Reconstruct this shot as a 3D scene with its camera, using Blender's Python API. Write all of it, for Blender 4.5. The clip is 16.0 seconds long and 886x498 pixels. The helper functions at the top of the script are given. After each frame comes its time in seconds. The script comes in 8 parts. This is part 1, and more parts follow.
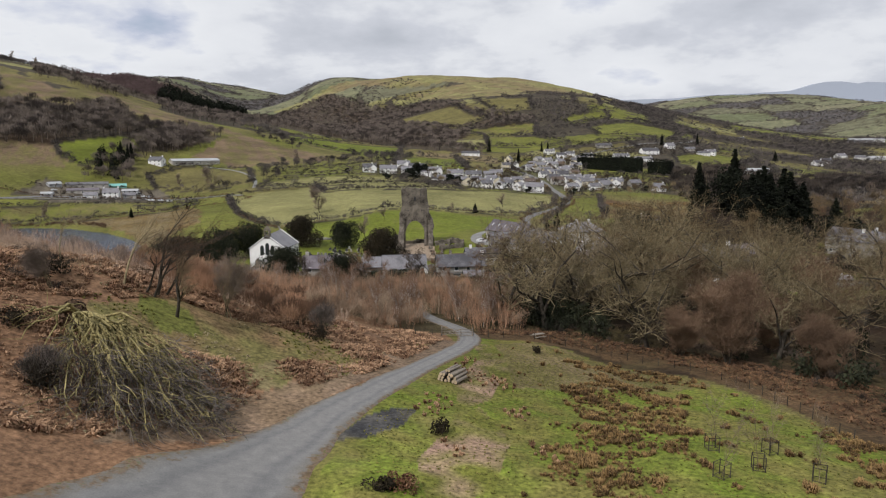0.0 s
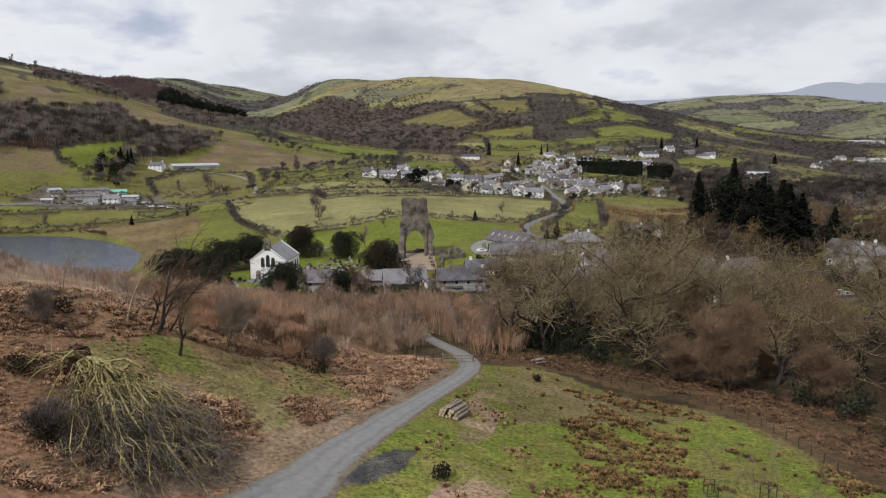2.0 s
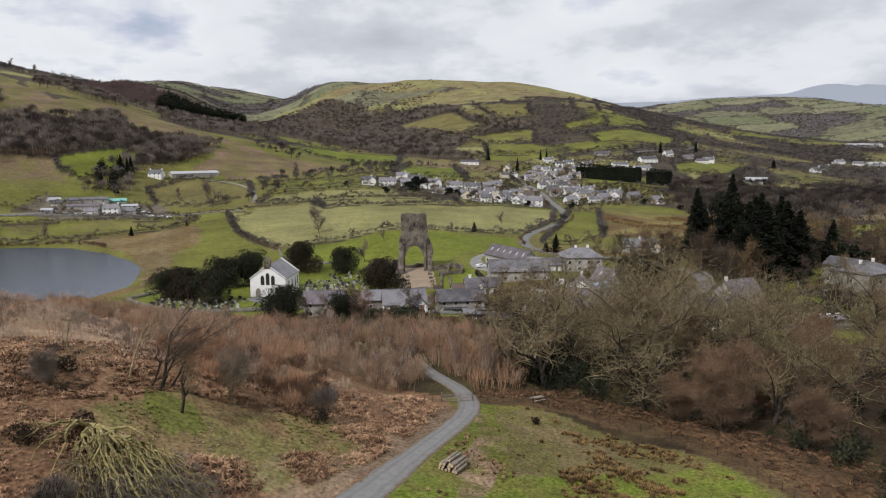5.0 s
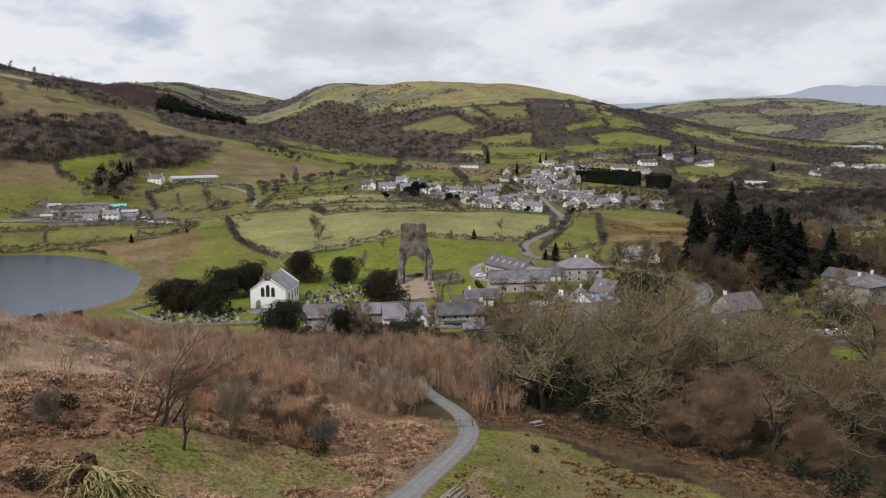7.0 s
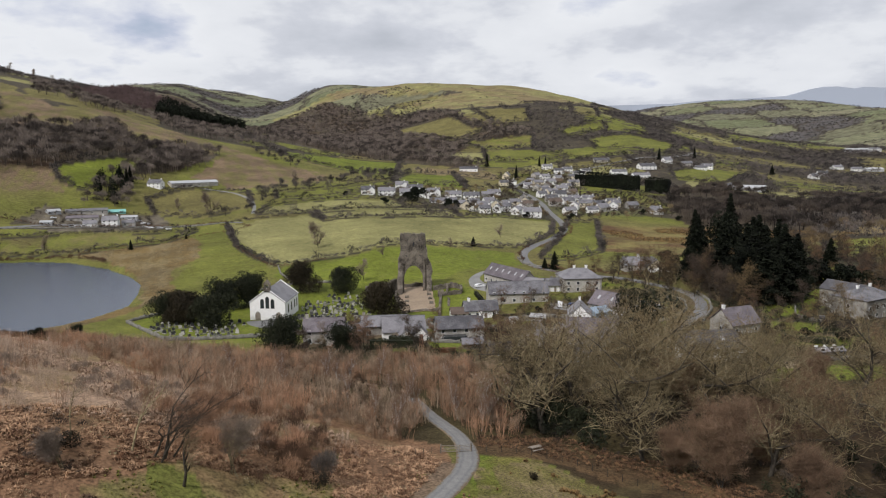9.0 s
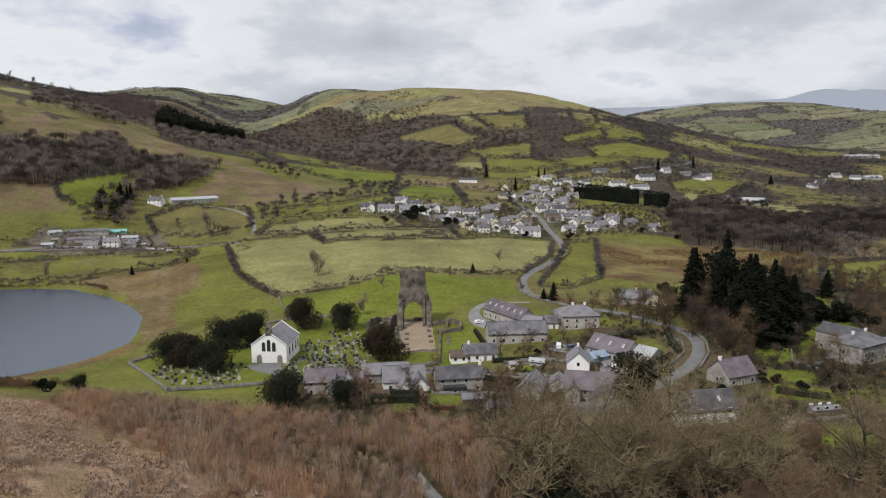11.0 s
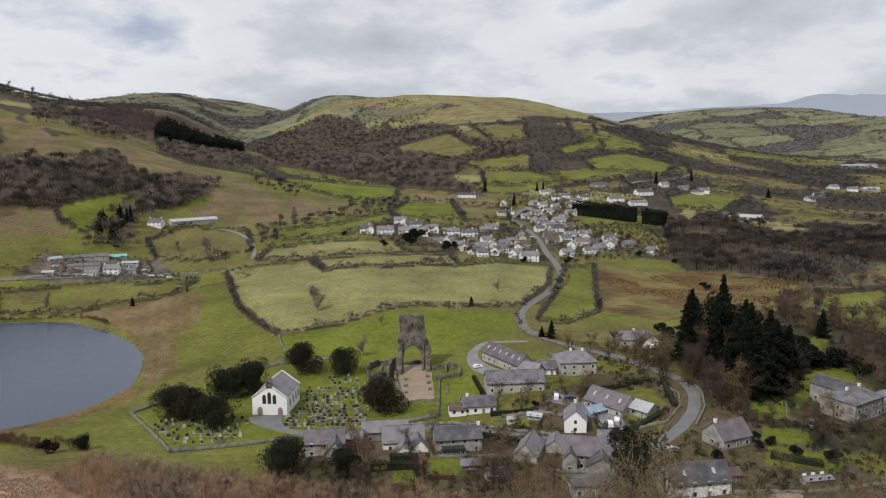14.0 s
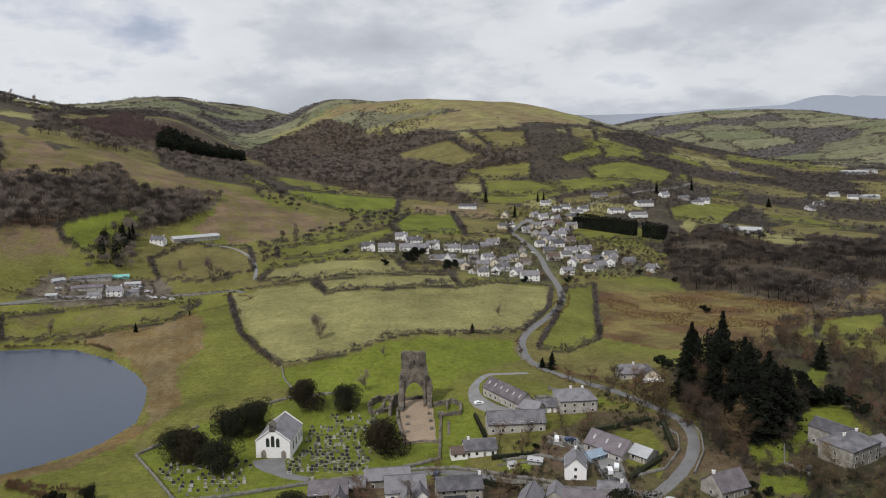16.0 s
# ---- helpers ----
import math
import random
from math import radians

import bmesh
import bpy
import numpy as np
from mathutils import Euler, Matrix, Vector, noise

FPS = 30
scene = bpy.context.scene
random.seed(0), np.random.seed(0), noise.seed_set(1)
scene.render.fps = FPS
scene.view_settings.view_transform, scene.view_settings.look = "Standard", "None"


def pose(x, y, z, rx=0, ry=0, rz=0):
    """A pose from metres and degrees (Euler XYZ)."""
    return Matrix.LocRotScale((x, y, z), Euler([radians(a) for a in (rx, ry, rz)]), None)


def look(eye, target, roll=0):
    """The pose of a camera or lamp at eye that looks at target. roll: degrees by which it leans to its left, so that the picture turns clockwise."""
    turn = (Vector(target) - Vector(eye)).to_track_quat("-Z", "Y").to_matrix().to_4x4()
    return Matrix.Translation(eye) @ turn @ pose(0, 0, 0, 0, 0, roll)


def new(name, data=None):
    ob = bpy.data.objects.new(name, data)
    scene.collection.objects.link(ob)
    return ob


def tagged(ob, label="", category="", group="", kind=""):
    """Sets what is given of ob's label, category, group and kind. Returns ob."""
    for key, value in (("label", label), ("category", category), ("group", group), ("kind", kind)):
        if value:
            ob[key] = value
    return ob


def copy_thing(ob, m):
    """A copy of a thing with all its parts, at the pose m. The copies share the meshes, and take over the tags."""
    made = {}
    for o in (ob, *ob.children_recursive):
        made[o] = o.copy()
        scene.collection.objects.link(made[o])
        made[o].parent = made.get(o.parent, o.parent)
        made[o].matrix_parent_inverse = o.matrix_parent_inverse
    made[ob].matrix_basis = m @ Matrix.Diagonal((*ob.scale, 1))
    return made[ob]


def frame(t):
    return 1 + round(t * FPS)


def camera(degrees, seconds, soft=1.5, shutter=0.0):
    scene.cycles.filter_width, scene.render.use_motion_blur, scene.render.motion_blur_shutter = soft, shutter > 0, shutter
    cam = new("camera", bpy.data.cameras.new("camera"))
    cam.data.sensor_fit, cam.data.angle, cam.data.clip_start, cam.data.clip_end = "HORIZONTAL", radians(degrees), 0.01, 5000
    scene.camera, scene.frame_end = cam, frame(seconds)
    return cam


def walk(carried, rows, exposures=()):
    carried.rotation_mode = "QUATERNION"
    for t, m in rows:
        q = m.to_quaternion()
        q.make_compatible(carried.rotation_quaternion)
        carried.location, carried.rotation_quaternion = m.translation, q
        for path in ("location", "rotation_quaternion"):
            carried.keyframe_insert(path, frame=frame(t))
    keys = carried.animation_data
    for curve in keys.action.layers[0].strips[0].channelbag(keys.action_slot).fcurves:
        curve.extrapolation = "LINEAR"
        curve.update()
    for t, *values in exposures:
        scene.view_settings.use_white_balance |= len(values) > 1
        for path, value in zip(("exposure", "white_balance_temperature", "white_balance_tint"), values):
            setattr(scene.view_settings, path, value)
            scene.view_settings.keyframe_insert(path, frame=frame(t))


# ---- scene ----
cam = camera(65.45, 16.0, 1.1)
# a climb straight up: seconds, place, pitch, lean, turn
PATH = [
    (0, 0, -0, 50.04, -8.69, 0.01, 0),
    (0.5, -0.03, 0.03, 51.06, -8.7, 0.05, -0),
    (1, -0.07, 0.05, 52.07, -8.67, 0.07, -0.01),
    (1.5, -0.1, 0.07, 53.11, -8.67, 0.07, -0.02),
    (2, -0.1, 0.08, 54.11, -8.65, 0.07, -0.02),
    (2.5, -0.12, 0.08, 55.14, -8.64, 0.08, -0.03),
    (3, -0.11, 0.1, 56.17, -8.6, 0.09, -0.04),
    (3.5, -0.08, 0.1, 57.19, -8.62, 0.09, -0.04),
    (4, -0.07, 0.16, 58.18, -8.6, 0.11, -0.06),
    (6.5, -0.09, 0.24, 63.33, -8.53, 0.13, -0.1),
    (7, -0.08, 0.3, 64.31, -8.52, 0.14, -0.11),
    (7.5, -0.08, 0.34, 65.29, -8.5, 0.15, -0.13),
    (8, -0.07, 0.36, 66.31, -8.48, 0.15, -0.13),
    (8.5, -0.08, 0.42, 67.34, -8.46, 0.13, -0.15),
    (9, -0.07, 0.45, 68.34, -8.46, 0.11, -0.17),
    (11.5, -0.11, 0.49, 88.27, -8.42, 0.19, -0.24),
    (12, -0.06, 0.52, 91.4, -8.37, 0.2, -0.26),
    (12.5, -0.04, 0.51, 94.25, -8.37, 0.19, -0.28),
    (13, -0.04, 0.5, 97.19, -8.33, 0.19, -0.29),
    (13.5, -0.08, 0.5, 100.27, -8.29, 0.2, -0.3),
    (14, -0.05, 0.45, 103.35, -8.29, 0.17, -0.32),
    (14.36, -0.06, 0.43, 113.75, -8.29, 0.17, -0.32),
    (14.5, -0.11, 0.38, 114.29, -8.32, 0.2, -0.28),
    (15, -0.11, 0.33, 116.27, -8.34, 0.21, -0.28),
    (15.5, -0.12, 0.28, 118.34, -8.34, 0.25, -0.28),
    (16, -0.14, 0.25, 120.24, -8.31, 0.29, -0.27),
]
walk(cam, [(t, pose(x, y, z, 90 + pitch, lean, turn)) for t, x, y, z, pitch, lean, turn in PATH], [(0, -0.19, 6500, 15), (4, -0.17, 6500, 15), (9, -0.16, 6500, 15), (11.5, -0.21, 6500, 14), (14, -0.26, 6500, 14), (16, -0.3, 6500, 14)])

# ---- sky, sun, exposure ----
scene.view_settings.exposure = 0.02
world = bpy.data.worlds.new("sky")
scene.world = world
world.use_nodes = True


def cloudy_sky(tree):
    n, l = tree.nodes, tree.links
    n.clear()
    out = n.new("ShaderNodeOutputWorld")
    back = n.new("ShaderNodeBackground")
    sky = n.new("ShaderNodeTexSky")
    sky.sky_type, sky.sun_disc = "NISHITA", False
    sky.sun_elevation, sky.sun_rotation = radians(48), radians(215)
    coord = n.new("ShaderNodeTexCoord")
    split = n.new("ShaderNodeSeparateXYZ")
    l.new(coord.outputs["Generated"], split.inputs[0])

    def op(kind, a, b=None):
        m = n.new("ShaderNodeMath")
        m.operation = kind
        for k, v in enumerate((a, b)):
            if v is None:
                continue
            if isinstance(v, (int, float)):
                m.inputs[k].default_value = v
            else:
                l.new(v, m.inputs[k])
        return m.outputs[0]

    # the cloud deck is a flat layer: directions are spread over it
    up = op("ADD", op("MAXIMUM", split.outputs[2], 0.0), 0.32)
    flat = n.new("ShaderNodeCombineXYZ")
    l.new(op("DIVIDE", split.outputs[0], up), flat.inputs[0])
    l.new(op("DIVIDE", split.outputs[1], up), flat.inputs[1])

    def clouds(scale, detail, off, rough=0.55):
        t = n.new("ShaderNodeTexNoise")
        t.inputs["Scale"].default_value = scale
        t.inputs["Detail"].default_value = detail
        t.inputs["Roughness"].default_value = rough
        m = n.new("ShaderNodeMapping")
        m.inputs["Location"].default_value = off
        l.new(flat.outputs[0], m.inputs[0])
        l.new(m.outputs[0], t.inputs["Vector"])
        return t.outputs["Fac"]

    def ramp(fac, *stops):
        r = n.new("ShaderNodeValToRGB")
        e = r.color_ramp.elements
        while len(e) < len(stops):
            e.new(0.5)
        for k, (p, c) in zip(e, stops):
            k.position, k.color = p, (*c, 1)
        l.new(fac, r.inputs[0])
        return r.outputs[0]

    big, fine = clouds(0.80, 8, (12.92, 11.806, 6.507), 0.5), clouds(2.6, 8, (29.845, 28.482, 4.898), 0.55)
    both = op("ADD", op("MULTIPLY", big, 0.66), op("MULTIPLY", fine, 0.34))
    cover = ramp(both, (0.30, (0, 0, 0)), (0.38, (1, 1, 1)))
    tone = ramp(both, (0.37, (0.72, 0.80, 0.94)), (0.42, (1.05, 1.11, 1.13)), (0.485, (0.98, 1.04, 1.07)), (0.52, (0.80, 0.86, 0.92)), (0.58, (0.66, 0.72, 0.78)), (0.68, (0.52, 0.575, 0.63)))
    mix = n.new("ShaderNodeMix")
    mix.data_type = "RGBA"
    l.new(cover, mix.inputs[0])
    dim = n.new("ShaderNodeMix")
    dim.data_type, dim.blend_type = "RGBA", "MULTIPLY"
    dim.inputs[0].default_value = 1.0
    dim.inputs[7].default_value = (0.12, 0.12, 0.12, 1)
    l.new(sky.outputs[0], dim.inputs[6])
    l.new(dim.outputs[2], mix.inputs[6])
    l.new(tone, mix.inputs[7])
    l.new(mix.outputs[2], back.inputs[0])
    back.inputs[1].default_value = 0.85
    l.new(back.outputs[0], out.inputs[0])


cloudy_sky(world.node_tree)
sun = new("sun", bpy.data.lights.new("sun", "SUN"))
sun.data.energy, sun.data.angle, sun.data.color = 3.15, radians(4), (1.0, 0.97, 0.93)
# high behind the climb, a little to its left
sun.matrix_world = look((-60, -75, 105), (0, 0, 0))

# ---- materials ----
def material(name, colour, vary=0.25, scale=1.0, rough=0.85, bump=0.3, metal=0.0, second=None, island=0.0, each=0.0, gloss=0.3, plant=0.0):
    """Colour with grain and blotches at two sizes (scale: blotches per metre), fine relief, and a shift from piece to piece."""
    m = bpy.data.materials.new(name)
    m.use_nodes = True
    n, l = m.node_tree.nodes, m.node_tree.links
    b = n["Principled BSDF"]
    b.inputs["Roughness"].default_value, b.inputs["Metallic"].default_value = rough, metal
    b.inputs["Specular IOR Level"].default_value = gloss
    geo = n.new("ShaderNodeNewGeometry")

    def noisy(s, detail=4):
        t = n.new("ShaderNodeTexNoise")
        t.inputs["Scale"].default_value, t.inputs["Detail"].default_value = s, detail
        l.new(geo.outputs["Position"], t.inputs["Vector"])
        return t.outputs["Fac"]

    low, high = noisy(scale * 0.22), noisy(scale * 2.3)
    add = n.new("ShaderNodeMath")
    add.operation = "ADD"
    l.new(low, add.inputs[0])
    l.new(high, add.inputs[1])
    value = add.outputs[0]
    for source, amount in ((geo.outputs["Random Per Island"], island), ("each", each), ("tint", plant)):
        if amount:
            if source == "each":
                source = n.new("ShaderNodeObjectInfo").outputs["Random"]
            elif source == "tint":
                tint = n.new("ShaderNodeAttribute")
                tint.attribute_name = "tint"
                source = tint.outputs["Fac"]
            mad = n.new("ShaderNodeMath")
            mad.operation = "MULTIPLY_ADD"
            mad.inputs[1].default_value = amount
            l.new(source, mad.inputs[0])
            l.new(value, mad.inputs[2])
            off = n.new("ShaderNodeMath")
            off.operation = "SUBTRACT"
            off.inputs[1].default_value = amount / 2
            l.new(mad.outputs[0], off.inputs[0])
            value = off.outputs[0]
    r = n.new("ShaderNodeValToRGB")
    c = np.array(colour)
    other = np.array(second) if second else c * (1 + vary)
    r.color_ramp.elements[0].position, r.color_ramp.elements[1].position = 0.36, 0.64
    r.color_ramp.elements[0].color = (*(c * (1 - vary)), 1)
    r.color_ramp.elements[1].color = (*other, 1)
    half = n.new("ShaderNodeMath")
    half.operation = "MULTIPLY"
    half.inputs[1].default_value = 0.5
    l.new(value, half.inputs[0])
    l.new(half.outputs[0], r.inputs[0])
    l.new(r.outputs[0], b.inputs["Base Color"])
    if bump:
        bp = n.new("ShaderNodeBump")
        bp.inputs["Strength"].default_value, bp.inputs["Distance"].default_value = bump, 0.25 / scale
        l.new(high, bp.inputs["Height"])
        l.new(bp.outputs[0], b.inputs["Normal"])
    return m


def ground_material():
    """Land cover by the colour layer of the sheet, broken by tufts, blotches and streaks."""
    m = bpy.data.materials.new("ground_cover")
    m.use_nodes = True
    n, l = m.node_tree.nodes, m.node_tree.links
    b = n["Principled BSDF"]
    b.inputs["Roughness"].default_value = 0.95
    b.inputs["Specular IOR Level"].default_value = 0.15
    col = n.new("ShaderNodeVertexColor")
    col.layer_name = "cover"
    geo = n.new("ShaderNodeNewGeometry")

    def noisy(s, detail=5):
        t = n.new("ShaderNodeTexNoise")
        t.inputs["Scale"].default_value, t.inputs["Detail"].default_value = s, detail
        t.inputs["Roughness"].default_value = 0.6
        l.new(geo.outputs["Position"], t.inputs["Vector"])
        return t.outputs["Fac"]

    def scaled(v, lo, hi):
        t = n.new("ShaderNodeMapRange")
        t.inputs[1].default_value, t.inputs[2].default_value = 0.3, 0.7
        t.inputs[3].default_value, t.inputs[4].default_value = lo, hi
        l.new(v, t.inputs[0])
        return t.outputs[0]

    def times(a, v):
        t = n.new("ShaderNodeMix")
        t.data_type, t.blend_type = "RGBA", "MULTIPLY"
        t.inputs[0].default_value = 1
        l.new(a, t.inputs[6])
        l.new(v, t.inputs[7])
        return t.outputs[2]

    c = times(col.outputs[0], scaled(noisy(2.2, 8), 0.42, 1.58))
    c = times(c, scaled(noisy(0.4), 0.74, 1.26))
    c = times(c, scaled(noisy(0.03), 0.66, 1.3))
    # dry straw showing through
    straw = n.new("ShaderNodeMix")
    straw.data_type = "RGBA"
    straw.inputs[7].default_value = (0.20, 0.165, 0.075, 1)
    l.new(scaled(noisy(0.11, 8), -0.38, 0.26), straw.inputs[0])
    l.new(c, straw.inputs[6])
    l.new(straw.outputs[2], b.inputs["Base Color"])
    bp = n.new("ShaderNodeBump")
    bp.inputs["Strength"].default_value, bp.inputs["Distance"].default_value = 0.5, 0.3
    l.new(noisy(3.0), bp.inputs["Height"])
    l.new(bp.outputs[0], b.inputs["Normal"])
    return m


def track_material():
    """Grey gravel: compacted pale middle, damp darker wheel lines, earth and moss creeping in from the verges."""
    m = bpy.data.materials.new("worn_gravel")
    m.use_nodes = True
    n, l = m.node_tree.nodes, m.node_tree.links
    b = n["Principled BSDF"]
    b.inputs["Roughness"].default_value = 0.9
    b.inputs["Specular IOR Level"].default_value = 0.2
    geo = n.new("ShaderNodeNewGeometry")
    across = n.new("ShaderNodeAttribute")
    across.attribute_name = "across"

    def noisy(s, detail=6, rough=0.6):
        t = n.new("ShaderNodeTexNoise")
        t.inputs["Scale"].default_value, t.inputs["Detail"].default_value, t.inputs["Roughness"].default_value = s, detail, rough
        l.new(geo.outputs["Position"], t.inputs["Vector"])
        return t.outputs["Fac"]

    def op(kind, a, b, c=None):
        t = n.new("ShaderNodeMath")
        t.operation = kind
        for k, v in enumerate((a, b, c)):
            if isinstance(v, (int, float)):
                t.inputs[k].default_value = v
            elif v is not None:
                l.new(v, t.inputs[k])
        return t.outputs[0]

    def ramp(fac, *stops):
        r = n.new("ShaderNodeValToRGB")
        e = r.color_ramp.elements
        while len(e) < len(stops):
            e.new(0.5)
        for k, (p, c) in zip(e, stops):
            k.position, k.color = p, (*c, 1)
        l.new(fac, r.inputs[0])
        return r.outputs[0]

    def mix(kind, fac, a, b):
        t = n.new("ShaderNodeMix")
        t.data_type, t.blend_type = "RGBA", kind
        if isinstance(fac, (int, float)):
            t.inputs[0].default_value = fac
        else:
            l.new(fac, t.inputs[0])
        l.new(a, t.inputs[6])
        l.new(b, t.inputs[7])
        return t.outputs[2]

    shift = op("MULTIPLY_ADD", op("SUBTRACT", noisy(0.25), 0.5), 0.4, op("ABSOLUTE", across.outputs["Fac"], 0.0))
    lines = ramp(shift, (0.0, (0.200, 0.198, 0.192)), (0.22, (0.205, 0.203, 0.197)), (0.42, (0.160, 0.160, 0.160)), (0.62, (0.195, 0.195, 0.190)), (0.86, (0.165, 0.156, 0.140)))
    grit = ramp(op("MULTIPLY_ADD", noisy(9.0, 8, 0.75), 0.6, op("MULTIPLY", noisy(1.3), 0.4)), (0.36, (0.74, 0.74, 0.75)), (0.5, (0.98, 0.98, 0.97)), (0.64, (1.24, 1.23, 1.20)))
    c = mix("MULTIPLY", 1.0, lines, grit)
    verge = ramp(op("MULTIPLY_ADD", op("SUBTRACT", noisy(0.9, 8, 0.7), 0.5), 1.3, op("ABSOLUTE", across.outputs["Fac"], 0.0)), (0.80, (0, 0, 0)), (0.98, (1, 1, 1)))
    earth = ramp(noisy(2.5), (0.38, (0.105, 0.075, 0.042)), (0.55, (0.185, 0.130, 0.085)), (0.66, (0.110, 0.115, 0.040)))
    l.new(mix("MIX", verge, c, earth), b.inputs["Base Color"])
    bp = n.new("ShaderNodeBump")
    bp.inputs["Strength"].default_value, bp.inputs["Distance"].default_value = 0.6, 0.06
    l.new(noisy(7.0, 8, 0.7), bp.inputs["Height"])
    l.new(bp.outputs[0], b.inputs["Normal"])
    return m


GROUND = ground_material()
TRACK_GRAVEL = track_material()
GRAVEL = material("gravel", (0.20, 0.20, 0.195), 0.22, 1.2, 0.95, 0.5)
TARMAC = material("tarmac", (0.15, 0.15, 0.15), 0.2, 0.8, 0.85, 0.2)
STONE = material("rubble_stone", (0.075, 0.064, 0.054), 0.75, 1.5, 0.95, 1.0, second=(0.265, 0.232, 0.190))
DRYSTONE = material("dry_stone", (0.13, 0.125, 0.11), 0.5, 2.5, 0.95, 0.9, second=(0.26, 0.25, 0.22))
SAND = material("packed_earth", (0.26, 0.20, 0.14), 0.2, 0.6, 0.95, 0.3)
SLATE = material("roof_slate", (0.090, 0.088, 0.097), 0.35, 1.6, 0.55, 0.4, each=0.6, second=(0.205, 0.200, 0.212))
SLATE_PURPLE = material("purple_slate", (0.100, 0.085, 0.094), 0.3, 1.6, 0.55, 0.4, each=0.3, second=(0.165, 0.145, 0.158))
ROOF_BROWN = material("brown_tiles", (0.10, 0.075, 0.06), 0.3, 1.6, 0.8, 0.4)
WHITE = material("white_render", (0.77, 0.77, 0.755), 0.08, 0.7, 0.9, 0.05)
CREAM = material("cream_render", (0.62, 0.56, 0.42), 0.1, 0.7, 0.9, 0.05)
GREYWALL = material("grey_stone_wall", (0.30, 0.285, 0.25), 0.4, 2.0, 0.95, 0.5, each=0.3, second=(0.46, 0.44, 0.40))
PANE = material("dark_pane", (0.03, 0.035, 0.04), 0.2, 1.0, 0.08, 0, gloss=0.6)
FRAME_WHITE = material("painted_frame", (0.75, 0.75, 0.73), 0.05, 1, 0.6, 0)
METAL_ROOF = material("sheet_roof", (0.36, 0.37, 0.38), 0.15, 0.5, 0.5, 0.1)
BARK = material("bark", (0.030, 0.025, 0.020), 0.4, 3.0, 0.95, 0.6, second=(0.080, 0.068, 0.052))
BARK_PALE = material("birch_bark", (0.52, 0.49, 0.45), 0.3, 3.0, 0.9, 0.4)
BARK_MOSS = material("mossy_bark", (0.150, 0.125, 0.045), 0.6, 2.0, 0.95, 0.6, second=(0.42, 0.355, 0.155))
LICHEN = material("lichened_bark", (0.080, 0.060, 0.034), 0.5, 1.2, 0.95, 0.4, second=(0.36, 0.295, 0.17))
TWIG_BROWN = material("brown_twigs", (0.130, 0.076, 0.046), 0.45, 0.15, 0.95, 0, each=0.4, island=0.3)
TWIG_GREY = material("grey_twigs", (0.190, 0.148, 0.118), 0.35, 0.15, 0.95, 0, each=0.25, island=0.25)
TWIG_OLIVE = material("lichened_twigs", (0.088, 0.058, 0.028), 0.5, 0.15, 0.95, 0, each=0.5, island=0.5, second=(0.185, 0.128, 0.062))
TWIG_RED = material("red_brown_twigs", (0.300, 0.178, 0.110), 0.4, 0.15, 0.95, 0, each=0.25, island=0.25, plant=0.7)
# winter wood, its brown greyed and cooled for some of the distance haze
TWIG_FAR = material("far_hazed_wood", (0.054, 0.047, 0.044), 0.45, 0.012, 0.95, 0, island=0.2, plant=1.0, second=(0.120, 0.104, 0.094))
TWIG_HILL = material("hillside_wood", (0.080, 0.064, 0.054), 0.45, 0.03, 0.95, 0, island=0.2, plant=1.0, second=(0.200, 0.164, 0.138))
TWIG_GARDEN = material("garden_twigs", (0.078, 0.054, 0.034), 0.45, 0.1, 0.95, 0, island=0.3, plant=1.0, second=(0.20, 0.150, 0.085))
TWIG_PALE = material("pale_twigs", (0.43, 0.325, 0.245), 0.35, 0.15, 0.95, 0, island=0.3)
TWIG_WILLOW = material("willow_twigs", (0.165, 0.106, 0.068), 0.4, 0.15, 0.95, 0, each=0.5, island=0.4)
TWIG_TAN = material("tan_twigs", (0.235, 0.165, 0.112), 0.4, 0.15, 0.95, 0, island=0.3, plant=0.8, second=(0.40, 0.30, 0.21))
TWIG_GARDEN_TREE = material("dark_garden_twigs", (0.058, 0.041, 0.029), 0.45, 0.15, 0.95, 0, each=0.5, island=0.3)
TWIG_DARK = material("dark_winter_wood", (0.030, 0.024, 0.020), 0.4, 0.012, 0.95, 0, island=0.25, plant=0.8, second=(0.094, 0.075, 0.060))
TWIG_PURPLE = material("larch_wood", (0.115, 0.078, 0.074), 0.3, 0.02, 0.95, 0, island=0.2, plant=0.4)
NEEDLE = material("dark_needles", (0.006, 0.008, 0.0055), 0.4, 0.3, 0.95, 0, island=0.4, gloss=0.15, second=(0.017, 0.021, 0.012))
YEW = material("yew_leaves", (0.012, 0.015, 0.007), 0.4, 0.3, 0.9, 0, island=0.3, second=(0.026, 0.030, 0.013))
YEW_BROWN = material("bronzed_yew_leaves", (0.018, 0.014, 0.007), 0.4, 0.3, 0.9, 0, island=0.3, second=(0.036, 0.027, 0.013))
IVY = material("ivy_leaves", (0.018, 0.022, 0.011), 0.4, 0.6, 0.85, 0, island=0.5, second=(0.038, 0.044, 0.020))
BRACKEN = material("dead_bracken", (0.215, 0.105, 0.054), 0.5, 0.3, 0.95, 0, island=0.5, plant=0.7, second=(0.43, 0.27, 0.16))
BRACKEN_DARK = material("darker_dead_bracken", (0.085, 0.046, 0.024), 0.5, 0.3, 0.95, 0, island=0.4, plant=0.7, second=(0.20, 0.115, 0.060))
BRACKEN_PALE = material("bleached_bracken", (0.37, 0.235, 0.155), 0.4, 0.3, 0.95, 0, island=0.8, second=(0.52, 0.38, 0.27))
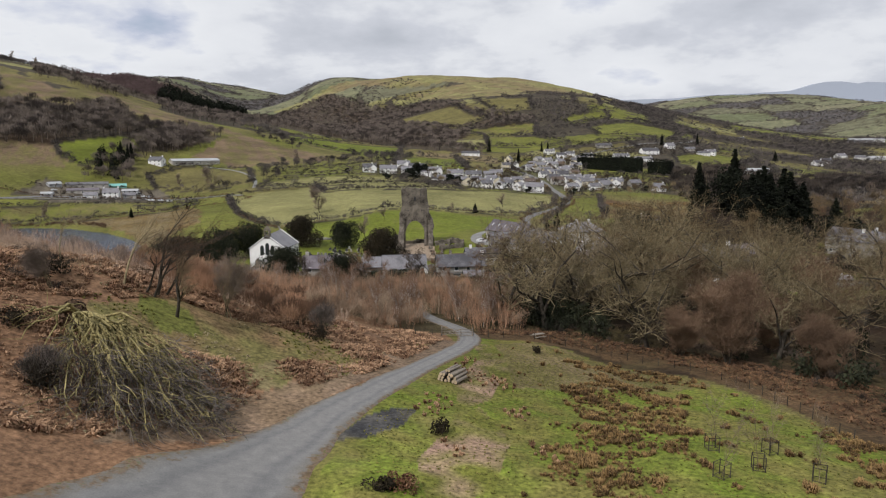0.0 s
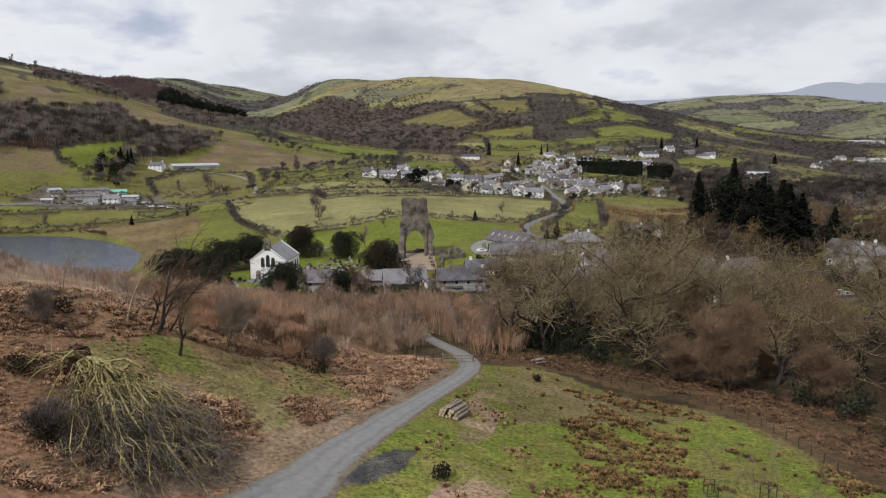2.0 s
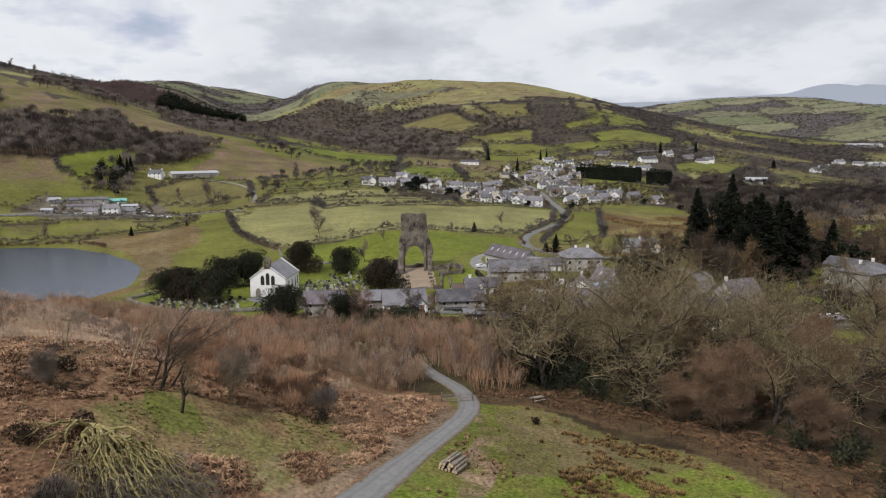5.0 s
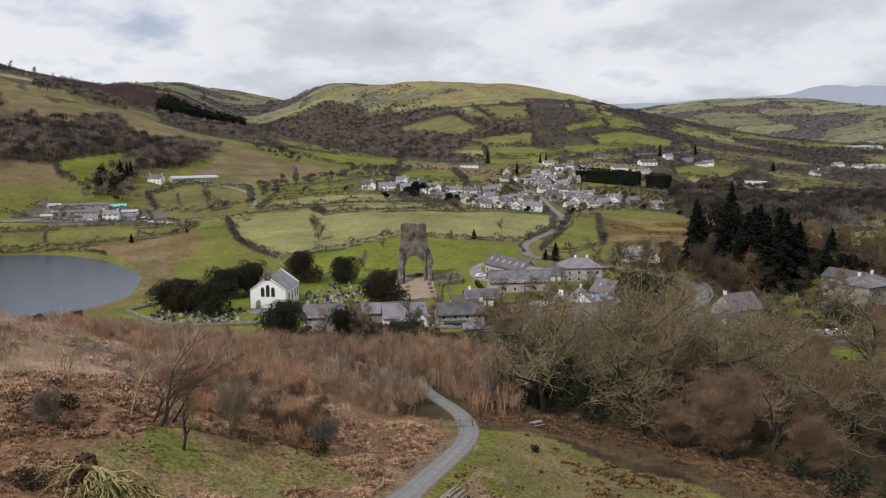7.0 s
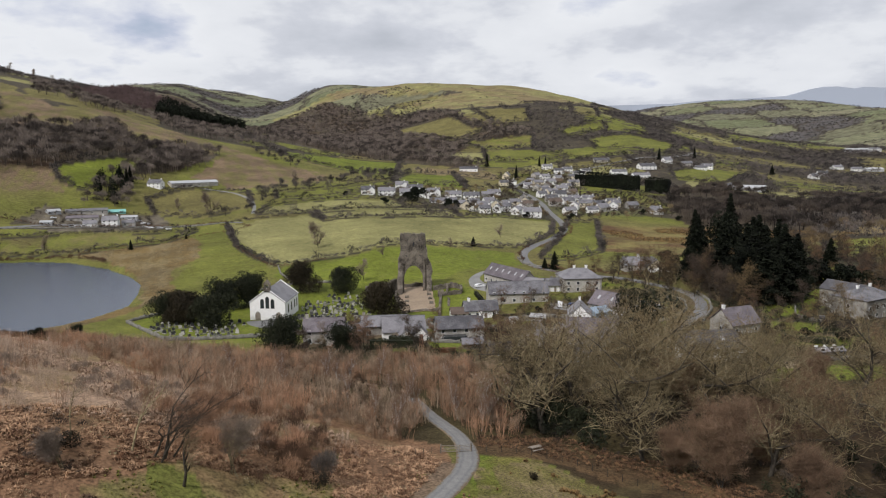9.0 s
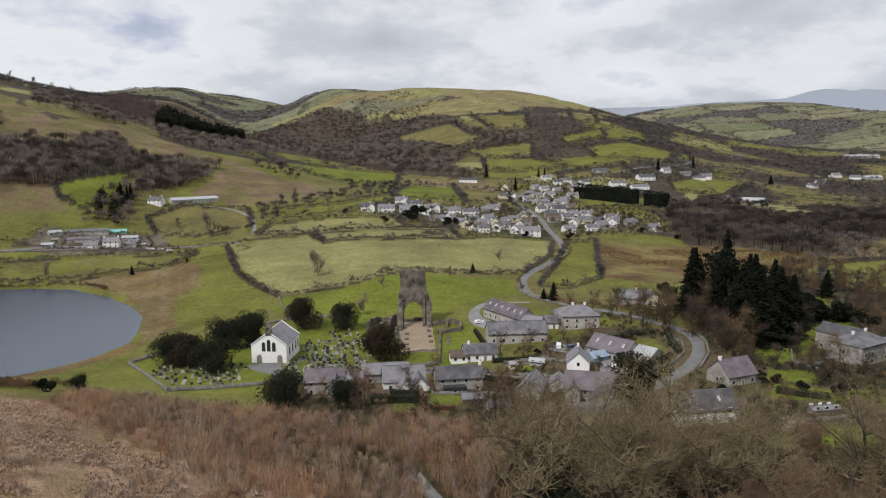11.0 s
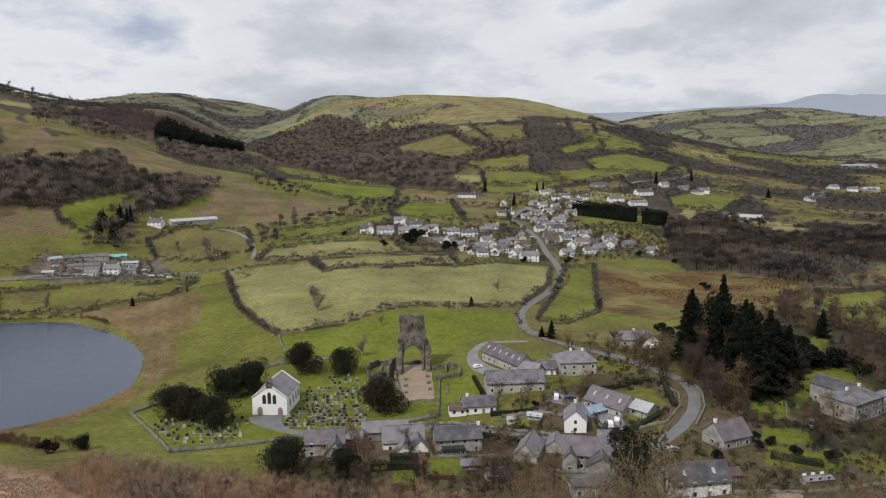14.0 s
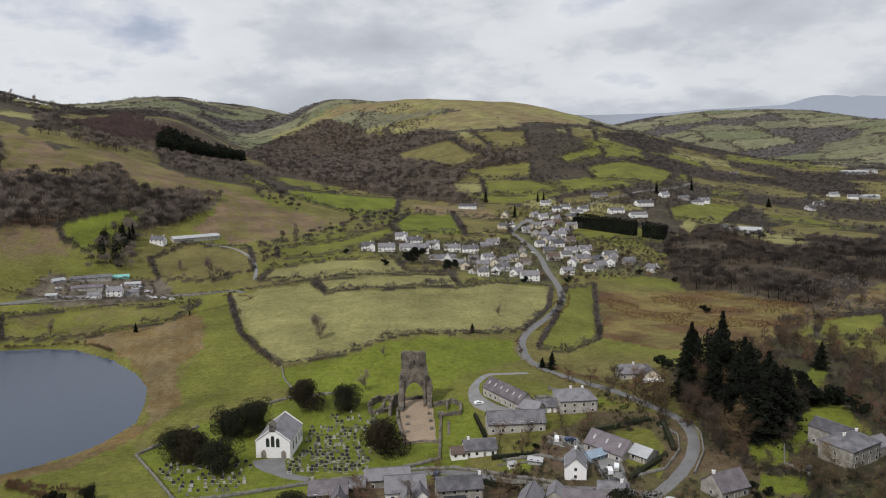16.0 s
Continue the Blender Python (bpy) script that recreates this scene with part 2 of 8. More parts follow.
STRAW = material("bleached_grass", (0.30, 0.235, 0.125), 0.4, 0.3, 0.95, 0, island=0.7, second=(0.44, 0.37, 0.23))
RUSH = material("rush_tussocks", (0.125, 0.072, 0.028), 0.5, 0.3, 0.95, 0, island=0.6, plant=0.6, second=(0.29, 0.185, 0.075))
GRASS = material("grass_blades", (0.125, 0.145, 0.020), 0.35, 0.3, 0.95, 0, island=0.5, plant=0.5, second=(0.235, 0.210, 0.060))
WOOD_OLD = material("weathered_timber", (0.22, 0.19, 0.155), 0.35, 4.0, 0.9, 0.3)
LOG_END = material("cut_wood", (0.42, 0.33, 0.22), 0.2, 5.0, 0.9, 0.1)
CAR_WHITE = material("white_car_paint", (0.75, 0.76, 0.77), 0.02, 1, 0.25, 0, gloss=0.5)
CAR_BLUE = material("blue_car_paint", (0.03, 0.045, 0.10), 0.02, 1, 0.25, 0, gloss=0.5)
CAR_RED = material("red_car_paint", (0.30, 0.03, 0.03), 0.02, 1, 0.25, 0, gloss=0.5)
CAR_SILVER = material("silver_car_paint", (0.42, 0.43, 0.45), 0.02, 1, 0.3, 0, gloss=0.5)
RUBBER = material("black_rubber", (0.02, 0.02, 0.02), 0.1, 1, 0.9, 0)
GRAVE = material("grave_stone", (0.16, 0.16, 0.145), 0.5, 3, 0.9, 0.2, each=0.8, second=(0.38, 0.37, 0.34))
GRAVE_DARK = material("polished_dark_stone", (0.035, 0.035, 0.04), 0.3, 3, 0.35, 0)


def water_material():
    m = bpy.data.materials.new("lake_water")
    m.use_nodes = True
    n, l = m.node_tree.nodes, m.node_tree.links
    b = n["Principled BSDF"]
    b.inputs["Base Color"].default_value = (0.050, 0.066, 0.098, 1)
    b.inputs["Roughness"].default_value = 0.16
    b.inputs["IOR"].default_value = 1.33
    t = n.new("ShaderNodeTexNoise")
    t.inputs["Scale"].default_value, t.inputs["Detail"].default_value = 0.9, 4
    g = n.new("ShaderNodeNewGeometry")
    l.new(g.outputs["Position"], t.inputs["Vector"])
    bp = n.new("ShaderNodeBump")
    bp.inputs["Strength"].default_value, bp.inputs["Distance"].default_value = 0.35, 0.25
    l.new(t.outputs["Fac"], bp.inputs["Height"])
    l.new(bp.outputs[0], b.inputs["Normal"])
    return m


WATER = water_material()

# ---- the lie of the land ----
REACH = (0, 35, 50, 60, 70, 82, 95, 110, 130, 155, 185, 220, 260, 310, 370, 440, 530, 640, 780, 950, 1150, 1400, 1700, 2100, 2600, 3200, 3900, 4700)
PROFILE = {}


def profile(bearing, *heights):
    """Heights along one bearing (degrees to the right of straight ahead), at the distances of REACH."""
    PROFILE[bearing] = heights


profile(-180, 28.4, 38.3, 40.8, 42.2, 43.2, 44.1, 44.9, 45.7, 47.1, 50, 55.8, 63.9, 73.3, 84, 95, 105, 114, 121, 127, 136, 146, 157, 168, 179, 189, 198, 206, 213)
profile(-120, 28.4, 39.2, 42.1, 43.7, 45.1, 46.7, 48.7, 51.8, 57.1, 65, 75.4, 86.2, 90.8, 90, 87, 87, 93, 111, 145, 191, 227, 251, 270, 286, 299, 307, 312, 314)
profile(-75, 28.4, 37.5, 40, 41.6, 43, 44.7, 46.8, 49.6, 53.4, 57.8, 61.7, 64.6, 64.3, 53, 43, 40, 48, 69, 105, 152, 201, 250, 291, 324, 346, 355, 353, 345)
profile(-50, 28.4, 34.2, 36.1, 37.6, 39.3, 41.2, 42.9, 44.3, 45.4, 45.5, 41.8, 33.2, 20, 7, 4, 6, 18, 42, 82, 131, 179, 228, 273, 313, 338, 345, 343, 343)
profile(-40, 28.4, 32.1, 33.6, 35.2, 37.2, 39.3, 40.6, 40.7, 39.6, 37.1, 31.7, 22, 9, -1, -2, -3, 6, 34, 72, 119, 165, 210, 252, 294, 319, 325, 331, 350)
profile(-33, 28.4, 30.5, 31.4, 32.9, 35.3, 37.9, 38.5, 37.1, 34.5, 30.7, 24.8, 16, 5.6, -1, -2, -3, 5, 29, 64, 109, 152, 189, 226, 267, 290, 303, 327, 363)
profile(-27, 28.4, 29, 29.4, 30.6, 33.1, 35.9, 35.8, 33.1, 29.8, 25.6, 19.6, 12.1, 4.9, 0, -1, 1, 6, 20, 58, 99, 135, 162, 191, 221, 241, 285, 344, 377)
profile(-21, 28.4, 27.9, 27.7, 28, 30.2, 32.7, 32.2, 29.5, 25.8, 21.3, 15.6, 9.6, 5.3, 3, 2, 6, 6, 14, 42, 80, 101, 126, 182, 206, 240, 300, 385, 387)
profile(-15, 28.4, 27.1, 26.6, 26.3, 27.4, 28.9, 28.3, 25.9, 22.4, 18.2, 13, 8.2, 6.1, 6, 7, 9, 12, 21, 34, 60, 82, 98, 100, 112, 145, 221, 330, 390)
profile(-9, 28.4, 26.5, 26, 25.6, 25.6, 26, 24.8, 22.3, 19.4, 16.7, 12.4, 7.8, 5.8, 7, 11, 14, 17, 23, 31, 43, 60, 74, 78, 98, 223, 335, 274, 270)
profile(-4, 28.4, 26.2, 25.8, 25.2, 24.7, 23.8, 22.9, 20, 17.5, 16.5, 13.4, 8, 5.6, 6, 14, 15, 18, 21, 29, 34, 50, 70, 102, 146, 286, 319, 300, 260)
profile(1, 28.4, 25.9, 25.1, 24.5, 24.1, 23.1, 21.8, 19.4, 17.2, 16.2, 13.1, 7.8, 7.1, 8, 10, 12, 16, 15, 22, 29, 48, 75, 140, 204, 294, 315, 300, 250)
profile(6, 28.4, 25.6, 24.6, 23.8, 23.1, 22.4, 21.3, 19.3, 17.2, 15.3, 12, 8.1, 8.5, 9, 6, 8, 11, 12, 17, 24, 48, 81, 153, 209, 281, 280, 270, 240)
profile(11, 28.4, 25.6, 24.5, 23.6, 22.4, 21.7, 20.1, 18.6, 17, 14.9, 12.1, 9.8, 9.4, 8, 6, 6, 7, 10, 14, 24, 49, 86, 152, 192, 237, 210, 200, 215)
profile(16, 28.4, 25.6, 24.8, 23.9, 22.6, 21.1, 19.1, 18, 16.8, 14.9, 12.9, 11.4, 10.6, 11, 10, 7, 5, 9, 12, 23, 50, 79, 115, 153, 165, 127, 164, 300)
profile(21, 28.4, 25.8, 25, 24.4, 22.8, 20.9, 19.4, 17.9, 16.6, 15.2, 13.7, 12.7, 11.6, 12, 11, 8, 5, 5, 9, 17, 31, 53, 70, 108, 104, 52, 202, 340)
profile(27, 28.4, 25.8, 25.1, 24.3, 22.6, 20.6, 19.3, 17.9, 16.7, 15.6, 14.9, 13.7, 11.7, 11, 11, 8, 7, 6, 5, 8, 11, 23, 38, 72, 67, 56, 189, 337)
profile(33, 28.4, 25.8, 25, 24, 22.3, 20.5, 19.3, 18.2, 17, 16.1, 15.4, 14, 11.8, 11, 10, 9, 9, 7, 4, 5, 3, 8, 26, 55, 58, 95, 234, 254)
profile(40, 28.4, 25.8, 24.8, 23.9, 22.6, 21.1, 19.8, 18.7, 17.5, 16.5, 15.6, 14.3, 12.6, 11, 10, 9, 9, 8, 6, 4, 2, 4, 18, 40, 58, 106, 175, 177)
profile(50, 28.4, 25.9, 25, 24.2, 23.3, 22.1, 21, 19.8, 18.5, 17.3, 16.3, 15.1, 13.9, 12, 11, 11, 11, 10, 8, 6, 5, 6, 14, 32, 54, 88, 115, 124)
profile(75, 28.4, 27, 26.5, 26.1, 25.8, 25.3, 24.6, 23.7, 22.6, 21.3, 20.3, 19.5, 19.2, 19, 20, 21, 22, 22, 20, 18, 17, 18, 23, 34, 49, 63, 71, 77)
profile(120, 28.4, 31, 31.7, 32, 32.3, 32.5, 32.6, 32.6, 32.5, 32.4, 32.5, 33.5, 36.3, 41, 46, 51, 55, 57, 56, 53, 50, 55, 64, 75, 86, 94, 100, 105)
profile(180, 28.4, 38.3, 40.8, 42.2, 43.2, 44.1, 44.9, 45.7, 47.1, 50, 55.8, 63.9, 73.3, 84, 95, 105, 114, 121, 127, 136, 146, 157, 168, 179, 189, 198, 206, 213)
BEARINGS = np.array(sorted(PROFILE), float)
LEVELS = np.array([PROFILE[b] for b in sorted(PROFILE)], float)
STEPS = np.log(np.array(REACH, float) + 30)


def spline(knots, v):
    v = np.clip(v, knots[0], knots[-1] - 1e-9)
    i = np.clip(np.searchsorted(knots, v, side="right") - 1, 0, len(knots) - 2)
    t = (v - knots[i]) / (knots[i + 1] - knots[i])
    where = np.stack([np.clip(i + j, 0, len(knots) - 1) for j in (-1, 0, 1, 2)], -1)
    w = np.stack([-0.5 * t + t * t - 0.5 * t**3, 1 - 2.5 * t * t + 1.5 * t**3, 0.5 * t + 2 * t * t - 1.5 * t**3, -0.5 * t * t + 0.5 * t**3], -1)
    return where, w


def wave(x, y, size, seed=0.0):
    """A smooth wandering value, about -1 to 1, with bumps of that size in metres."""
    u, v = x / size, y / size
    return (np.sin(u * 1.9 + v * 0.7 + seed) + np.sin(v * 2.3 - u * 0.6 + seed * 1.7 + np.sin(u * 1.3 + seed)) + np.sin((u + v) * 1.4 + 2.1 * seed + np.sin(v * 1.7))) / 3


def inside(x, y, poly):
    p = np.array(poly, float)
    res = np.zeros(np.shape(x), bool)
    for (x0, y0), (x1, y1) in zip(p, np.roll(p, -1, 0)):
        if y0 != y1:
            res ^= ((y0 > y) != (y1 > y)) & (x < (x1 - x0) * (y - y0) / (y1 - y0) + x0)
    return res


def nearness(x, y, line):
    """The distance from a line of points, and how far along it (0 to 1)."""
    best, along = np.full(np.shape(x), 1e9), np.zeros(np.shape(x))
    p = np.array(line, float)
    for k in range(len(p) - 1):
        a, d = p[k], p[k + 1] - p[k]
        s = np.clip(((x - a[0]) * d[0] + (y - a[1]) * d[1]) / max(d @ d, 1e-9), 0, 1)
        q = np.hypot(x - a[0] - s * d[0], y - a[1] - s * d[1])
        near = q < best
        best, along = np.where(near, q, best), np.where(near, (k + s) / (len(p) - 1), along)
    return best, along


LAKE = [(-330, 330), (-320, 395), (-264, 407), (-246, 410), (-222, 409), (-190, 388), (-165, 362), (-150, 340), (-142, 318), (-135, 292), (-141, 270), (-149, 257), (-165, 243), (-190, 228), (-250, 210), (-320, 240)]
TRACK = [(-6, 136), (-1.5, 124), (3.0, 112), (4.0, 101), (2.4, 92), (-2.3, 80), (-6.5, 69), (-10.2, 60), (-13.2, 50), (-16, 40), (-19.5, 28), (-26, 12)]


def height(x, y):
    x, y = np.asarray(x, float), np.asarray(y, float)
    d, b = np.hypot(x, y), np.degrees(np.arctan2(x, y))
    i, wi = spline(BEARINGS, b)
    j, wj = spline(STEPS, np.log(d + 30))
    z = (LEVELS[i[..., :, None], j[..., None, :]] * wi[..., :, None] * wj[..., None, :]).sum((-1, -2))
    far = np.clip((d - 900) / 1500, 0, 1)
    z = z + far * (5.0 * wave(x, y, 90, 1.0) + 2.0 * wave(x, y, 33, 2.0))
    near = np.clip((190 - d) / 80, 0, 1)
    q, _ = nearness(x, y, TRACK)
    rough = np.clip((q - 2) / 3, 0, 1) * near
    z = z + rough * (0.32 * wave(x, y, 4.1, 3.0) + 0.05 * wave(x, y, 1.3, 4.0))
    # the lake's bed lies under its level, its banks just above
    band = (np.abs(x + 230) < 180) & (np.abs(y - 320) < 150)
    if band.any():
        wet = inside(x, y, LAKE)
        edge, _ = nearness(x, y, LAKE + LAKE[:1])
        z = np.where(band & wet, -np.minimum(edge * 0.12, 1.5) + 0.05, np.where(band & (edge < 40), np.maximum(z, 0.1 + np.minimum(edge * 0.05, 0.9)), z))
    return z


def ground_z(x, y):
    return float(height(np.array([x]), np.array([y]))[0])


# ---- land cover ----
LUSH, FRESH, PASTURE, PALE = (0.112, 0.132, 0.018), (0.120, 0.126, 0.025), (0.128, 0.112, 0.040), (0.192, 0.182, 0.072)
# the leaf litter's brown is darkened for the shade under the trees
DRY, SEDGE, FERN, SHADED_LITTER = (0.165, 0.128, 0.066), (0.132, 0.092, 0.036), (0.200, 0.116, 0.066), (0.036, 0.023, 0.014)
SCRUB, HEATH, YARD = (0.054, 0.045, 0.032), (0.150, 0.104, 0.066), (0.098, 0.070, 0.046)
FIELDS = []


def field(colour, *corners, hedge=True, grade=None):
    FIELDS.append((colour, corners, hedge, grade))


# the near hillside: bracken over the track, wet pasture under it, leaf litter in the woods darkened for tree shade
field(FERN, (-170, -60), (-25, -60), (-22, 38), (-8, 60), (-2, 82), (2, 100), (-4, 128), (-30, 150), (-75, 165), (-150, 190), hedge=False)
field(SHADED_LITTER, (-75, 150), (-30, 128), (-8, 112), (4, 106), (36, 84), (60, 60), (180, 60), (180, 150), (95, 158), (55, 160), (20, 172), (-40, 178), (-85, 185), hedge=False, grade=(0.056, 0.044, 0.020))
field((0.112, 0.146, 0.020), (-10, 40), (-6, 20), (45, 20), (41, 60), (38, 72), (35, 82), (25, 92), (14, 103), (5, 108), (4, 98), (-1, 80), (-6, 66), hedge=False, grade=(0.142, 0.132, 0.036))
field((0.180, 0.120, 0.062), (-36, 64), (-24, 62), (-10, 72), (-7, 82), (-14, 84), (-30, 74), hedge=False, grade=(0.140, 0.125, 0.046))
field((0.205, 0.145, 0.098), (-24, 44), (-15, 55), (-11.5, 63), (-8.2, 70), (-4.6, 78), (0.6, 88), (2.5, 98), (0, 98), (-4.5, 89), (-9.6, 78), (-13.4, 69), (-17.5, 62), (-24, 55), hedge=False, grade=(0.15, 0.105, 0.065))
field((0.115, 0.122, 0.03), (-31.5, 68.5), (-28, 66), (-25, 69), (-28, 73), (-33, 72), hedge=False)
field((0.115, 0.12, 0.034), (-21, 62), (-16, 64), (-14, 70), (-18, 70), hedge=False, grade=(0.17, 0.14, 0.07))
field((0.26, 0.175, 0.125), (1.5, 64), (5, 70), (9, 84), (7, 96), (4.5, 98), (4.5, 86), (1, 76), hedge=False, grade=FRESH)
field((0.25, 0.165, 0.12), (-1, 44), (4, 48), (6, 58), (3.5, 66), (0.5, 60), (-2, 52), hedge=False, grade=FRESH)
field((0.105, 0.066, 0.034), (3, 104.5), (19, 101), (32, 91), (39, 75), (40, 60), (54, 58), (51, 80), (38, 98), (20, 110), (6, 113), hedge=False, grade=(0.070, 0.046, 0.024))
field(DRY, (8, 74), (24, 78), (34, 82), (24, 93), (14, 102), (8, 98), hedge=False, grade=PASTURE)
field((0.34, 0.235, 0.16), (-150, 120), (-90, 70), (-55, 76), (-34, 84), (-20, 86), (-12, 94), (-14, 106), (-34, 116), (-60, 130), (-95, 164), (-150, 200), hedge=False, grade=(0.20, 0.14, 0.075))
# dark chippings tipped beside the track
field((0.040, 0.040, 0.042), (-9.6, 53.8), (-6.2, 55.6), (-3.6, 59.0), (-2.4, 63.4), (-4.6, 63.4), (-7.2, 60.4), hedge=False, grade=(0.085, 0.08, 0.07))
NEAR = len(FIELDS)
# yard of the hamlet by the lake
field(SCRUB, (-315, 545), (-232, 575), (-205, 520), (-262, 490), (-310, 490), hedge=False, grade=(0.14, 0.12, 0.09))
# village gardens and yards
field(SCRUB, (14, 592), (60, 560), (92, 552), (100, 600), (200, 590), (215, 640), (170, 730), (160, 800), (190, 980), (150, 1010), (112, 930), (84, 800), (60, 765), (-30, 735), (-78, 690), (-78, 645), (-30, 632), hedge=False, grade=(0.105, 0.108, 0.04))
# gardens and wooded grounds of the near houses
field(SCRUB, (98, 240), (110, 200), (165, 185), (200, 230), (225, 330), (206, 410), (150, 345), (112, 330), (106, 290), hedge=False, grade=(0.044, 0.048, 0.018))
field(YARD, (-45, 172), (20, 168), (60, 158), (125, 150), (115, 200), (98, 240), (96, 270), (66, 280), (46, 262), (30, 240), (20, 222), (-20, 220), (-50, 200), hedge=False, grade=(0.074, 0.066, 0.030))
# high open grassland on the hill ahead
field(PALE, (-640, 2600), (-380, 2780), (-80, 2860), (300, 2700), (520, 2400), (420, 1980), (215, 1930), (40, 2330), (-150, 2380), (-330, 2620), (-560, 2500), hedge=False, grade=DRY)
field(PALE, (-162, 518), (-102, 533), (-84, 495), (13, 514), (46, 550), (89, 544), (77, 480), (52, 421), (17, 405), (-13, 391), (-54, 357), (-84, 349), (-105, 382), (-124, 415))
field(PALE, (-99, 538), (-41, 549), (8, 564), (14, 524), (-37, 500), (-85, 502))
field(PALE, (-148, 550), (-144, 581), (-91, 611), (-40, 615), (-30, 575), (10, 571), (-41, 549), (-99, 541))
field(FRESH, (-157, 658), (-103, 701), (-58, 798), (-45, 751), (-71, 666), (-113, 623), (-148, 620))
field(LUSH, (-226, 1016), (-138, 1070), (-64, 1078), (-59, 924), (-101, 887), (-167, 936), (-217, 967))
field(LUSH, (-59, 808), (-43, 933), (17, 953), (29, 794), (-46, 762))
field(PASTURE, (17, 953), (91, 910), (83, 815), (29, 783))
field(DRY, (-45, 1028), (68, 1011), (86, 931), (-30, 949), hedge=False)
field(PASTURE, (-258, 715), (-266, 911), (-182, 860), (-108, 831), (-145, 736), (-202, 683), (-247, 717), hedge=False, grade=HEATH)
field(PASTURE, (-264, 620), (-250, 676), (-186, 665), (-159, 581), (-188, 566), (-240, 578))
field(LUSH, (-362, 649), (-337, 724), (-315, 780), (-303, 698), (-314, 605), (-341, 619))
field(PASTURE, (-396, 620), (-359, 644), (-320, 596), (-350, 565), (-361, 561), hedge=False, grade=HEATH)
field(PASTURE, (-597, 954), (-555, 958), (-441, 866), (-407, 790), (-448, 768), (-467, 738), hedge=False, grade=HEATH)
field(HEATH, (-487, 960), (-427, 1018), (-345, 948), (-257, 902), (-281, 843), (-341, 776), (-387, 781), hedge=False, grade=PASTURE)
field(SEDGE, (-225, 425), (-170, 474), (-137, 396), (-145, 364), (-121, 307), (-134, 267), (-155, 248), (-163, 244), (-148, 264), (-129, 290), (-147, 335), (-176, 378), hedge=False, grade=DRY)
field(FRESH, (-159, 462), (-155, 490), (-80, 335), (-91, 312), (-115, 299), (-136, 340), (-140, 397), hedge=False)
field(FRESH, (-300, 460), (-233, 490), (-179, 505), (-183, 455), (-229, 425), (-278, 424), grade=PASTURE)
field(FRESH, (-161, 238), (-148, 264), (-126, 268), (-94, 221), (-106, 209), (-147, 216), hedge=False)
field(LUSH, (-82, 343), (-54, 353), (-13, 383), (43, 402), (42, 360), (14, 334), (-3, 313), (-58, 307), (-80, 324), hedge=False)
field(FRESH, (101, 547), (127, 560), (95, 401), (70, 376), (56, 388), (79, 458))
field((0.098, 0.054, 0.026), (126, 541), (225, 548), (270, 470), (214, 422), (190, 381), (124, 365), (97, 400), hedge=False, grade=(0.150, 0.128, 0.044))
field(FRESH, (162, 866), (288, 868), (258, 777), (151, 787))
field(PASTURE, (-107, 1701), (18, 1705), (66, 1551), (101, 1503), (26, 1415), (-86, 1568))
field(PASTURE, (42, 1393), (190, 1436), (169, 1279), (77, 1296), grade=FRESH)
field(FRESH, (75, 1263), (166, 1249), (210, 1153), (166, 1114), (75, 1114))
field(PASTURE, (76, 1776), (213, 1728), (198, 1551), (118, 1565))
field(PALE, (-121, 2234), (24, 2260), (234, 2187), (208, 1801), (34, 1858), (-28, 2050), hedge=False, grade=DRY)
field(FRESH, (240, 1456), (353, 1536), (349, 1467), (252, 1390))
field(FRESH, (277, 1348), (387, 1429), (465, 1347), (378, 1178), (274, 1233))
field(PASTURE, (179, 1080), (294, 1116), (295, 1052), (187, 1024))
field(PASTURE, (325, 1803), (397, 1801), (363, 1611), (302, 1600))
field(FRESH, (334, 1010), (417, 1099), (498, 1096), (386, 932), (314, 925))
field(FRESH, (471, 1218), (568, 1277), (546, 1203), (455, 1150))
field(PASTURE, (440, 931), (510, 992), (592, 914), (517, 796), (466, 837), (425, 883))
field(SEDGE, (261, 470), (365, 553), (311, 468), (267, 460), hedge=False, grade=DRY)
field(FRESH, (249, 440), (299, 451), (260, 389), (220, 393))
field(LUSH, (170, 322), (201, 343), (168, 293), (159, 300), hedge=False)
field(LUSH, (137, 261), (166, 285), (142, 245), (126, 234), hedge=False)
field(PASTURE, (-756, 1380), (-849, 1878), (-735, 1653), (-638, 1171))
field(FRESH, (-310, 1096), (-227, 982), (-219, 964), (-291, 1011))
field(HEATH, (-481, 948), (-459, 982), (-345, 948), (-364, 938), hedge=False, grade=PASTURE)
field(LUSH, (-118, 252), (-84, 205), (-60, 212), (-26, 222), (0, 225), (12, 240), (14, 258), (12, 300), (-20, 310), (-67, 306), (-81, 297), (-105, 281), hedge=False)
field(LUSH, (2.5, 275), (14, 277), (16, 258), (5, 241), hedge=False)
field(LUSH, (-3, 178), (-3, 200), (8, 200), (7, 180), hedge=False)
field(LUSH, (-18, 187), (-8, 187), (-8, 195), (-18, 195), hedge=False)
field(LUSH, (144, 245), (158, 282), (172, 290), (165, 250), hedge=False)
field(LUSH, (99, 204), (106, 214), (120, 214), (114, 200), hedge=False)
field(LUSH, (66, 158), (78, 166), (100, 164), (120, 160), (110, 150), (80, 150), hedge=False)
field(LUSH, (66, 286), (78, 282), (70, 296), (62, 300), hedge=False)
field(LUSH, (-14, 170), (-14, 191), (-7.5, 191), (-6.2, 170), hedge=False)
field(LUSH, (20, 227), (31, 227), (35, 238), (22, 238), hedge=False)
field(LUSH, (34, 181), (48, 180), (48, 184), (35, 185), hedge=False)
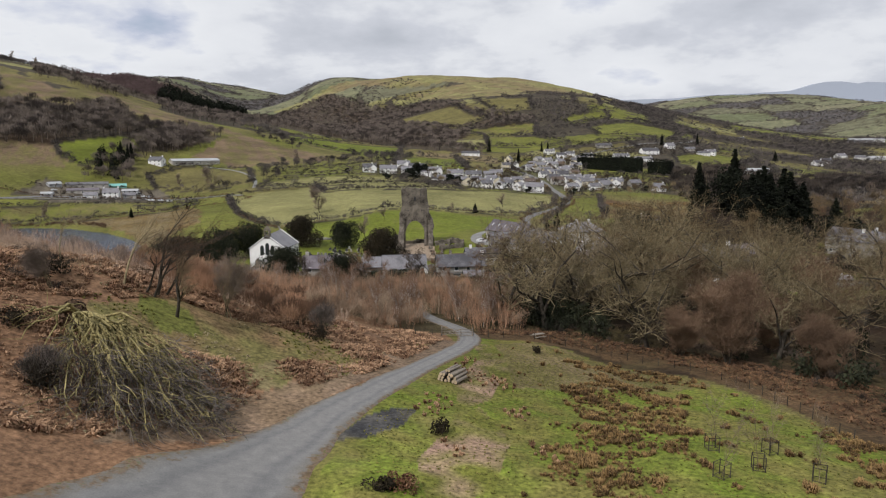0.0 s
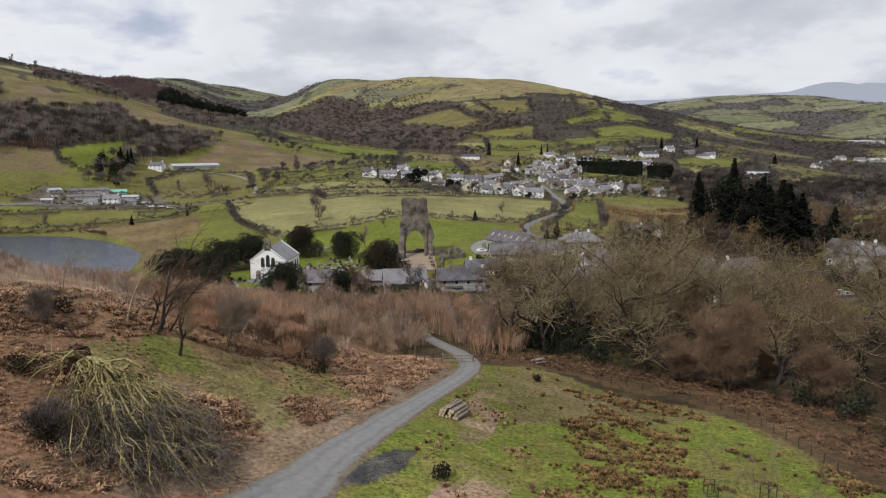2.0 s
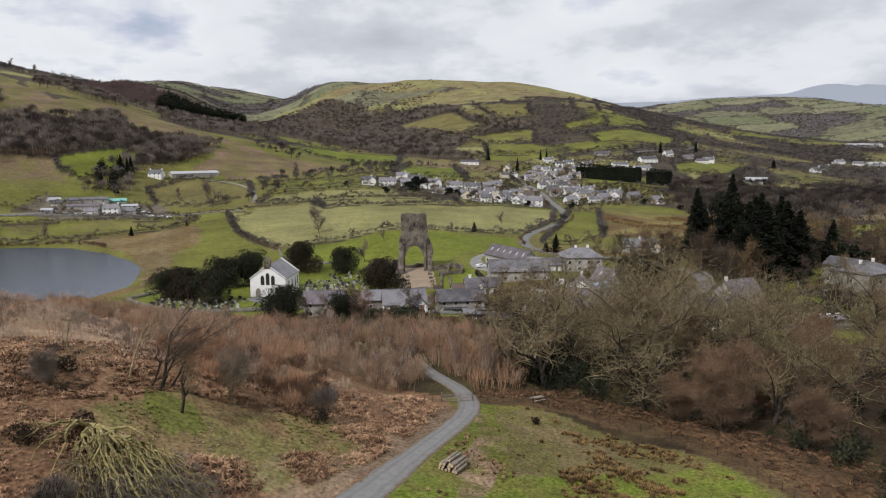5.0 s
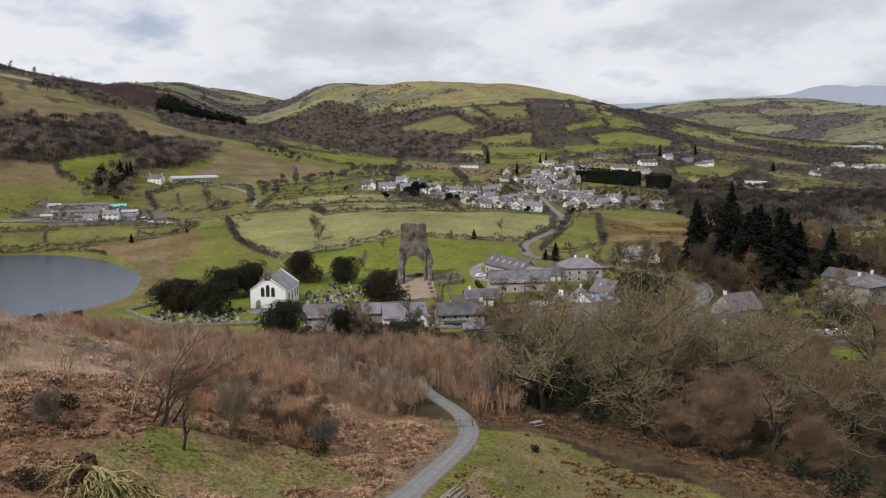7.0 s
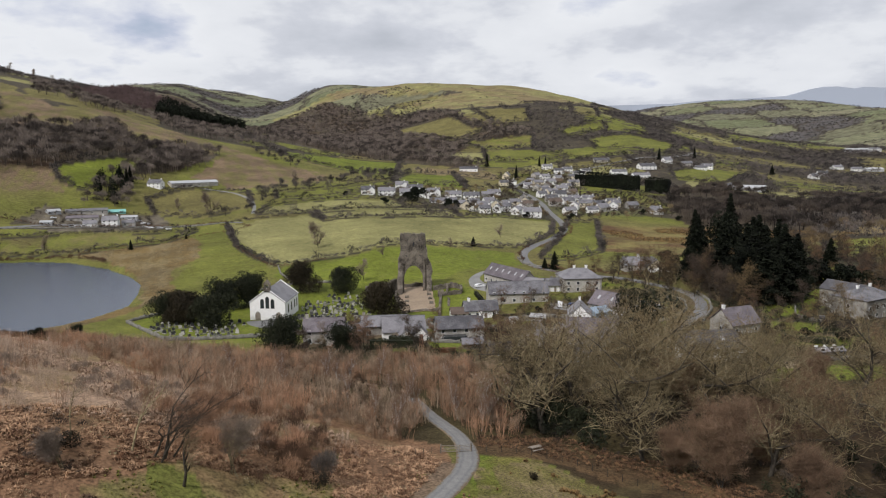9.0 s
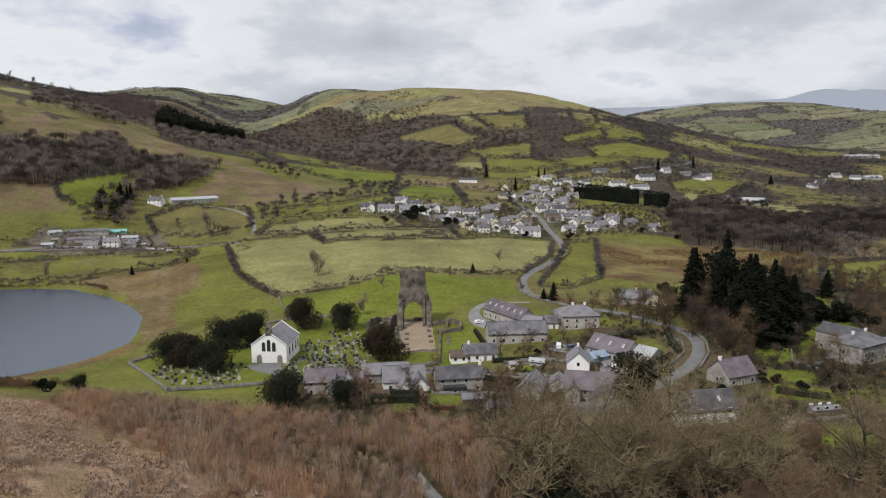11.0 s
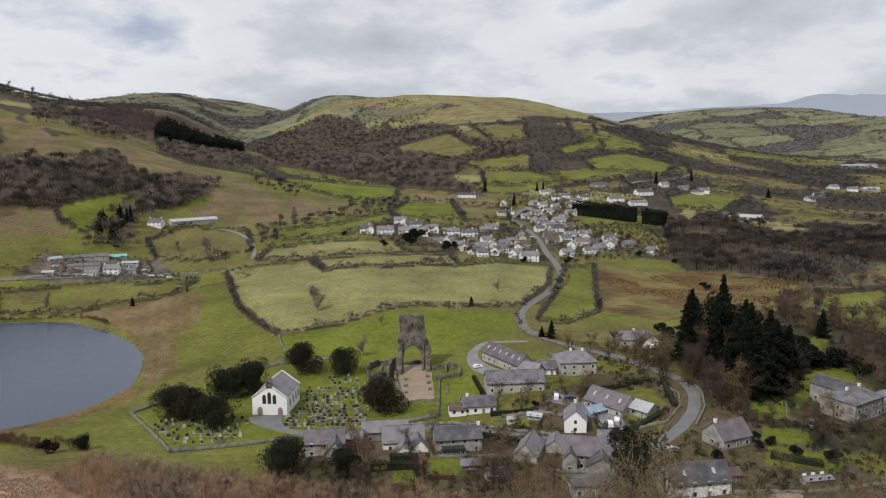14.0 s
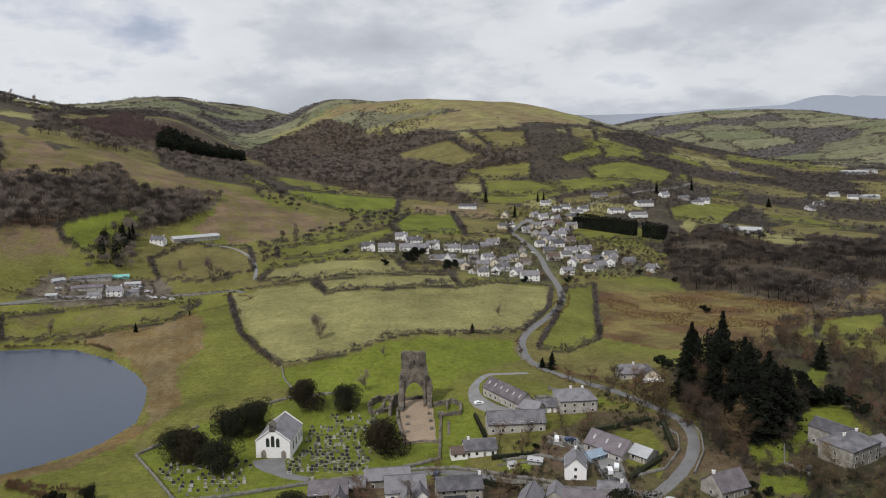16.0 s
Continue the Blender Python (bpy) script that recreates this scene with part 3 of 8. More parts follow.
field(FRESH, (64, 226), (72, 216), (82, 240), (80, 256), (66, 254), hedge=False)
field(LUSH, (92, 184), (110, 178), (118, 190), (100, 199), hedge=False)
field(LUSH, (108, 222), (122, 226), (126, 246), (112, 240), hedge=False)
field(FRESH, (46, 300), (54, 302), (58, 312), (44, 322), (34, 326), (28, 316), hedge=False)

field(SEDGE, (-135, 292), (-141, 270), (-149, 257), (-165, 243), (-190, 228), (-250, 210), (-330, 240), (-330, 222), (-250, 197), (-188, 216), (-160, 232), (-141, 247), (-131, 265), (-125, 290), hedge=False, grade=(0.130, 0.095, 0.045))


WOODLAND = []


def woodland(*corners):
    """A stretch of dark leaf litter and rough scrub."""
    WOODLAND.append(corners)


woodland((-600, 900), (-426, 772), (-410, 870), (-345, 800), (-300, 830), (-268, 860), (-270, 790), (-285, 715), (-321, 670), (-355, 625), (-400, 590), (-520, 640))
woodland((-640, 1250), (-700, 1560), (-620, 1700), (-455, 1520), (-350, 1290), (-400, 1180), (-545, 1110))
woodland((-470, 1640), (-600, 2300), (-560, 2600), (-400, 2560), (-300, 2380), (-250, 2270), (-95, 2065), (32, 1758), (92, 1565), (190, 1480), (190, 1400), (70, 1395), (20, 1215), (70, 1020), (-70, 1087), (-150, 1140), (-270, 1150))


woodland((206, 400), (200, 600), (258, 776), (350, 899), (397, 800), (600, 800), (640, 690), (520, 580), (377, 572), (275, 490), (235, 430))


def mosaic(x, y, size, seed):
    """Farm fields far off: a patchwork with hedges between. Returns a value for the patch and the distance to its edge."""
    gx, gy = np.floor(x / size), np.floor(y / (size * 0.7))
    best, second, tag = np.full(x.shape, 1e9), np.full(x.shape, 1e9), np.zeros(x.shape)
    for a in (-1, 0, 1):
        for b in (-1, 0, 1):
            cx, cy = gx + a, gy + b
            h = np.abs(np.sin(cx * 12.9898 + cy * 78.233 + seed) * 43758.5453) % 1
            k = np.abs(np.sin(cx * 39.346 + cy * 11.135 + seed) * 24634.6345) % 1
            d = np.hypot((cx + 0.15 + 0.7 * h) * size - x, ((cy + 0.15 + 0.7 * k) * size * 0.7 - y) * 1.3)
            closer = d < best
            second = np.where(closer, best, np.minimum(second, d))
            tag = np.where(closer, h, tag)
            best = np.where(closer, d, best)
    return tag, (second - best) * 0.5


PATCHES = [PASTURE, SCRUB, PALE, SCRUB, PASTURE, SCRUB, FRESH, SCRUB]
# far field colours, made greyer and bluer to carry the distance haze
HAZED_PATCHES = [(0.128, 0.134, 0.074), (0.146, 0.148, 0.086), (0.166, 0.160, 0.100), (0.116, 0.126, 0.068), (0.140, 0.132, 0.086), (0.152, 0.154, 0.090), (0.124, 0.122, 0.076), (0.080, 0.074, 0.072)]


def patchwork(x, y):
    """Small fields in the valley, larger ones on the far hills."""
    a, b = mosaic(x, y, 150, 1.0), mosaic(x, y, 270, 2.0)
    near = np.hypot(x, y) < 2300
    return np.where(near, a[0], b[0]), np.where(near, a[1], b[1])


def cover(x, y):
    col = np.empty(x.shape + (3,))
    d = np.hypot(x, y)
    wx, wy = x + d * 0.006 * wave(x, y, 9 + 0 * d, 5.0), y + d * 0.010 * wave(x, y, 11 + 0 * d, 6.0)
    mix = np.clip(0.5 + 0.8 * wave(x, y, 37, 7.0), 0, 1)[..., None]
    col[:] = np.array(FRESH) * mix + np.array(PASTURE) * (1 - mix)
    # patchwork beyond the valley
    tag, edge = patchwork(wx, wy)
    pick = np.array(PATCHES)[(tag * 7.99).astype(int)]
    # beyond 2300 m the fields take the colours with haze mixed in
    pick = np.where((d > 2300)[..., None], np.array(HAZED_PATCHES)[(tag * 7.99).astype(int)], pick)
    pick = np.where((edge < 2 + d * 0.0024)[..., None], np.array(SCRUB) * 0.85, pick)
    far = (d > 1000) | ((x > 230) & (y > 420))
    col[far] = pick[far]
    for corners in WOODLAND:
        sel = inside(wx, wy, corners)
        m = np.clip(0.5 + 0.8 * wave(x[sel], y[sel], 40, 2.0), 0, 1)[:, None]
        col[sel] = np.array(SHADED_LITTER) * 1.3 * m + np.array(SCRUB) * 1.6 * (1 - m)
    for colour, corners, hedge, grade in FIELDS:
        c = np.array(colour)
        p = np.array(corners)
        box = (wx > p[:, 0].min()) & (wx < p[:, 0].max()) & (wy > p[:, 1].min()) & (wy < p[:, 1].max())
        idx = np.nonzero(box)
        if len(idx[0]):
            hit = inside(wx[idx], wy[idx], corners)
            sel = tuple(q[hit] for q in idx)
            if grade is not None:
                m = np.clip(0.5 + 0.8 * wave(x[sel], y[sel], max(5, np.ptp(p[:, 0]) / 9), 8.0) + 0.6 * wave(x[sel], y[sel], max(1.5, np.ptp(p[:, 0]) / 40), 3.0), 0, 1)[:, None]
                col[sel] = c * m + np.array(grade) * (1 - m)
            else:
                col[sel] = c
    for colour, corners, hedge, grade in FIELDS[NEAR:]:
        if hedge:
            p = np.array(corners + corners[:1], float)
            idx = np.nonzero((x > p[:, 0].min() - 9) & (x < p[:, 0].max() + 9) & (y > p[:, 1].min() - 9) & (y < p[:, 1].max() + 9))
            if len(idx[0]):
                q, _ = nearness(x[idx], y[idx], p)
                sel = q < (0.9 + d[idx] * 0.0018) * (1 + 0.4 * wave(x[idx], y[idx], 9, 1.0))
                col[tuple(k[sel] for k in idx)] = np.array(SCRUB) * 0.8
    return col


def land():
    """The one sheet of ground, finer where it lies near and ahead, out to the horizon all round."""
    fine = np.arange(-38, 38.01, 0.13)
    angles = np.radians(np.concatenate([fine, np.arange(42, 320, 4.0)]))
    radii = np.concatenate([[0.02, 1.5, 6, 12, 18], np.exp(np.arange(math.log(24), math.log(900), 0.0125)), np.exp(np.arange(math.log(900), math.log(2500), 0.0095)), np.exp(np.arange(math.log(2500), math.log(4850), 0.006))])
    a, r = np.meshgrid(angles, radii)
    x, y = r * np.sin(a), r * np.cos(a)
    z = height(x, y)
    nr, na = x.shape
    verts = np.stack([x, y, z], -1).reshape(-1, 3)
    i, j = np.meshgrid(np.arange(nr - 1), np.arange(na), indexing="ij")
    k = (j + 1) % na
    faces = np.stack([i * na + j, i * na + k, (i + 1) * na + k, (i + 1) * na + j], -1).reshape(-1, 4)
    me = fast_mesh("ground", verts, faces)
    layer = me.color_attributes.new("cover", "FLOAT_COLOR", "POINT")
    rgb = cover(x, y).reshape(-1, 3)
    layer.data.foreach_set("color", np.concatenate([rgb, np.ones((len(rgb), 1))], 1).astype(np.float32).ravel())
    me.polygons.foreach_set("use_smooth", np.ones(len(faces), bool))
    me.materials.append(GROUND)
    return tagged(new("ground", me), "rolling pasture, bracken and woodland floor of the valley", "ground", kind="structure")


def fast_mesh(name, verts, faces):
    verts, faces = np.asarray(verts, np.float32), np.asarray(faces, np.int32)
    me = bpy.data.meshes.new(name)
    n = faces.shape[1]
    me.vertices.add(len(verts))
    me.vertices.foreach_set("co", verts.ravel())
    me.loops.add(faces.size)
    me.loops.foreach_set("vertex_index", faces.ravel())
    me.polygons.add(len(faces))
    me.polygons.foreach_set("loop_start", np.arange(0, faces.size, n, dtype=np.int32))
    me.update(calc_edges=True)
    return me


land()


def lake():
    cx, cy = -235, 320
    bm = bmesh.new()
    ring = [bm.verts.new((x + (x - cx) * 0.04, y + (y - cy) * 0.04, 0.0)) for x, y in LAKE]
    bm.faces.new(ring[::-1])
    bmesh.ops.recalc_face_normals(bm, faces=bm.faces)
    if bm.faces[:][0].normal.z < 0:
        bmesh.ops.reverse_faces(bm, faces=bm.faces)
    me = bpy.data.meshes.new("water")
    bm.to_mesh(me)
    me.materials.append(WATER)
    tagged(new("water", me), "still grey lake reflecting the cloudy sky", "lake", kind="structure")


lake()


def smooth_line(points, step=2.0):
    """The points of a rounded line through the given ones."""
    p = np.array(points, float)
    t = np.arange(len(p))
    out = []
    for k in range(len(p) - 1):
        n = max(2, int(np.linalg.norm(p[k + 1] - p[k]) / step))
        for s in range(n):
            where, w = spline(t.astype(float), np.array(k + s / n))
            out.append((p[where] * w[:, None]).sum(0))
    out.append(p[-1])
    return np.array(out)


def strip(name, points, widths, mat, label, category, lift=0.10, cross=7, camber=0.03):
    line = smooth_line(points)
    d = np.gradient(line, axis=0)
    d /= np.linalg.norm(d, axis=1)[:, None]
    side = np.stack([d[:, 1], -d[:, 0]], 1)
    w = np.interp(np.linspace(0, 1, len(line)), np.linspace(0, 1, len(widths)), widths)
    w = w * (1 + 0.05 * wave(line[:, 0], line[:, 1], 3.0, 1.0) + 0.04 * wave(line[:, 0], line[:, 1], 0.9, 2.0))
    u = np.linspace(-1, 1, cross)
    xy = line[:, None, :] + side[:, None, :] * (u[None, :, None] * w[:, None, None] / 2)
    z = height(xy[..., 0], xy[..., 1]) + lift - 0.13 * (np.abs(u) > 0.95) + camber * (1 - u * u)
    v = np.concatenate([xy, z[..., None]], -1).reshape(-1, 3)
    n = len(line)
    i, j = np.meshgrid(np.arange(n - 1), np.arange(cross - 1), indexing="ij")
    f = np.stack([i * cross + j, i * cross + j + 1, (i + 1) * cross + j + 1, (i + 1) * cross + j], -1).reshape(-1, 4)
    me = fast_mesh(name, v, f)
    across = me.attributes.new("across", "FLOAT", "POINT")
    across.data.foreach_set("value", np.tile(u, n).astype(np.float32))
    me.polygons.foreach_set("use_smooth", np.ones(len(f), bool))
    me.materials.append(mat)
    return tagged(new(name, me), label, category, kind="structure")


strip("gravel_track", TRACK, [3.0, 3.0, 3.2, 3.6, 3.4, 3.4, 4.2, 6.0, 10.5, 13, 10, 8], TRACK_GRAVEL, "grey gravel track winding down the hillside", "track", 0.12, 21)
VILLAGE_ROAD = [(112, 925), (88, 840), (89, 810), (97, 743), (99.5, 680), (96.5, 612), (96, 555), (91, 507), (76.5, 464), (55.5, 421), (48, 397), (47.3, 371), (52, 350), (64.5, 328), (78, 304), (87, 284), (95, 268), (96, 252), (90, 234), (81, 219), (73, 209), (64, 200), (57, 196)]
strip("road", VILLAGE_ROAD, [6, 6.5, 6.5, 6, 5.5, 5.5, 5.5, 5, 4.6, 4.2, 4.2, 4.6], TARMAC, "grey tarmac lane winding through the village", "road", 0.14)
strip("lane", [(44, 338), (34, 335), (23, 331), (16, 315), (15.6, 300), (20, 288), (28, 280)], [3.5, 3.5, 3.5, 5, 9, 9], GRAVEL, "pale gravel drive curving to the stone barns", "lane", 0.13)
strip("lane", [(66, 203), (56, 207.5), (46, 210.5), (36, 214), (27, 219.5), (16, 225), (4, 229), (-10, 228.5), (-24, 223.5), (-40, 217)], [4.5, 4, 4, 4, 3.6], TARMAC, "narrow tarmac lane behind the churchyard wall", "lane", 0.13)
strip("yard", [(42, 253), (48, 249), (54, 243), (58, 232), (58, 220), (57, 208)], [9, 10, 8, 9, 8, 5], GRAVEL, "gravel yard between the barns and houses", "yard", 0.13)
strip("patio", [(83, 163.5), (88, 164.5), (92, 167)], [6, 6.5, 4], SAND, "pale stone patio on the cottage lawn", "patio", 0.1)
strip("lane", [(-150, 520), (-170, 530), (-212, 531), (-277, 508), (-312, 478), (-380, 430)], [4, 4], TARMAC, "narrow valley lane between hedges", "lane", 0.2)
strip("farm_lane", [(-152, 555), (-160, 590), (-175, 628), (-202, 666), (-236, 682)], [3, 3], GRAVEL, "pale farm lane climbing to the farmhouse", "lane", 0.2)
strip("road", [(110, 920), (135, 960), (200, 1010), (290, 1080), (400, 1180), (470, 1280)], [6, 6], TARMAC, "grey road leading out of the village", "road", 0.4)

# ---- plants ----
def part(name, me, mat, parent, label=""):
    """One mesh object under a thing or a part; me: a mesh or a bmesh."""
    if isinstance(me, bmesh.types.BMesh):
        bm, me = me, bpy.data.meshes.new(name)
        bm.to_mesh(me)
        bm.free()
    if mat and not me.materials:
        me.materials.append(mat)
    ob = new(name, me)
    ob.parent = parent
    return tagged(ob, label)


def thing(name, m, label, category, group=""):
    ob = new(name)
    ob.matrix_basis = m
    return tagged(ob, label, category, group)


def unit(v):
    return v / (np.linalg.norm(v, axis=-1, keepdims=True) + 1e-9)


def limbs(rng, height, lean=0.0, spread=0.6, levels=3, forks=4, trunk=0.028, bare=0.3, up=0.35, stems=1, taper=0.62, wild=1.0):
    """The segments of a bare tree: start, end, start width, end width, level."""
    segs = []

    def grow(p, d, length, width, level):
        n = 3 if level < 2 else 2
        q = p
        for k in range(n):
            d = unit(d + rng.normal(0, (0.12 + 0.05 * level) * wild, 3) + np.array([0, 0, up * 0.25 * (level > 0)]))
            e = q + d * length / n
            w0, w1 = width * (1 - 0.6 * k / n), width * (1 - 0.6 * (k + 1) / n)
            segs.append((q, e, w0, w1, level))
            if level < levels and (level > 0 or (k + 1) / n > bare):
                for _ in range(forks if level else max(2, forks - 1)):
                    a = rng.uniform(0, 2 * math.pi)
                    s = np.array([math.cos(a), math.sin(a), rng.uniform(0.0, 0.6) + up])
                    grow(q + (e - q) * rng.uniform(0.3, 1), unit(d * (1 - spread) + unit(s) * spread), length * rng.uniform(0.42, taper), w1 * 0.68, level + 1)
            q = e

    for s in range(stems):
        a = rng.uniform(0, 2 * math.pi)
        tilt = lean + (0.25 if stems > 1 else 0.0) * rng.uniform(0.4, 1)
        grow(np.array([math.cos(a), math.sin(a), 0]) * 0.2 * (stems > 1), unit(np.array([tilt * math.cos(a), tilt * math.sin(a), 1.0])), height * rng.uniform(0.55, 0.68), height * trunk * rng.uniform(0.8, 1.1) / (1 if stems == 1 else 1.7), 0)
    return segs


def limb_mesh(segs, sides=4):
    """Tapered tubes along the segments."""
    a, b = np.array([s[0] for s in segs]), np.array([s[1] for s in segs])
    w0, w1 = np.array([s[2] for s in segs]), np.array([s[3] for s in segs])
    d = unit(b - a)
    u = unit(np.cross(d, np.where(np.abs(d[:, 2:3]) > 0.9, [[1.0, 0, 0]], [[0, 0, 1.0]])))
    v = np.cross(d, u)
    ang = np.arange(sides) * 2 * math.pi / sides
    ring = u[:, None] * np.cos(ang)[None, :, None] + v[:, None] * np.sin(ang)[None, :, None]
    verts = np.stack([a[:, None] + ring * w0[:, None, None] / 2, b[:, None] + ring * w1[:, None, None] / 2], 1).reshape(-1, 3)
    base = np.arange(len(segs))[:, None] * 2 * sides
    k = np.arange(sides)
    faces = np.stack([base + k, base + (k + 1) % sides, base + sides + (k + 1) % sides, base + sides + k], -1).reshape(-1, 4)
    return verts, faces


def twig_mesh(rng, segs, per, length, width, droop=0.0, level=1):
    """Fine twigs as thin slivers off the outer segments."""
    outer = [s for s in segs if s[4] >= level]
    a = np.repeat(np.array([s[0] for s in outer]), per, 0)
    b = np.repeat(np.array([s[1] for s in outer]), per, 0)
    n = len(a)
    p = a + (b - a) * rng.uniform(0, 1, (n, 1))
    d = unit(unit(b - a) * 0.6 + rng.normal(0, 0.6, (n, 3)) + np.array([0, 0, 0.25 - droop]))
    L = length * rng.uniform(0.4, 1.2, (n, 1))
    side = unit(np.cross(d, rng.normal(0, 1, (n, 3)))) * width / 2
    mid = p + d * L * 0.5 + rng.normal(0, 0.06, (n, 3)) * L
    tip = p + d * L + rng.normal(0, 0.12, (n, 3)) * L
    verts = np.stack([p - side, p + side, mid + side * 0.8, mid - side * 0.8, tip], 1).reshape(-1, 3)
    base = np.arange(n)[:, None] * 5
    tris = np.concatenate([base + np.array([[0, 1, 2]]), base + np.array([[0, 2, 3]]), base + np.array([[3, 2, 4]])], 0)
    return verts, tris


def bare_tree(seed, height, label, bark, twig, per=5, length=1.3, width=0.05, spread=0.6, levels=3, forks=4, stems=1, bare=0.25, trunk=0.028, sides=4, lean=0.0, up=0.35, bark2=None, wild=1.0, taper=0.62):
    rng = np.random.default_rng(seed)
    segs = limbs(rng, height, lean, spread, levels, forks, trunk, bare, up, stems, taper, wild)
    ob = thing("tree", Matrix(), label, "tree")
    part("trunk", fast_mesh("trunk", *limb_mesh([s for s in segs if s[4] < 2], 5)), bark, ob)
    tagged(part("branchwork", fast_mesh("limbs", *limb_mesh([s for s in segs if s[4] > 1], sides)), bark2 or bark, ob), kind="stuff")
    part("crown", fast_mesh("crown", *twig_mesh(rng, segs, per, length, width, 0.0, levels)), twig, ob)
    return ob


def leafy_cloud(rng, n, shape, size, flat=0.5):
    """n leaf clumps, each a bent pair of triangles, over the outside of a shape: shape(u) gives points and outward normals."""
    p, out = shape(n)
    d = unit(out + rng.normal(0, 0.7, (n, 3)))
    u = unit(np.cross(d, rng.normal(0, 1, (n, 3))))
    v = np.cross(d, u)
    s = size * rng.uniform(0.5, 1.3, (n, 1))
    verts = np.stack([p - u * s, p + v * s * flat + d * s * 0.3, p + u * s, p - v * s * flat + d * s * 0.25], 1).reshape(-1, 3)
    base = np.arange(n)[:, None] * 4
    return verts, np.concatenate([base + np.array([[0, 1, 2]]), base + np.array([[0, 2, 3]])], 0)


def lumpy(rng, radius, height, low=0.1, lumps=9, fill=0.35):
    """A shape function: a crown of several overlapping lumps."""
    c = rng.normal(0, 0.42, (lumps, 3)) * radius
    c[:, 2] = rng.uniform(low + 0.15, 0.8, lumps) * height
    shrink = 1 - 0.45 * np.abs(c[:, 2] / height - 0.45)
    c[:, :2] *= shrink[:, None]
    r = rng.uniform(0.42, 0.72, lumps) * radius * shrink

    def shape(n):
        k = rng.integers(0, lumps, n)
        d = unit(rng.normal(0, 1, (n, 3)))
        q = c[k] + d * (r[k] * (1 - fill * rng.uniform(0, 1, n) ** 2))[:, None] * np.array([1, 1, 0.85])
        q[:, 2] = np.maximum(q[:, 2], low * height * rng.uniform(0.4, 1.2, n))
        return q, d

    return shape


def cone(rng, radius, height, low=0.06, ragged=0.3):
    """A shape function: tiers of drooping branches about one stem."""
    def shape(n):
        h = 1 - np.sqrt(rng.uniform(0, 1, n)) * (1 - low)
        a = rng.uniform(0, 2 * math.pi, n)
        tier = 0.75 + 0.25 * np.sin(h * 47 + 2 * np.sin(a * 3))
        arm = 0.8 + ragged * np.sin(a * 5 + h * 13) * np.sin(a * 2 - h * 21)
        r = radius * (1 - h) ** 0.85 * tier * arm * np.sqrt(rng.uniform(0.25, 1, n)) + 0.1
        p = np.stack([r * np.cos(a), r * np.sin(a), h * height - 0.12 * r], 1)
        return p, np.stack([np.cos(a), np.sin(a), -0.1 + 0 * a], 1)

    return shape


def leafy_tree(name, seed, shape, n, size, leaf, label, trunk=0.4, tall=4.0, bark=None, category="tree", flat=0.5):
    rng = np.random.default_rng(seed)
    ob = thing(name, Matrix(), label, category)
    part("trunk", fast_mesh("trunk", *limb_mesh([(np.zeros(3), np.array([0.1, 0, tall]), trunk, trunk * 0.4, 0)], 7)), bark or BARK, ob)
    part("crown", fast_mesh("crown", *leafy_cloud(rng, n, shape(rng), size, flat)), leaf, ob)
    return ob


def place(ob, x, y, turn=0.0, size=1.0, sink=0.15, wide=None):
    """A copy of a thing on the ground."""
    w = size if wide is None else wide
    c = copy_thing(ob, Matrix.Translation((x, y, ground_z(x, y) - sink)) @ Matrix.Rotation(turn, 4, "Z"))
    c.scale = (w, w, size)
    return c


def retire(*obs):
    """Takes the patterns that the copies were made from out of the place."""
    for ob in obs:
        for o in (*ob.children_recursive, ob):
            bpy.data.objects.remove(o)


def many(name, pieces, xy, sizes, mat, label, category, seed=1, wide=1.0, sink=0.1, z=None):
    """Uncountable plants as one mesh: pieces are (verts, tris) of unit height, set at the points xy."""
    rng = np.random.default_rng(seed)
    xy, sizes = np.asarray(xy, float), np.asarray(sizes, float)
    if z is None:
        z = height(xy[:, 0], xy[:, 1]) - sink
    V, F, T, base = [], [], [], 0
    kind = rng.integers(0, len(pieces), len(xy))
    for k, (pv, pf) in enumerate(pieces):
        sel = kind == k
        if not sel.any():
            continue
        a = rng.uniform(0, 2 * math.pi, sel.sum())
        s, w = sizes[sel], sizes[sel] * wide * rng.uniform(0.8, 1.25, sel.sum())
        ca, sa = np.cos(a)[:, None], np.sin(a)[:, None]
        x = (pv[None, :, 0] * ca - pv[None, :, 1] * sa) * w[:, None] + xy[sel, 0][:, None]
        y = (pv[None, :, 0] * sa + pv[None, :, 1] * ca) * w[:, None] + xy[sel, 1][:, None]
        zz = pv[None, :, 2] * s[:, None] + z[sel][:, None]
        V.append(np.stack([x, y, zz], -1).reshape(-1, 3))
        F.append((pf[None] + (np.arange(sel.sum()) * len(pv))[:, None, None] + base).reshape(-1, 3))
        T.append(np.repeat(rng.uniform(0, 1, sel.sum()), len(pv)))
        base += len(V[-1])
    me = fast_mesh(name, np.concatenate(V), np.concatenate(F))
    layer = me.attributes.new("tint", "FLOAT", "POINT")
    layer.data.foreach_set("value", np.concatenate(T).astype(np.float32))
    me.materials.append(mat)
    return tagged(new(name, me), label, category, kind="stuff")


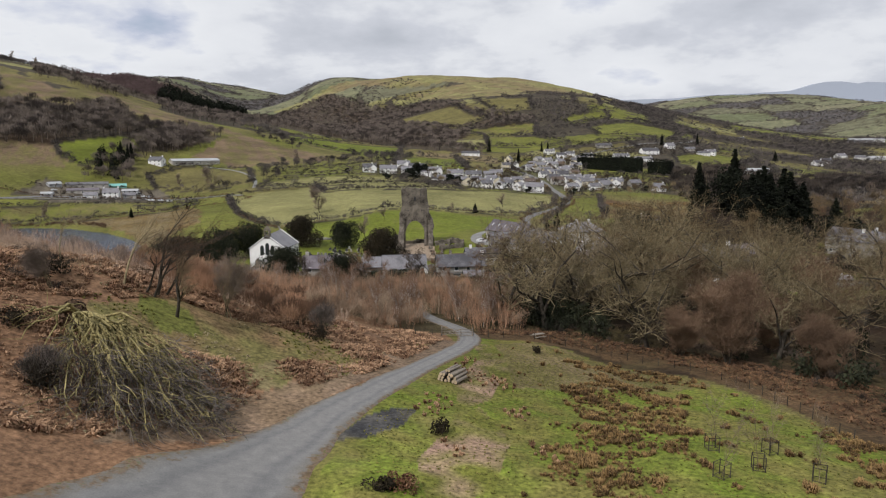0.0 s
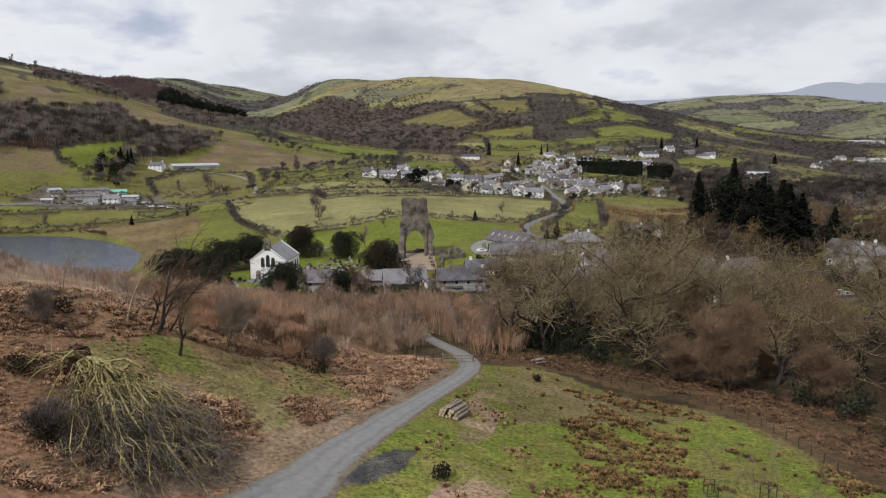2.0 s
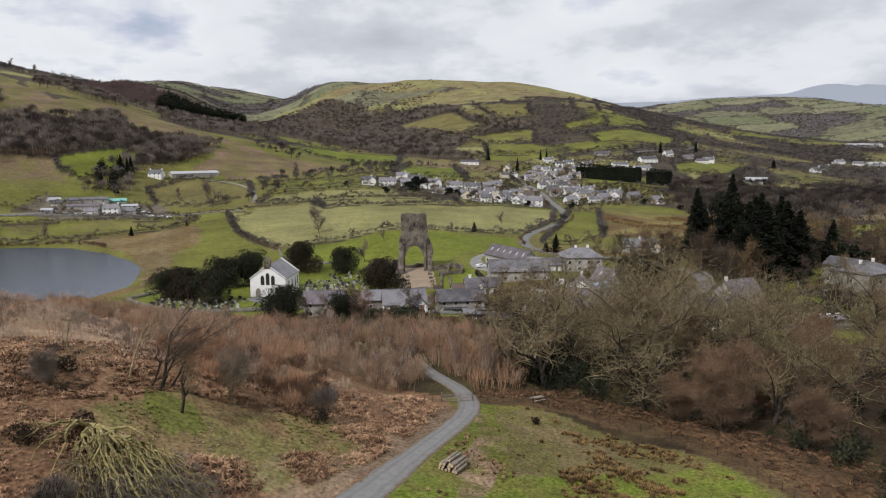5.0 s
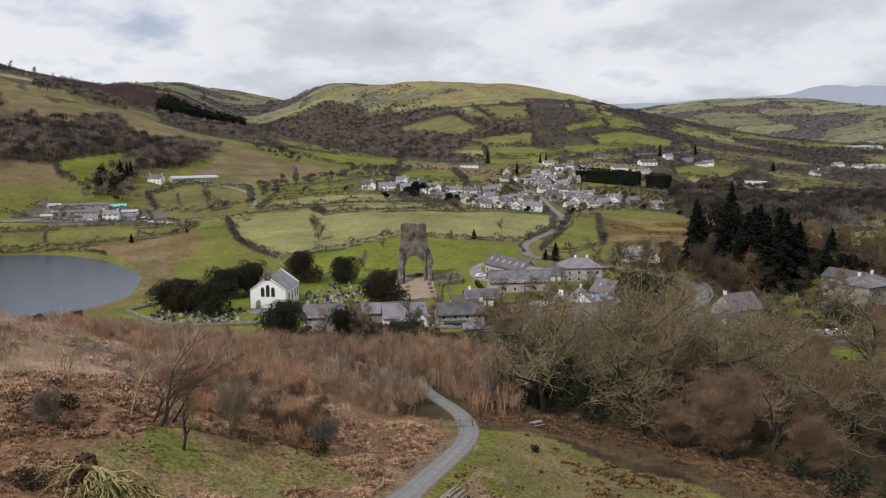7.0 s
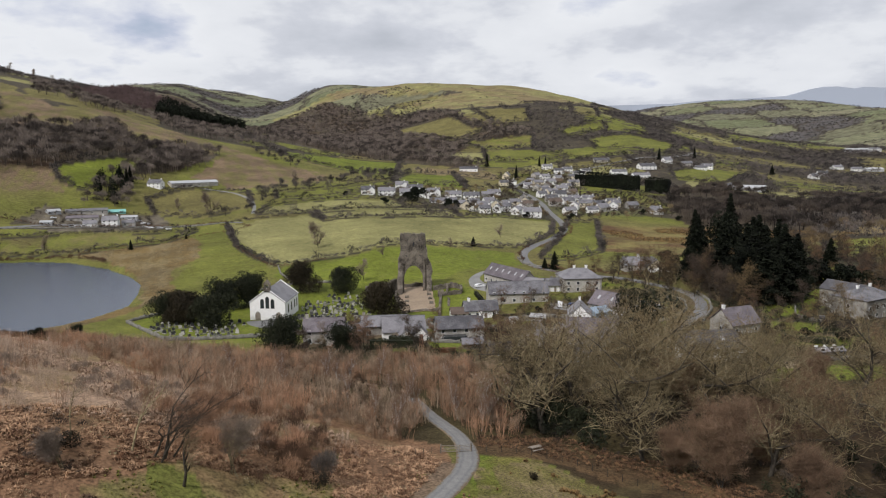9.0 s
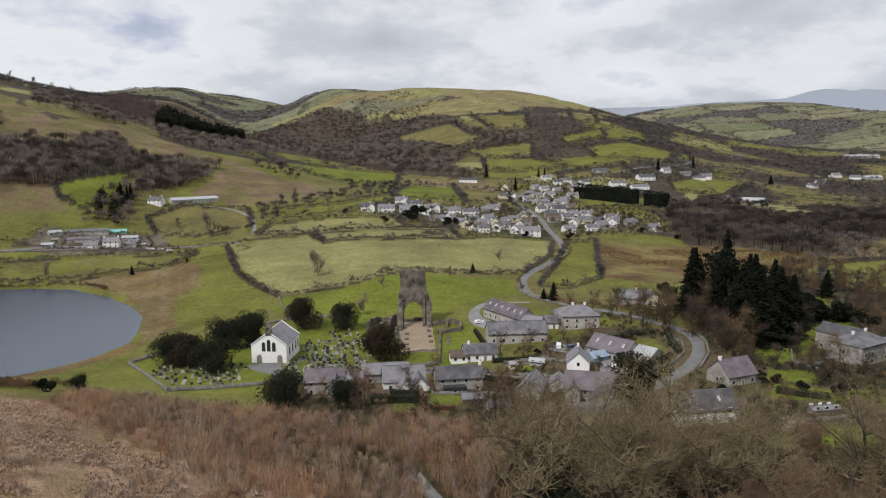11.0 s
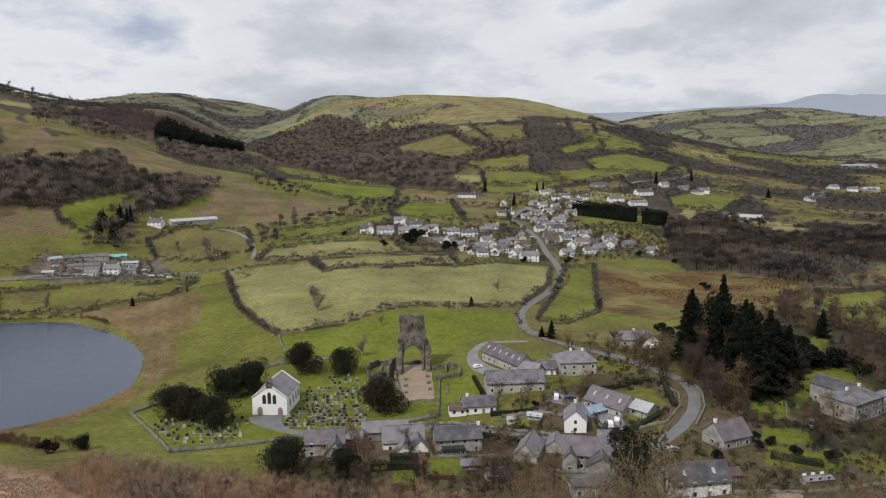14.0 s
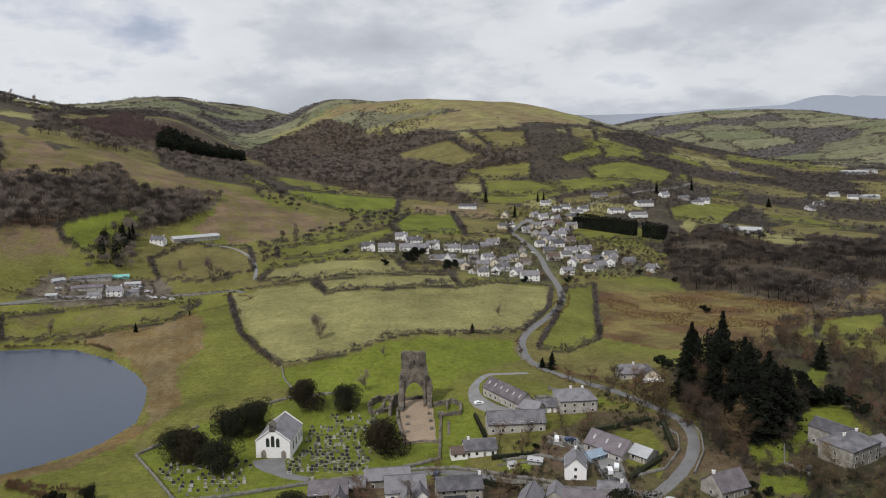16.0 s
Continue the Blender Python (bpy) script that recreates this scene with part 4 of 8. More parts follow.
def scattered(poly, gap, seed, jitter=0.45, keep=None):
    """Points spread unevenly over a stretch of the plan."""
    rng = np.random.default_rng(seed)
    p = np.array(poly, float)
    gx, gy = np.meshgrid(np.arange(p[:, 0].min(), p[:, 0].max(), gap), np.arange(p[:, 1].min(), p[:, 1].max(), gap))
    x, y = gx.ravel() + rng.uniform(-jitter, jitter, gx.size) * gap, gy.ravel() + rng.uniform(-jitter, jitter, gx.size) * gap
    ok = inside(x, y, poly)
    if keep is not None:
        ok &= keep(x, y)
    return np.stack([x[ok], y[ok]], 1)


def tri_quads(v, f):
    return v, (f if f.shape[1] == 3 else np.concatenate([f[:, :3], f[:, [0, 2, 3]]], 0))


def joined(*parts):
    V, F, b = [], [], 0
    for v, f in parts:
        v, f = tri_quads(np.asarray(v, float), np.asarray(f))
        V.append(v), F.append(f + b)
        b += len(v)
    return np.concatenate(V), np.concatenate(F)


def puff(seed, n=40, width=0.36, sliver=0.05, low=0.15, stem=True):
    """A far winter tree of unit height: a stem and lobes of fine twigs that fan up and outward."""
    rng = np.random.default_rng(seed)
    lobes = 7
    a = np.arange(lobes) * 2.4 + rng.uniform(0, 6)
    rad = width * np.sqrt(np.arange(lobes) / lobes) * rng.uniform(0.5, 0.75, lobes)
    c = np.stack([rad * np.cos(a), rad * np.sin(a), low + (0.78 - low) * (1 - 0.55 * (rad / width) ** 2) * rng.uniform(0.7, 1.0, lobes)], 1)
    k = rng.integers(0, lobes, n)
    d = unit(rng.normal(0, 1, (n, 3)) + np.array([0, 0, 0.35]))
    p = c[k] + d * width * 0.42 * rng.uniform(0.1, 1, (n, 1)) ** 0.5
    p[:, 2] = np.maximum(p[:, 2], low * rng.uniform(0.3, 1.2, n))
    g = unit(p - np.array([0, 0, max(0.0, low - 0.05)]) + rng.normal(0, 0.16, (n, 3)) + np.array([0, 0, 0.12]))
    side = unit(np.cross(g, rng.normal(0, 1, (n, 3)))) * sliver
    L = rng.uniform(0.10, 0.24, (n, 1))
    v = np.stack([p - g * L * 0.5 - side * 0.6, p - g * L * 0.5 + side * 0.6, p + g * L * 0.5], 1).reshape(-1, 3)
    f = np.arange(n * 3).reshape(-1, 3)
    if not stem:
        return v, f
    return joined((v, f), limb_mesh([(np.zeros(3), np.array([0, 0, 0.55]), 0.045, 0.02, 0)], 3))


def stems(seed, n=20, width=0.40, sliver=0.0065, twigs=7):
    """A thicket of thin upright stems with side twigs, of unit height."""
    rng = np.random.default_rng(seed)
    p = np.zeros((n, 3))
    p[:, :2] = rng.normal(0, width * 0.45, (n, 2))
    d = unit(np.stack([p[:, 0] * 0.6 + rng.normal(0, 0.12, n), p[:, 1] * 0.6 + rng.normal(0, 0.12, n), np.ones(n)], 1))
    L = rng.uniform(0.55, 1.05, (n, 1))
    P, D, LL, W = [p], [d], [L], [np.full((n, 1), sliver * 1.3)]
    for _ in range(twigs):
        s = rng.uniform(0.3, 0.95, (n, 1))
        P.append(p + d * L * s)
        D.append(unit(d * 0.7 + rng.normal(0, 0.45, (n, 3)) + np.array([0, 0, 0.2])))
        LL.append(rng.uniform(0.12, 0.34, (n, 1)))
        W.append(np.full((n, 1), sliver))
    p, d, L, W = (np.concatenate(q) for q in (P, D, LL, W))
    side = unit(np.cross(d, rng.normal(0, 1, p.shape))) * W
    v = np.stack([p - side, p + side, p + d * L], 1).reshape(-1, 3)
    return v, np.arange(len(v)).reshape(-1, 3)


def tuft(seed, n=26, width=0.5, sliver=0.05, arch=0.7):
    """A tussock of unit height: blades that rise and bend over."""
    rng = np.random.default_rng(seed)
    a = rng.uniform(0, 2 * math.pi, n)
    o = np.stack([np.cos(a), np.sin(a), 0 * a], 1)
    p = o * rng.uniform(0, 0.3, (n, 1)) * width
    m = p + o * rng.uniform(0.1, 0.4, (n, 1)) * width + np.array([0, 0, 1]) * rng.uniform(0.45, 0.95, (n, 1))
    e = m + o * rng.uniform(0.1, 0.6, (n, 1)) * width * arch + np.array([0, 0, 1]) * rng.uniform(-0.35, 0.1, (n, 1))
    side = np.stack([-np.sin(a), np.cos(a), 0 * a], 1) * sliver
    v = np.stack([p - side, p + side, m + side, m - side, e], 1).reshape(-1, 3)
    b = np.arange(n)[:, None] * 5
    return v, np.concatenate([b + np.array([[0, 1, 2]]), b + np.array([[0, 2, 3]]), b + np.array([[3, 2, 4]])], 0)


PUFFS = [puff(k, 80, 0.40, 0.034, 0.10) for k in range(8)]
FINE_PUFFS = [puff(30 + k, 210, 0.42, 0.0165, 0.12) for k in range(8)]
SMALL_PUFFS = [puff(10 + k, 34, 0.45, 0.055, 0.04, False) for k in range(6)]
HEDGE_PUFFS = [puff(15 + k, 46, 0.62, 0.055, 0.0, False) for k in range(6)]
BUSHES = [puff(20 + k, 130, 0.56, 0.026, 0.0, False) for k in range(5)]
DENSE_BUSHES = [puff(25 + k, 420, 0.50, 0.011, 0.02, False) for k in range(4)]
THICKETS = [stems(40 + k) for k in range(5)]
TUFTS = [tuft(60 + k) for k in range(5)]
MATS = [tuft(65 + k, 18, 0.9, 0.06, 1.3) for k in range(5)]
RUSHES = [tuft(70 + k, 60, 0.5, 0.02, 0.5) for k in range(4)]
FAR_RUSHES = [tuft(74 + k, 16, 0.5, 0.045, 0.5) for k in range(4)]
FIRS = []
for k in range(3):
    FIRS.append(leafy_cloud(np.random.default_rng(80 + k), 70, cone(np.random.default_rng(90 + k), 0.2, 1.0), 0.09))


def clear(x, y):
    """Whether a place is free of roads, water and fields."""
    ok = ~inside(x, y, LAKE)
    for colour, corners, hedge, grade in FIELDS[NEAR:]:
        if colour not in (FERN, SCRUB, HEATH, YARD):
            ok &= ~inside(x, y, corners)
    q, _ = nearness(x, y, VILLAGE_ROAD)
    return ok & (q > 6)


# hedges round the fields, thick and thin, with gaps
def hedges():
    rng = np.random.default_rng(5)
    P, S = [], []
    for colour, corners, hedge, grade in FIELDS[NEAR:]:
        if not hedge:
            continue
        line = np.array(corners + corners[:1], float)
        for a, b in zip(line[:-1], line[1:]):
            length = np.linalg.norm(b - a)
            d = np.hypot(*((a + b) / 2))
            gap = 0.62 + d * 0.0013
            n = max(2, int(length / gap))
            p = a + (b - a) * (np.arange(n) + rng.uniform(-0.4, 0.4, n))[:, None] / n + rng.normal(0, 0.25 + d * 0.0012, (n, 2))
            s = (1.5 + d * 0.0032) * rng.uniform(0.7, 1.35, n) * (1 + 0.9 * (rng.uniform(0, 1, n) > 0.95 - min(d, 900) * 0.0001))
            P.append(p), S.append(s)
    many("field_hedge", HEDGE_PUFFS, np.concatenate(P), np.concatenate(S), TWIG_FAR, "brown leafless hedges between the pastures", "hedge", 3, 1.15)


hedges()

def wood(name, poly, gap, tall, pieces, mat, label, seed, wide=1.0, keep=clear):
    xy = scattered(poly, gap, seed, 0.5, keep)
    if len(xy):
        many(name, pieces, xy, tall * np.random.default_rng(seed).uniform(0.65, 1.25, len(xy)), mat, label, "wood", seed, wide, z=height(xy[:, 0], xy[:, 1]) - 0.1 - np.clip(np.hypot(xy[:, 0], xy[:, 1]) - 1500, 0, 4000) * 0.0015)


wood("hillside_wood", [(-600, 900), (-426, 772), (-410, 870), (-345, 800), (-300, 830), (-268, 860), (-270, 790), (-285, 715), (-321, 670), (-355, 625), (-400, 590), (-520, 640)], 8.0, 15, FINE_PUFFS, TWIG_HILL, "grey-brown leafless wood on the steep hillside", 11, 1.2)
wood("larch_wood", [(-640, 1230), (-760, 1420), (-700, 1560), (-575, 1470), (-500, 1390), (-530, 1225), (-560, 1170)], 9.5, 15, PUFFS, TWIG_PURPLE, "purplish leafless larch plantation", 12)
wood("conifer_plantation", [(-497, 1232), (-440, 1250), (-362, 1278), (-372, 1320), (-466, 1375), (-545, 1430), (-550, 1370)], 7.5, 19, FIRS, NEEDLE, "dark green conifer plantation on the slope", 13, 1.25, None)
wood("hillside_wood", [(-770, 1330), (-709, 1400), (-549, 1110), (-455, 1160), (-356, 1170), (-246, 1100), (-258, 985), (-340, 955), (-426, 1025), (-498, 960), (-570, 985)], 9.5, 13, PUFFS, TWIG_HILL, "leafless trees along the upper slope", 14, 1.25, lambda x, y: clear(x, y) & (wave(x, y, 33, 2.0) > -0.2))
wood("valley_wood", [(-470, 1640), (-600, 2300), (-560, 2600), (-400, 2560), (-300, 2380), (-250, 2270), (-95, 2065), (32, 1758), (92, 1565), (190, 1480), (190, 1400), (70, 1395), (20, 1215), (70, 1020), (-70, 1087), (-150, 1140), (-270, 1150)], 10.5, 14, PUFFS, TWIG_HILL, "grey-brown leafless wood filling the valley", 15, 1.25, lambda x, y: clear(x, y) & (wave(x, y, 60, 4.0) > -0.5))
wood("plain_wood", [(206, 400), (200, 600), (258, 776), (350, 899), (397, 800), (600, 800), (640, 690), (520, 580), (377, 572), (275, 490), (235, 430)], 8.5, 12, FINE_PUFFS, TWIG_DARK, "brown leafless wood on the valley floor", 16, 1.3, lambda x, y: clear(x, y) & (wave(x, y, 45, 1.0) > -0.14))


def hedgerows(x, y):
    """On the edges of the far fields, and all over the wooded ones."""
    tag, edge = patchwork(x, y)
    return clear(x, y) & ((edge < 2.0 + np.hypot(x, y) * 0.0018) | np.where(np.hypot(x, y) > 2300, tag > 0.875, (np.array(PATCHES)[(tag * 7.99).astype(int)] == np.array(SCRUB)).all(-1)))


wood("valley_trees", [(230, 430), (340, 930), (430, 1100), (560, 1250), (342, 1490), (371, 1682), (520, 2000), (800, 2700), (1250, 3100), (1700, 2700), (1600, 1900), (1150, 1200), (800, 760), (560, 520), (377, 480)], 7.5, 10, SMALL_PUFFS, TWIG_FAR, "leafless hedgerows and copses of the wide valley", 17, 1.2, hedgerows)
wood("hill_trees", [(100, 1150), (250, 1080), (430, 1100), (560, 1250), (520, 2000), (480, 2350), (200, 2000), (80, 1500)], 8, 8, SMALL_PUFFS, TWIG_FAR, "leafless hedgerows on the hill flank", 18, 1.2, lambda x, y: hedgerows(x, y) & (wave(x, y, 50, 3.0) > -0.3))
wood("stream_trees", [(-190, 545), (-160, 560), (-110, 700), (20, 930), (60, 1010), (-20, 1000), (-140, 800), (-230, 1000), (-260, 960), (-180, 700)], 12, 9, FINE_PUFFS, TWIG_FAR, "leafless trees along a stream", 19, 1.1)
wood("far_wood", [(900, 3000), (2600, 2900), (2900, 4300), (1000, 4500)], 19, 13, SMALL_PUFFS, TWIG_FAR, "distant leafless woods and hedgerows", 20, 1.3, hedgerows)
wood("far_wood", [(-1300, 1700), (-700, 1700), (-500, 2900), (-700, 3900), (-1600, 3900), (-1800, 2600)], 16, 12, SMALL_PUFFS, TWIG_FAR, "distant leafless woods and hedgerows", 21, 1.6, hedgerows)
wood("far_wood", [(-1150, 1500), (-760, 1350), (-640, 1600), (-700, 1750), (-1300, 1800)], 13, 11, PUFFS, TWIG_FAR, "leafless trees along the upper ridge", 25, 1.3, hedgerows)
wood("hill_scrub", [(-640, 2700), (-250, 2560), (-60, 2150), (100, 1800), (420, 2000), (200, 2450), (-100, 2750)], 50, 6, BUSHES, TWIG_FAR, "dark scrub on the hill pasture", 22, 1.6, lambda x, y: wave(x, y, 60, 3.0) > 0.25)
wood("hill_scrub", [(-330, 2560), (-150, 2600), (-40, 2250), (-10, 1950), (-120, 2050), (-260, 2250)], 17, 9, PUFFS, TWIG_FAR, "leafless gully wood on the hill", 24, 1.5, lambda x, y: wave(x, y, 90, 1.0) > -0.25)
wood("farm_trees", [(-300, 562), (-262, 584), (-266, 615), (-296, 648), (-318, 645), (-304, 605)], 8, 10, FINE_PUFFS, TWIG_HILL, "leafless trees sheltering the farmhouse", 26, 1.2, None)
wood("farm_trees", [(-285, 640), (-318, 660), (-318, 720), (-330, 760), (-316, 825), (-262, 790), (-268, 740), (-288, 715)], 8, 12, FINE_PUFFS, TWIG_HILL, "leafless trees climbing the hill behind the farmhouse", 29, 1.25, None)
wood("farm_conifers", [(-290, 580), (-276, 590), (-290, 640), (-312, 668), (-318, 655), (-304, 610)], 9, 12, FIRS, NEEDLE, "dark conifers beside the farmhouse", 27, 1.0, None)
wood("hamlet_shrubs", [(-315, 540), (-235, 578), (-205, 530), (-255, 500), (-320, 500)], 6, 3.2, BUSHES, TWIG_DARK, "garden shrubs and brambles of the hamlet", 28, 1.1, lambda x, y: wave(x, y, 9, 2.0) > 0.0)

# ---- buildings ----
def box(bm, x0, x1, y0, y1, z0, z1):
    v = [bm.verts.new((x, y, z)) for z in (z0, z1) for y in (y0, y1) for x in (x0, x1)]
    for f in ((0, 2, 3, 1), (4, 5, 7, 6), (0, 1, 5, 4), (1, 3, 7, 5), (3, 2, 6, 7), (2, 0, 4, 6)):
        bm.faces.new([v[k] for k in f])


def prism(bm, outline, y0, y1):
    """A solid from an outline of (x, z) points between two depths."""
    a = [bm.verts.new((x, y0, z)) for x, z in outline]
    b = [bm.verts.new((x, y1, z)) for x, z in outline]
    n = len(outline)
    bm.faces.new(a)
    bm.faces.new(b[::-1])
    for k in range(n):
        bm.faces.new((a[k], b[k], b[(k + 1) % n], a[(k + 1) % n]))
    bmesh.ops.recalc_face_normals(bm, faces=bm.faces)


def made(fill):
    bm = bmesh.new()
    fill(bm)
    bmesh.ops.recalc_face_normals(bm, faces=bm.faces)
    return bm


def window(parent, x, y, z, w, h, face=-1, side=False, frame=None, arched=False):
    """A framed pane in a wall that faces along y (or along x: side); face: which way it looks."""
    def fill(bm, e, d0, d1):
        if arched:
            out = [(x - w / 2 - e, z - e), (x + w / 2 + e, z - e)] + [(x + (w / 2 + e) * math.cos(a), z + h - w / 2 + (w * 0.75 + e) * math.sin(a)) for a in np.linspace(0, math.pi, 7)]
            prism(bm, out, y + face * d0, y + face * d1)
        elif side:
            box(bm, min(x + face * d0, x + face * d1), max(x + face * d0, x + face * d1), y - w / 2 - e, y + w / 2 + e, z - e, z + h + e)
        else:
            box(bm, x - w / 2 - e, x + w / 2 + e, min(y + face * d0, y + face * d1), max(y + face * d0, y + face * d1), z - e, z + h + e)
    ob = part("window", made(lambda bm: fill(bm, 0.09, -0.05, 0.05)), frame or FRAME_WHITE, parent)
    part("pane", made(lambda bm: fill(bm, 0.0, -0.04, 0.065)), PANE, ob)
    return ob


def pitched(parent, w, d, eave, ridge, roof, over=0.35, thick=0.16, hip=0.0, y=0.0, x=0.0):
    """Two roof slopes with the ridge along x, with hips where asked."""
    def fill(bm):
        hw, hd = w / 2 + over, d / 2 + over
        drop = (ridge - eave) / (d / 2) * over
        lo, hi = eave - drop, ridge
        def sheet(z):
            return [bm.verts.new(p) for p in ((x - hw, y - hd, lo + z), (x + hw, y - hd, lo + z), (x + hw, y + hd, lo + z), (x - hw, y + hd, lo + z), (x - hw + hip, y, hi + z), (x + hw - hip, y, hi + z))]
        t, b = sheet(thick), sheet(0.0)
        for s, flip in ((t, False), (b, True)):
            faces = [(0, 1, 5, 4), (2, 3, 4, 5)] + ([(1, 2, 5), (3, 0, 4)] if hip else [])
            for f in faces:
                bm.faces.new([s[k] for k in (f[::-1] if flip else f)])
        if hip:
            for k in range(4):
                bm.faces.new((t[k], t[(k + 1) % 4], b[(k + 1) % 4], b[k]))
        else:
            for p, q in ((0, 1), (2, 3), (0, 4), (4, 3), (1, 5), (5, 2)):
                bm.faces.new((t[p], t[q], b[q], b[p]))
    ob = part("roof", made(fill), roof, parent)
    if not hip:
        part("ridge_cap", made(lambda bm: prism(bm, [(-0.16, ridge + thick - 0.06), (0, ridge + thick + 0.08), (0.16, ridge + thick - 0.06)], -w / 2 - over, w / 2 + over)), roof, ob).matrix_basis = Matrix.Translation((x, y, 0)) @ Matrix.Rotation(math.pi / 2, 4, "Z")
    return ob


def chimney(parent, x, y, z0, z1, mat, w=0.9, d=0.6):
    ob = part("chimney", made(lambda bm: (box(bm, x - w / 2, x + w / 2, y - d / 2, y + d / 2, z0, z1), box(bm, x - w / 2 - 0.08, x + w / 2 + 0.08, y - d / 2 - 0.08, y + d / 2 + 0.08, z1 - 0.22, z1 - 0.06))), mat, parent)
    for s in (-0.22, 0.22):
        part("chimney_pot", fast_mesh("pot", *limb_mesh([(np.array([x + s, y, z1 - 0.05]), np.array([x + s, y, z1 + 0.45]), 0.28, 0.22, 0)], 6)), ROOF_BROWN, ob)
    return ob


FOOTPRINTS = []


def house(label, x, y, turn, w, d, eave, ridge, wall=None, roof=None, chimneys=(-0.46, 0.46), cols=3, hip=0.0, porch=False, name="house", side=True, skylights=0, stack=None, category="house", group="", base=None, door=True):
    """A house with its ridge along its own x; turn: degrees; eave and ridge: heights over the floor."""
    wall, roof = wall or WHITE, roof or SLATE
    z = (min(ground_z(x + a * math.cos(radians(turn)) - b * math.sin(radians(turn)), y + a * math.sin(radians(turn)) + b * math.cos(radians(turn))) for a in (-w / 2, w / 2) for b in (-d / 2, d / 2)) + ground_z(x, y)) / 2 if base is None else base
    FOOTPRINTS.append((x, y, max(w, d) * 0.62 + 1.0))
    ob = thing(name, pose(x, y, z, 0, 0, turn), label, category, group)
    hw, hd = w / 2, d / 2
    def walls(bm):
        if hip:
            box(bm, -hw, hw, -hd, hd, -2.0, eave)
        else:
            out = [(-hd, -2.0), (hd, -2.0), (hd, eave), (0, ridge - 0.02), (-hd, eave)]
            prism(bm, out, -hw, hw)
            bmesh.ops.rotate(bm, verts=bm.verts, matrix=Matrix.Rotation(math.pi / 2, 3, "Z"))
    part("wall_shell", made(walls), wall, ob)
    pitched(ob, w, d, eave, ridge, roof, hip=hip)
    storeys = 2 if eave > 4.0 else 1
    for face in (-1, 1):
        for s in range(storeys):
            for c in range(cols):
                u = (c + 0.5) / cols * w - hw
                if door and face == -1 and s == 0 and c == cols // 2:
                    dr = part("door", made(lambda bm: box(bm, u - 0.5, u + 0.5, -hd - 0.06, -hd + 0.05, 0.0, 2.05)), WOOD_OLD, ob)
                    part("door_frame", made(lambda bm: (box(bm, u - 0.62, u - 0.5, -hd - 0.05, -hd + 0.05, 0, 2.15), box(bm, u + 0.5, u + 0.62, -hd - 0.05, -hd + 0.05, 0, 2.15), box(bm, u - 0.5, u + 0.5, -hd - 0.05, -hd + 0.05, 2.06, 2.15))), FRAME_WHITE, dr)
                    continue
                window(ob, u, face * hd, 0.9 + s * 2.6, 1.0, 1.2, face)
    if side:
        for face in (-1, 1):
            for s in range(storeys):
                window(ob, face * hw, 0.0, 0.9 + s * 2.6, 0.9, 1.15, face, side=True)
    if math.hypot(x, y) < 340:
        for face in (-1, 1):
            part("gutter", made(lambda bm: box(bm, -hw - 0.2, hw + 0.2, face * (hd + 0.42) - 0.07, face * (hd + 0.42) + 0.07, eave - 0.34, eave - 0.22)), RUBBER, ob)
            part("downpipe", made(lambda bm: box(bm, hw - 0.35, hw - 0.25, face * (hd + 0.06) - 0.05, face * (hd + 0.06) + 0.05, 0.0, eave - 0.1)), RUBBER, ob)
    for c in chimneys:
        chimney(ob, c * w, 0.0, ridge - 0.6, ridge + 1.2, stack or wall)
    slope = (ridge - eave) / hd
    for k in range(skylights):
        u = (k + 0.5) / skylights * w - hw
        sl = part("skylight", made(lambda bm: prism(bm, [(-hd * 0.62, eave + slope * hd * 0.38 + 0.22), (-hd * 0.35, eave + slope * hd * 0.65 + 0.22), (-hd * 0.35, eave + slope * hd * 0.65 + 0.05), (-hd * 0.62, eave + slope * hd * 0.38 + 0.05)], u - 0.4, u + 0.4)), METAL_ROOF, ob, "pale skylight")
        sl.matrix_basis = Matrix.Rotation(math.pi / 2, 4, "Z")
    if porch:
        part("porch", made(lambda bm: prism(bm, [(-1.1, -1), (1.1, -1), (1.1, 2.1), (0, 3.0), (-1.1, 2.1)], -hd - 1.6, -hd)), wall, ob)
        part("porch_roof", made(lambda bm: prism(bm, [(-1.4, 1.95), (0, 3.1), (1.4, 1.95), (1.4, 2.1), (0, 3.28), (-1.4, 2.1)], -hd - 1.8, -hd)), roof, ob)
    return ob


def wing(parent, x, y, w, d, eave, ridge, wall, roof, turn=90, cols=2, over=0.3):
    """A lower wing of the same house, as parts of it."""
    m = pose(x, y, 0, 0, 0, turn)
    hw, hd = w / 2, d / 2
    def walls(bm):
        prism(bm, [(-hd, -2.0), (hd, -2.0), (hd, eave), (0, ridge - 0.02), (-hd, eave)], -hw, hw)
        bmesh.ops.rotate(bm, verts=bm.verts, matrix=Matrix.Rotation(math.pi / 2, 3, "Z"))
    a = part("wing", made(walls), wall, parent)
    a.matrix_basis = m
    pitched(a, w, d, eave, ridge, roof, over)
    for c in range(cols):
        window(a, (c + 0.5) / cols * w - hw, -hd, 0.9, 0.95, 1.1, -1)
        window(a, (c + 0.5) / cols * w - hw, hd, 0.9, 0.95, 1.1, 1)
    window(a, -hw, 0, 0.9, 0.95, 1.1, -1, side=True)
    return a


# -- the ruined abbey --
def ragged(rng, x0, x1, z0, z1, n, amount):
    xs = np.linspace(x0, x1, n)
    return [(x, z0 + (z1 - z0) * k / (n - 1) + rng.uniform(-amount, amount)) for k, x in enumerate(xs)]


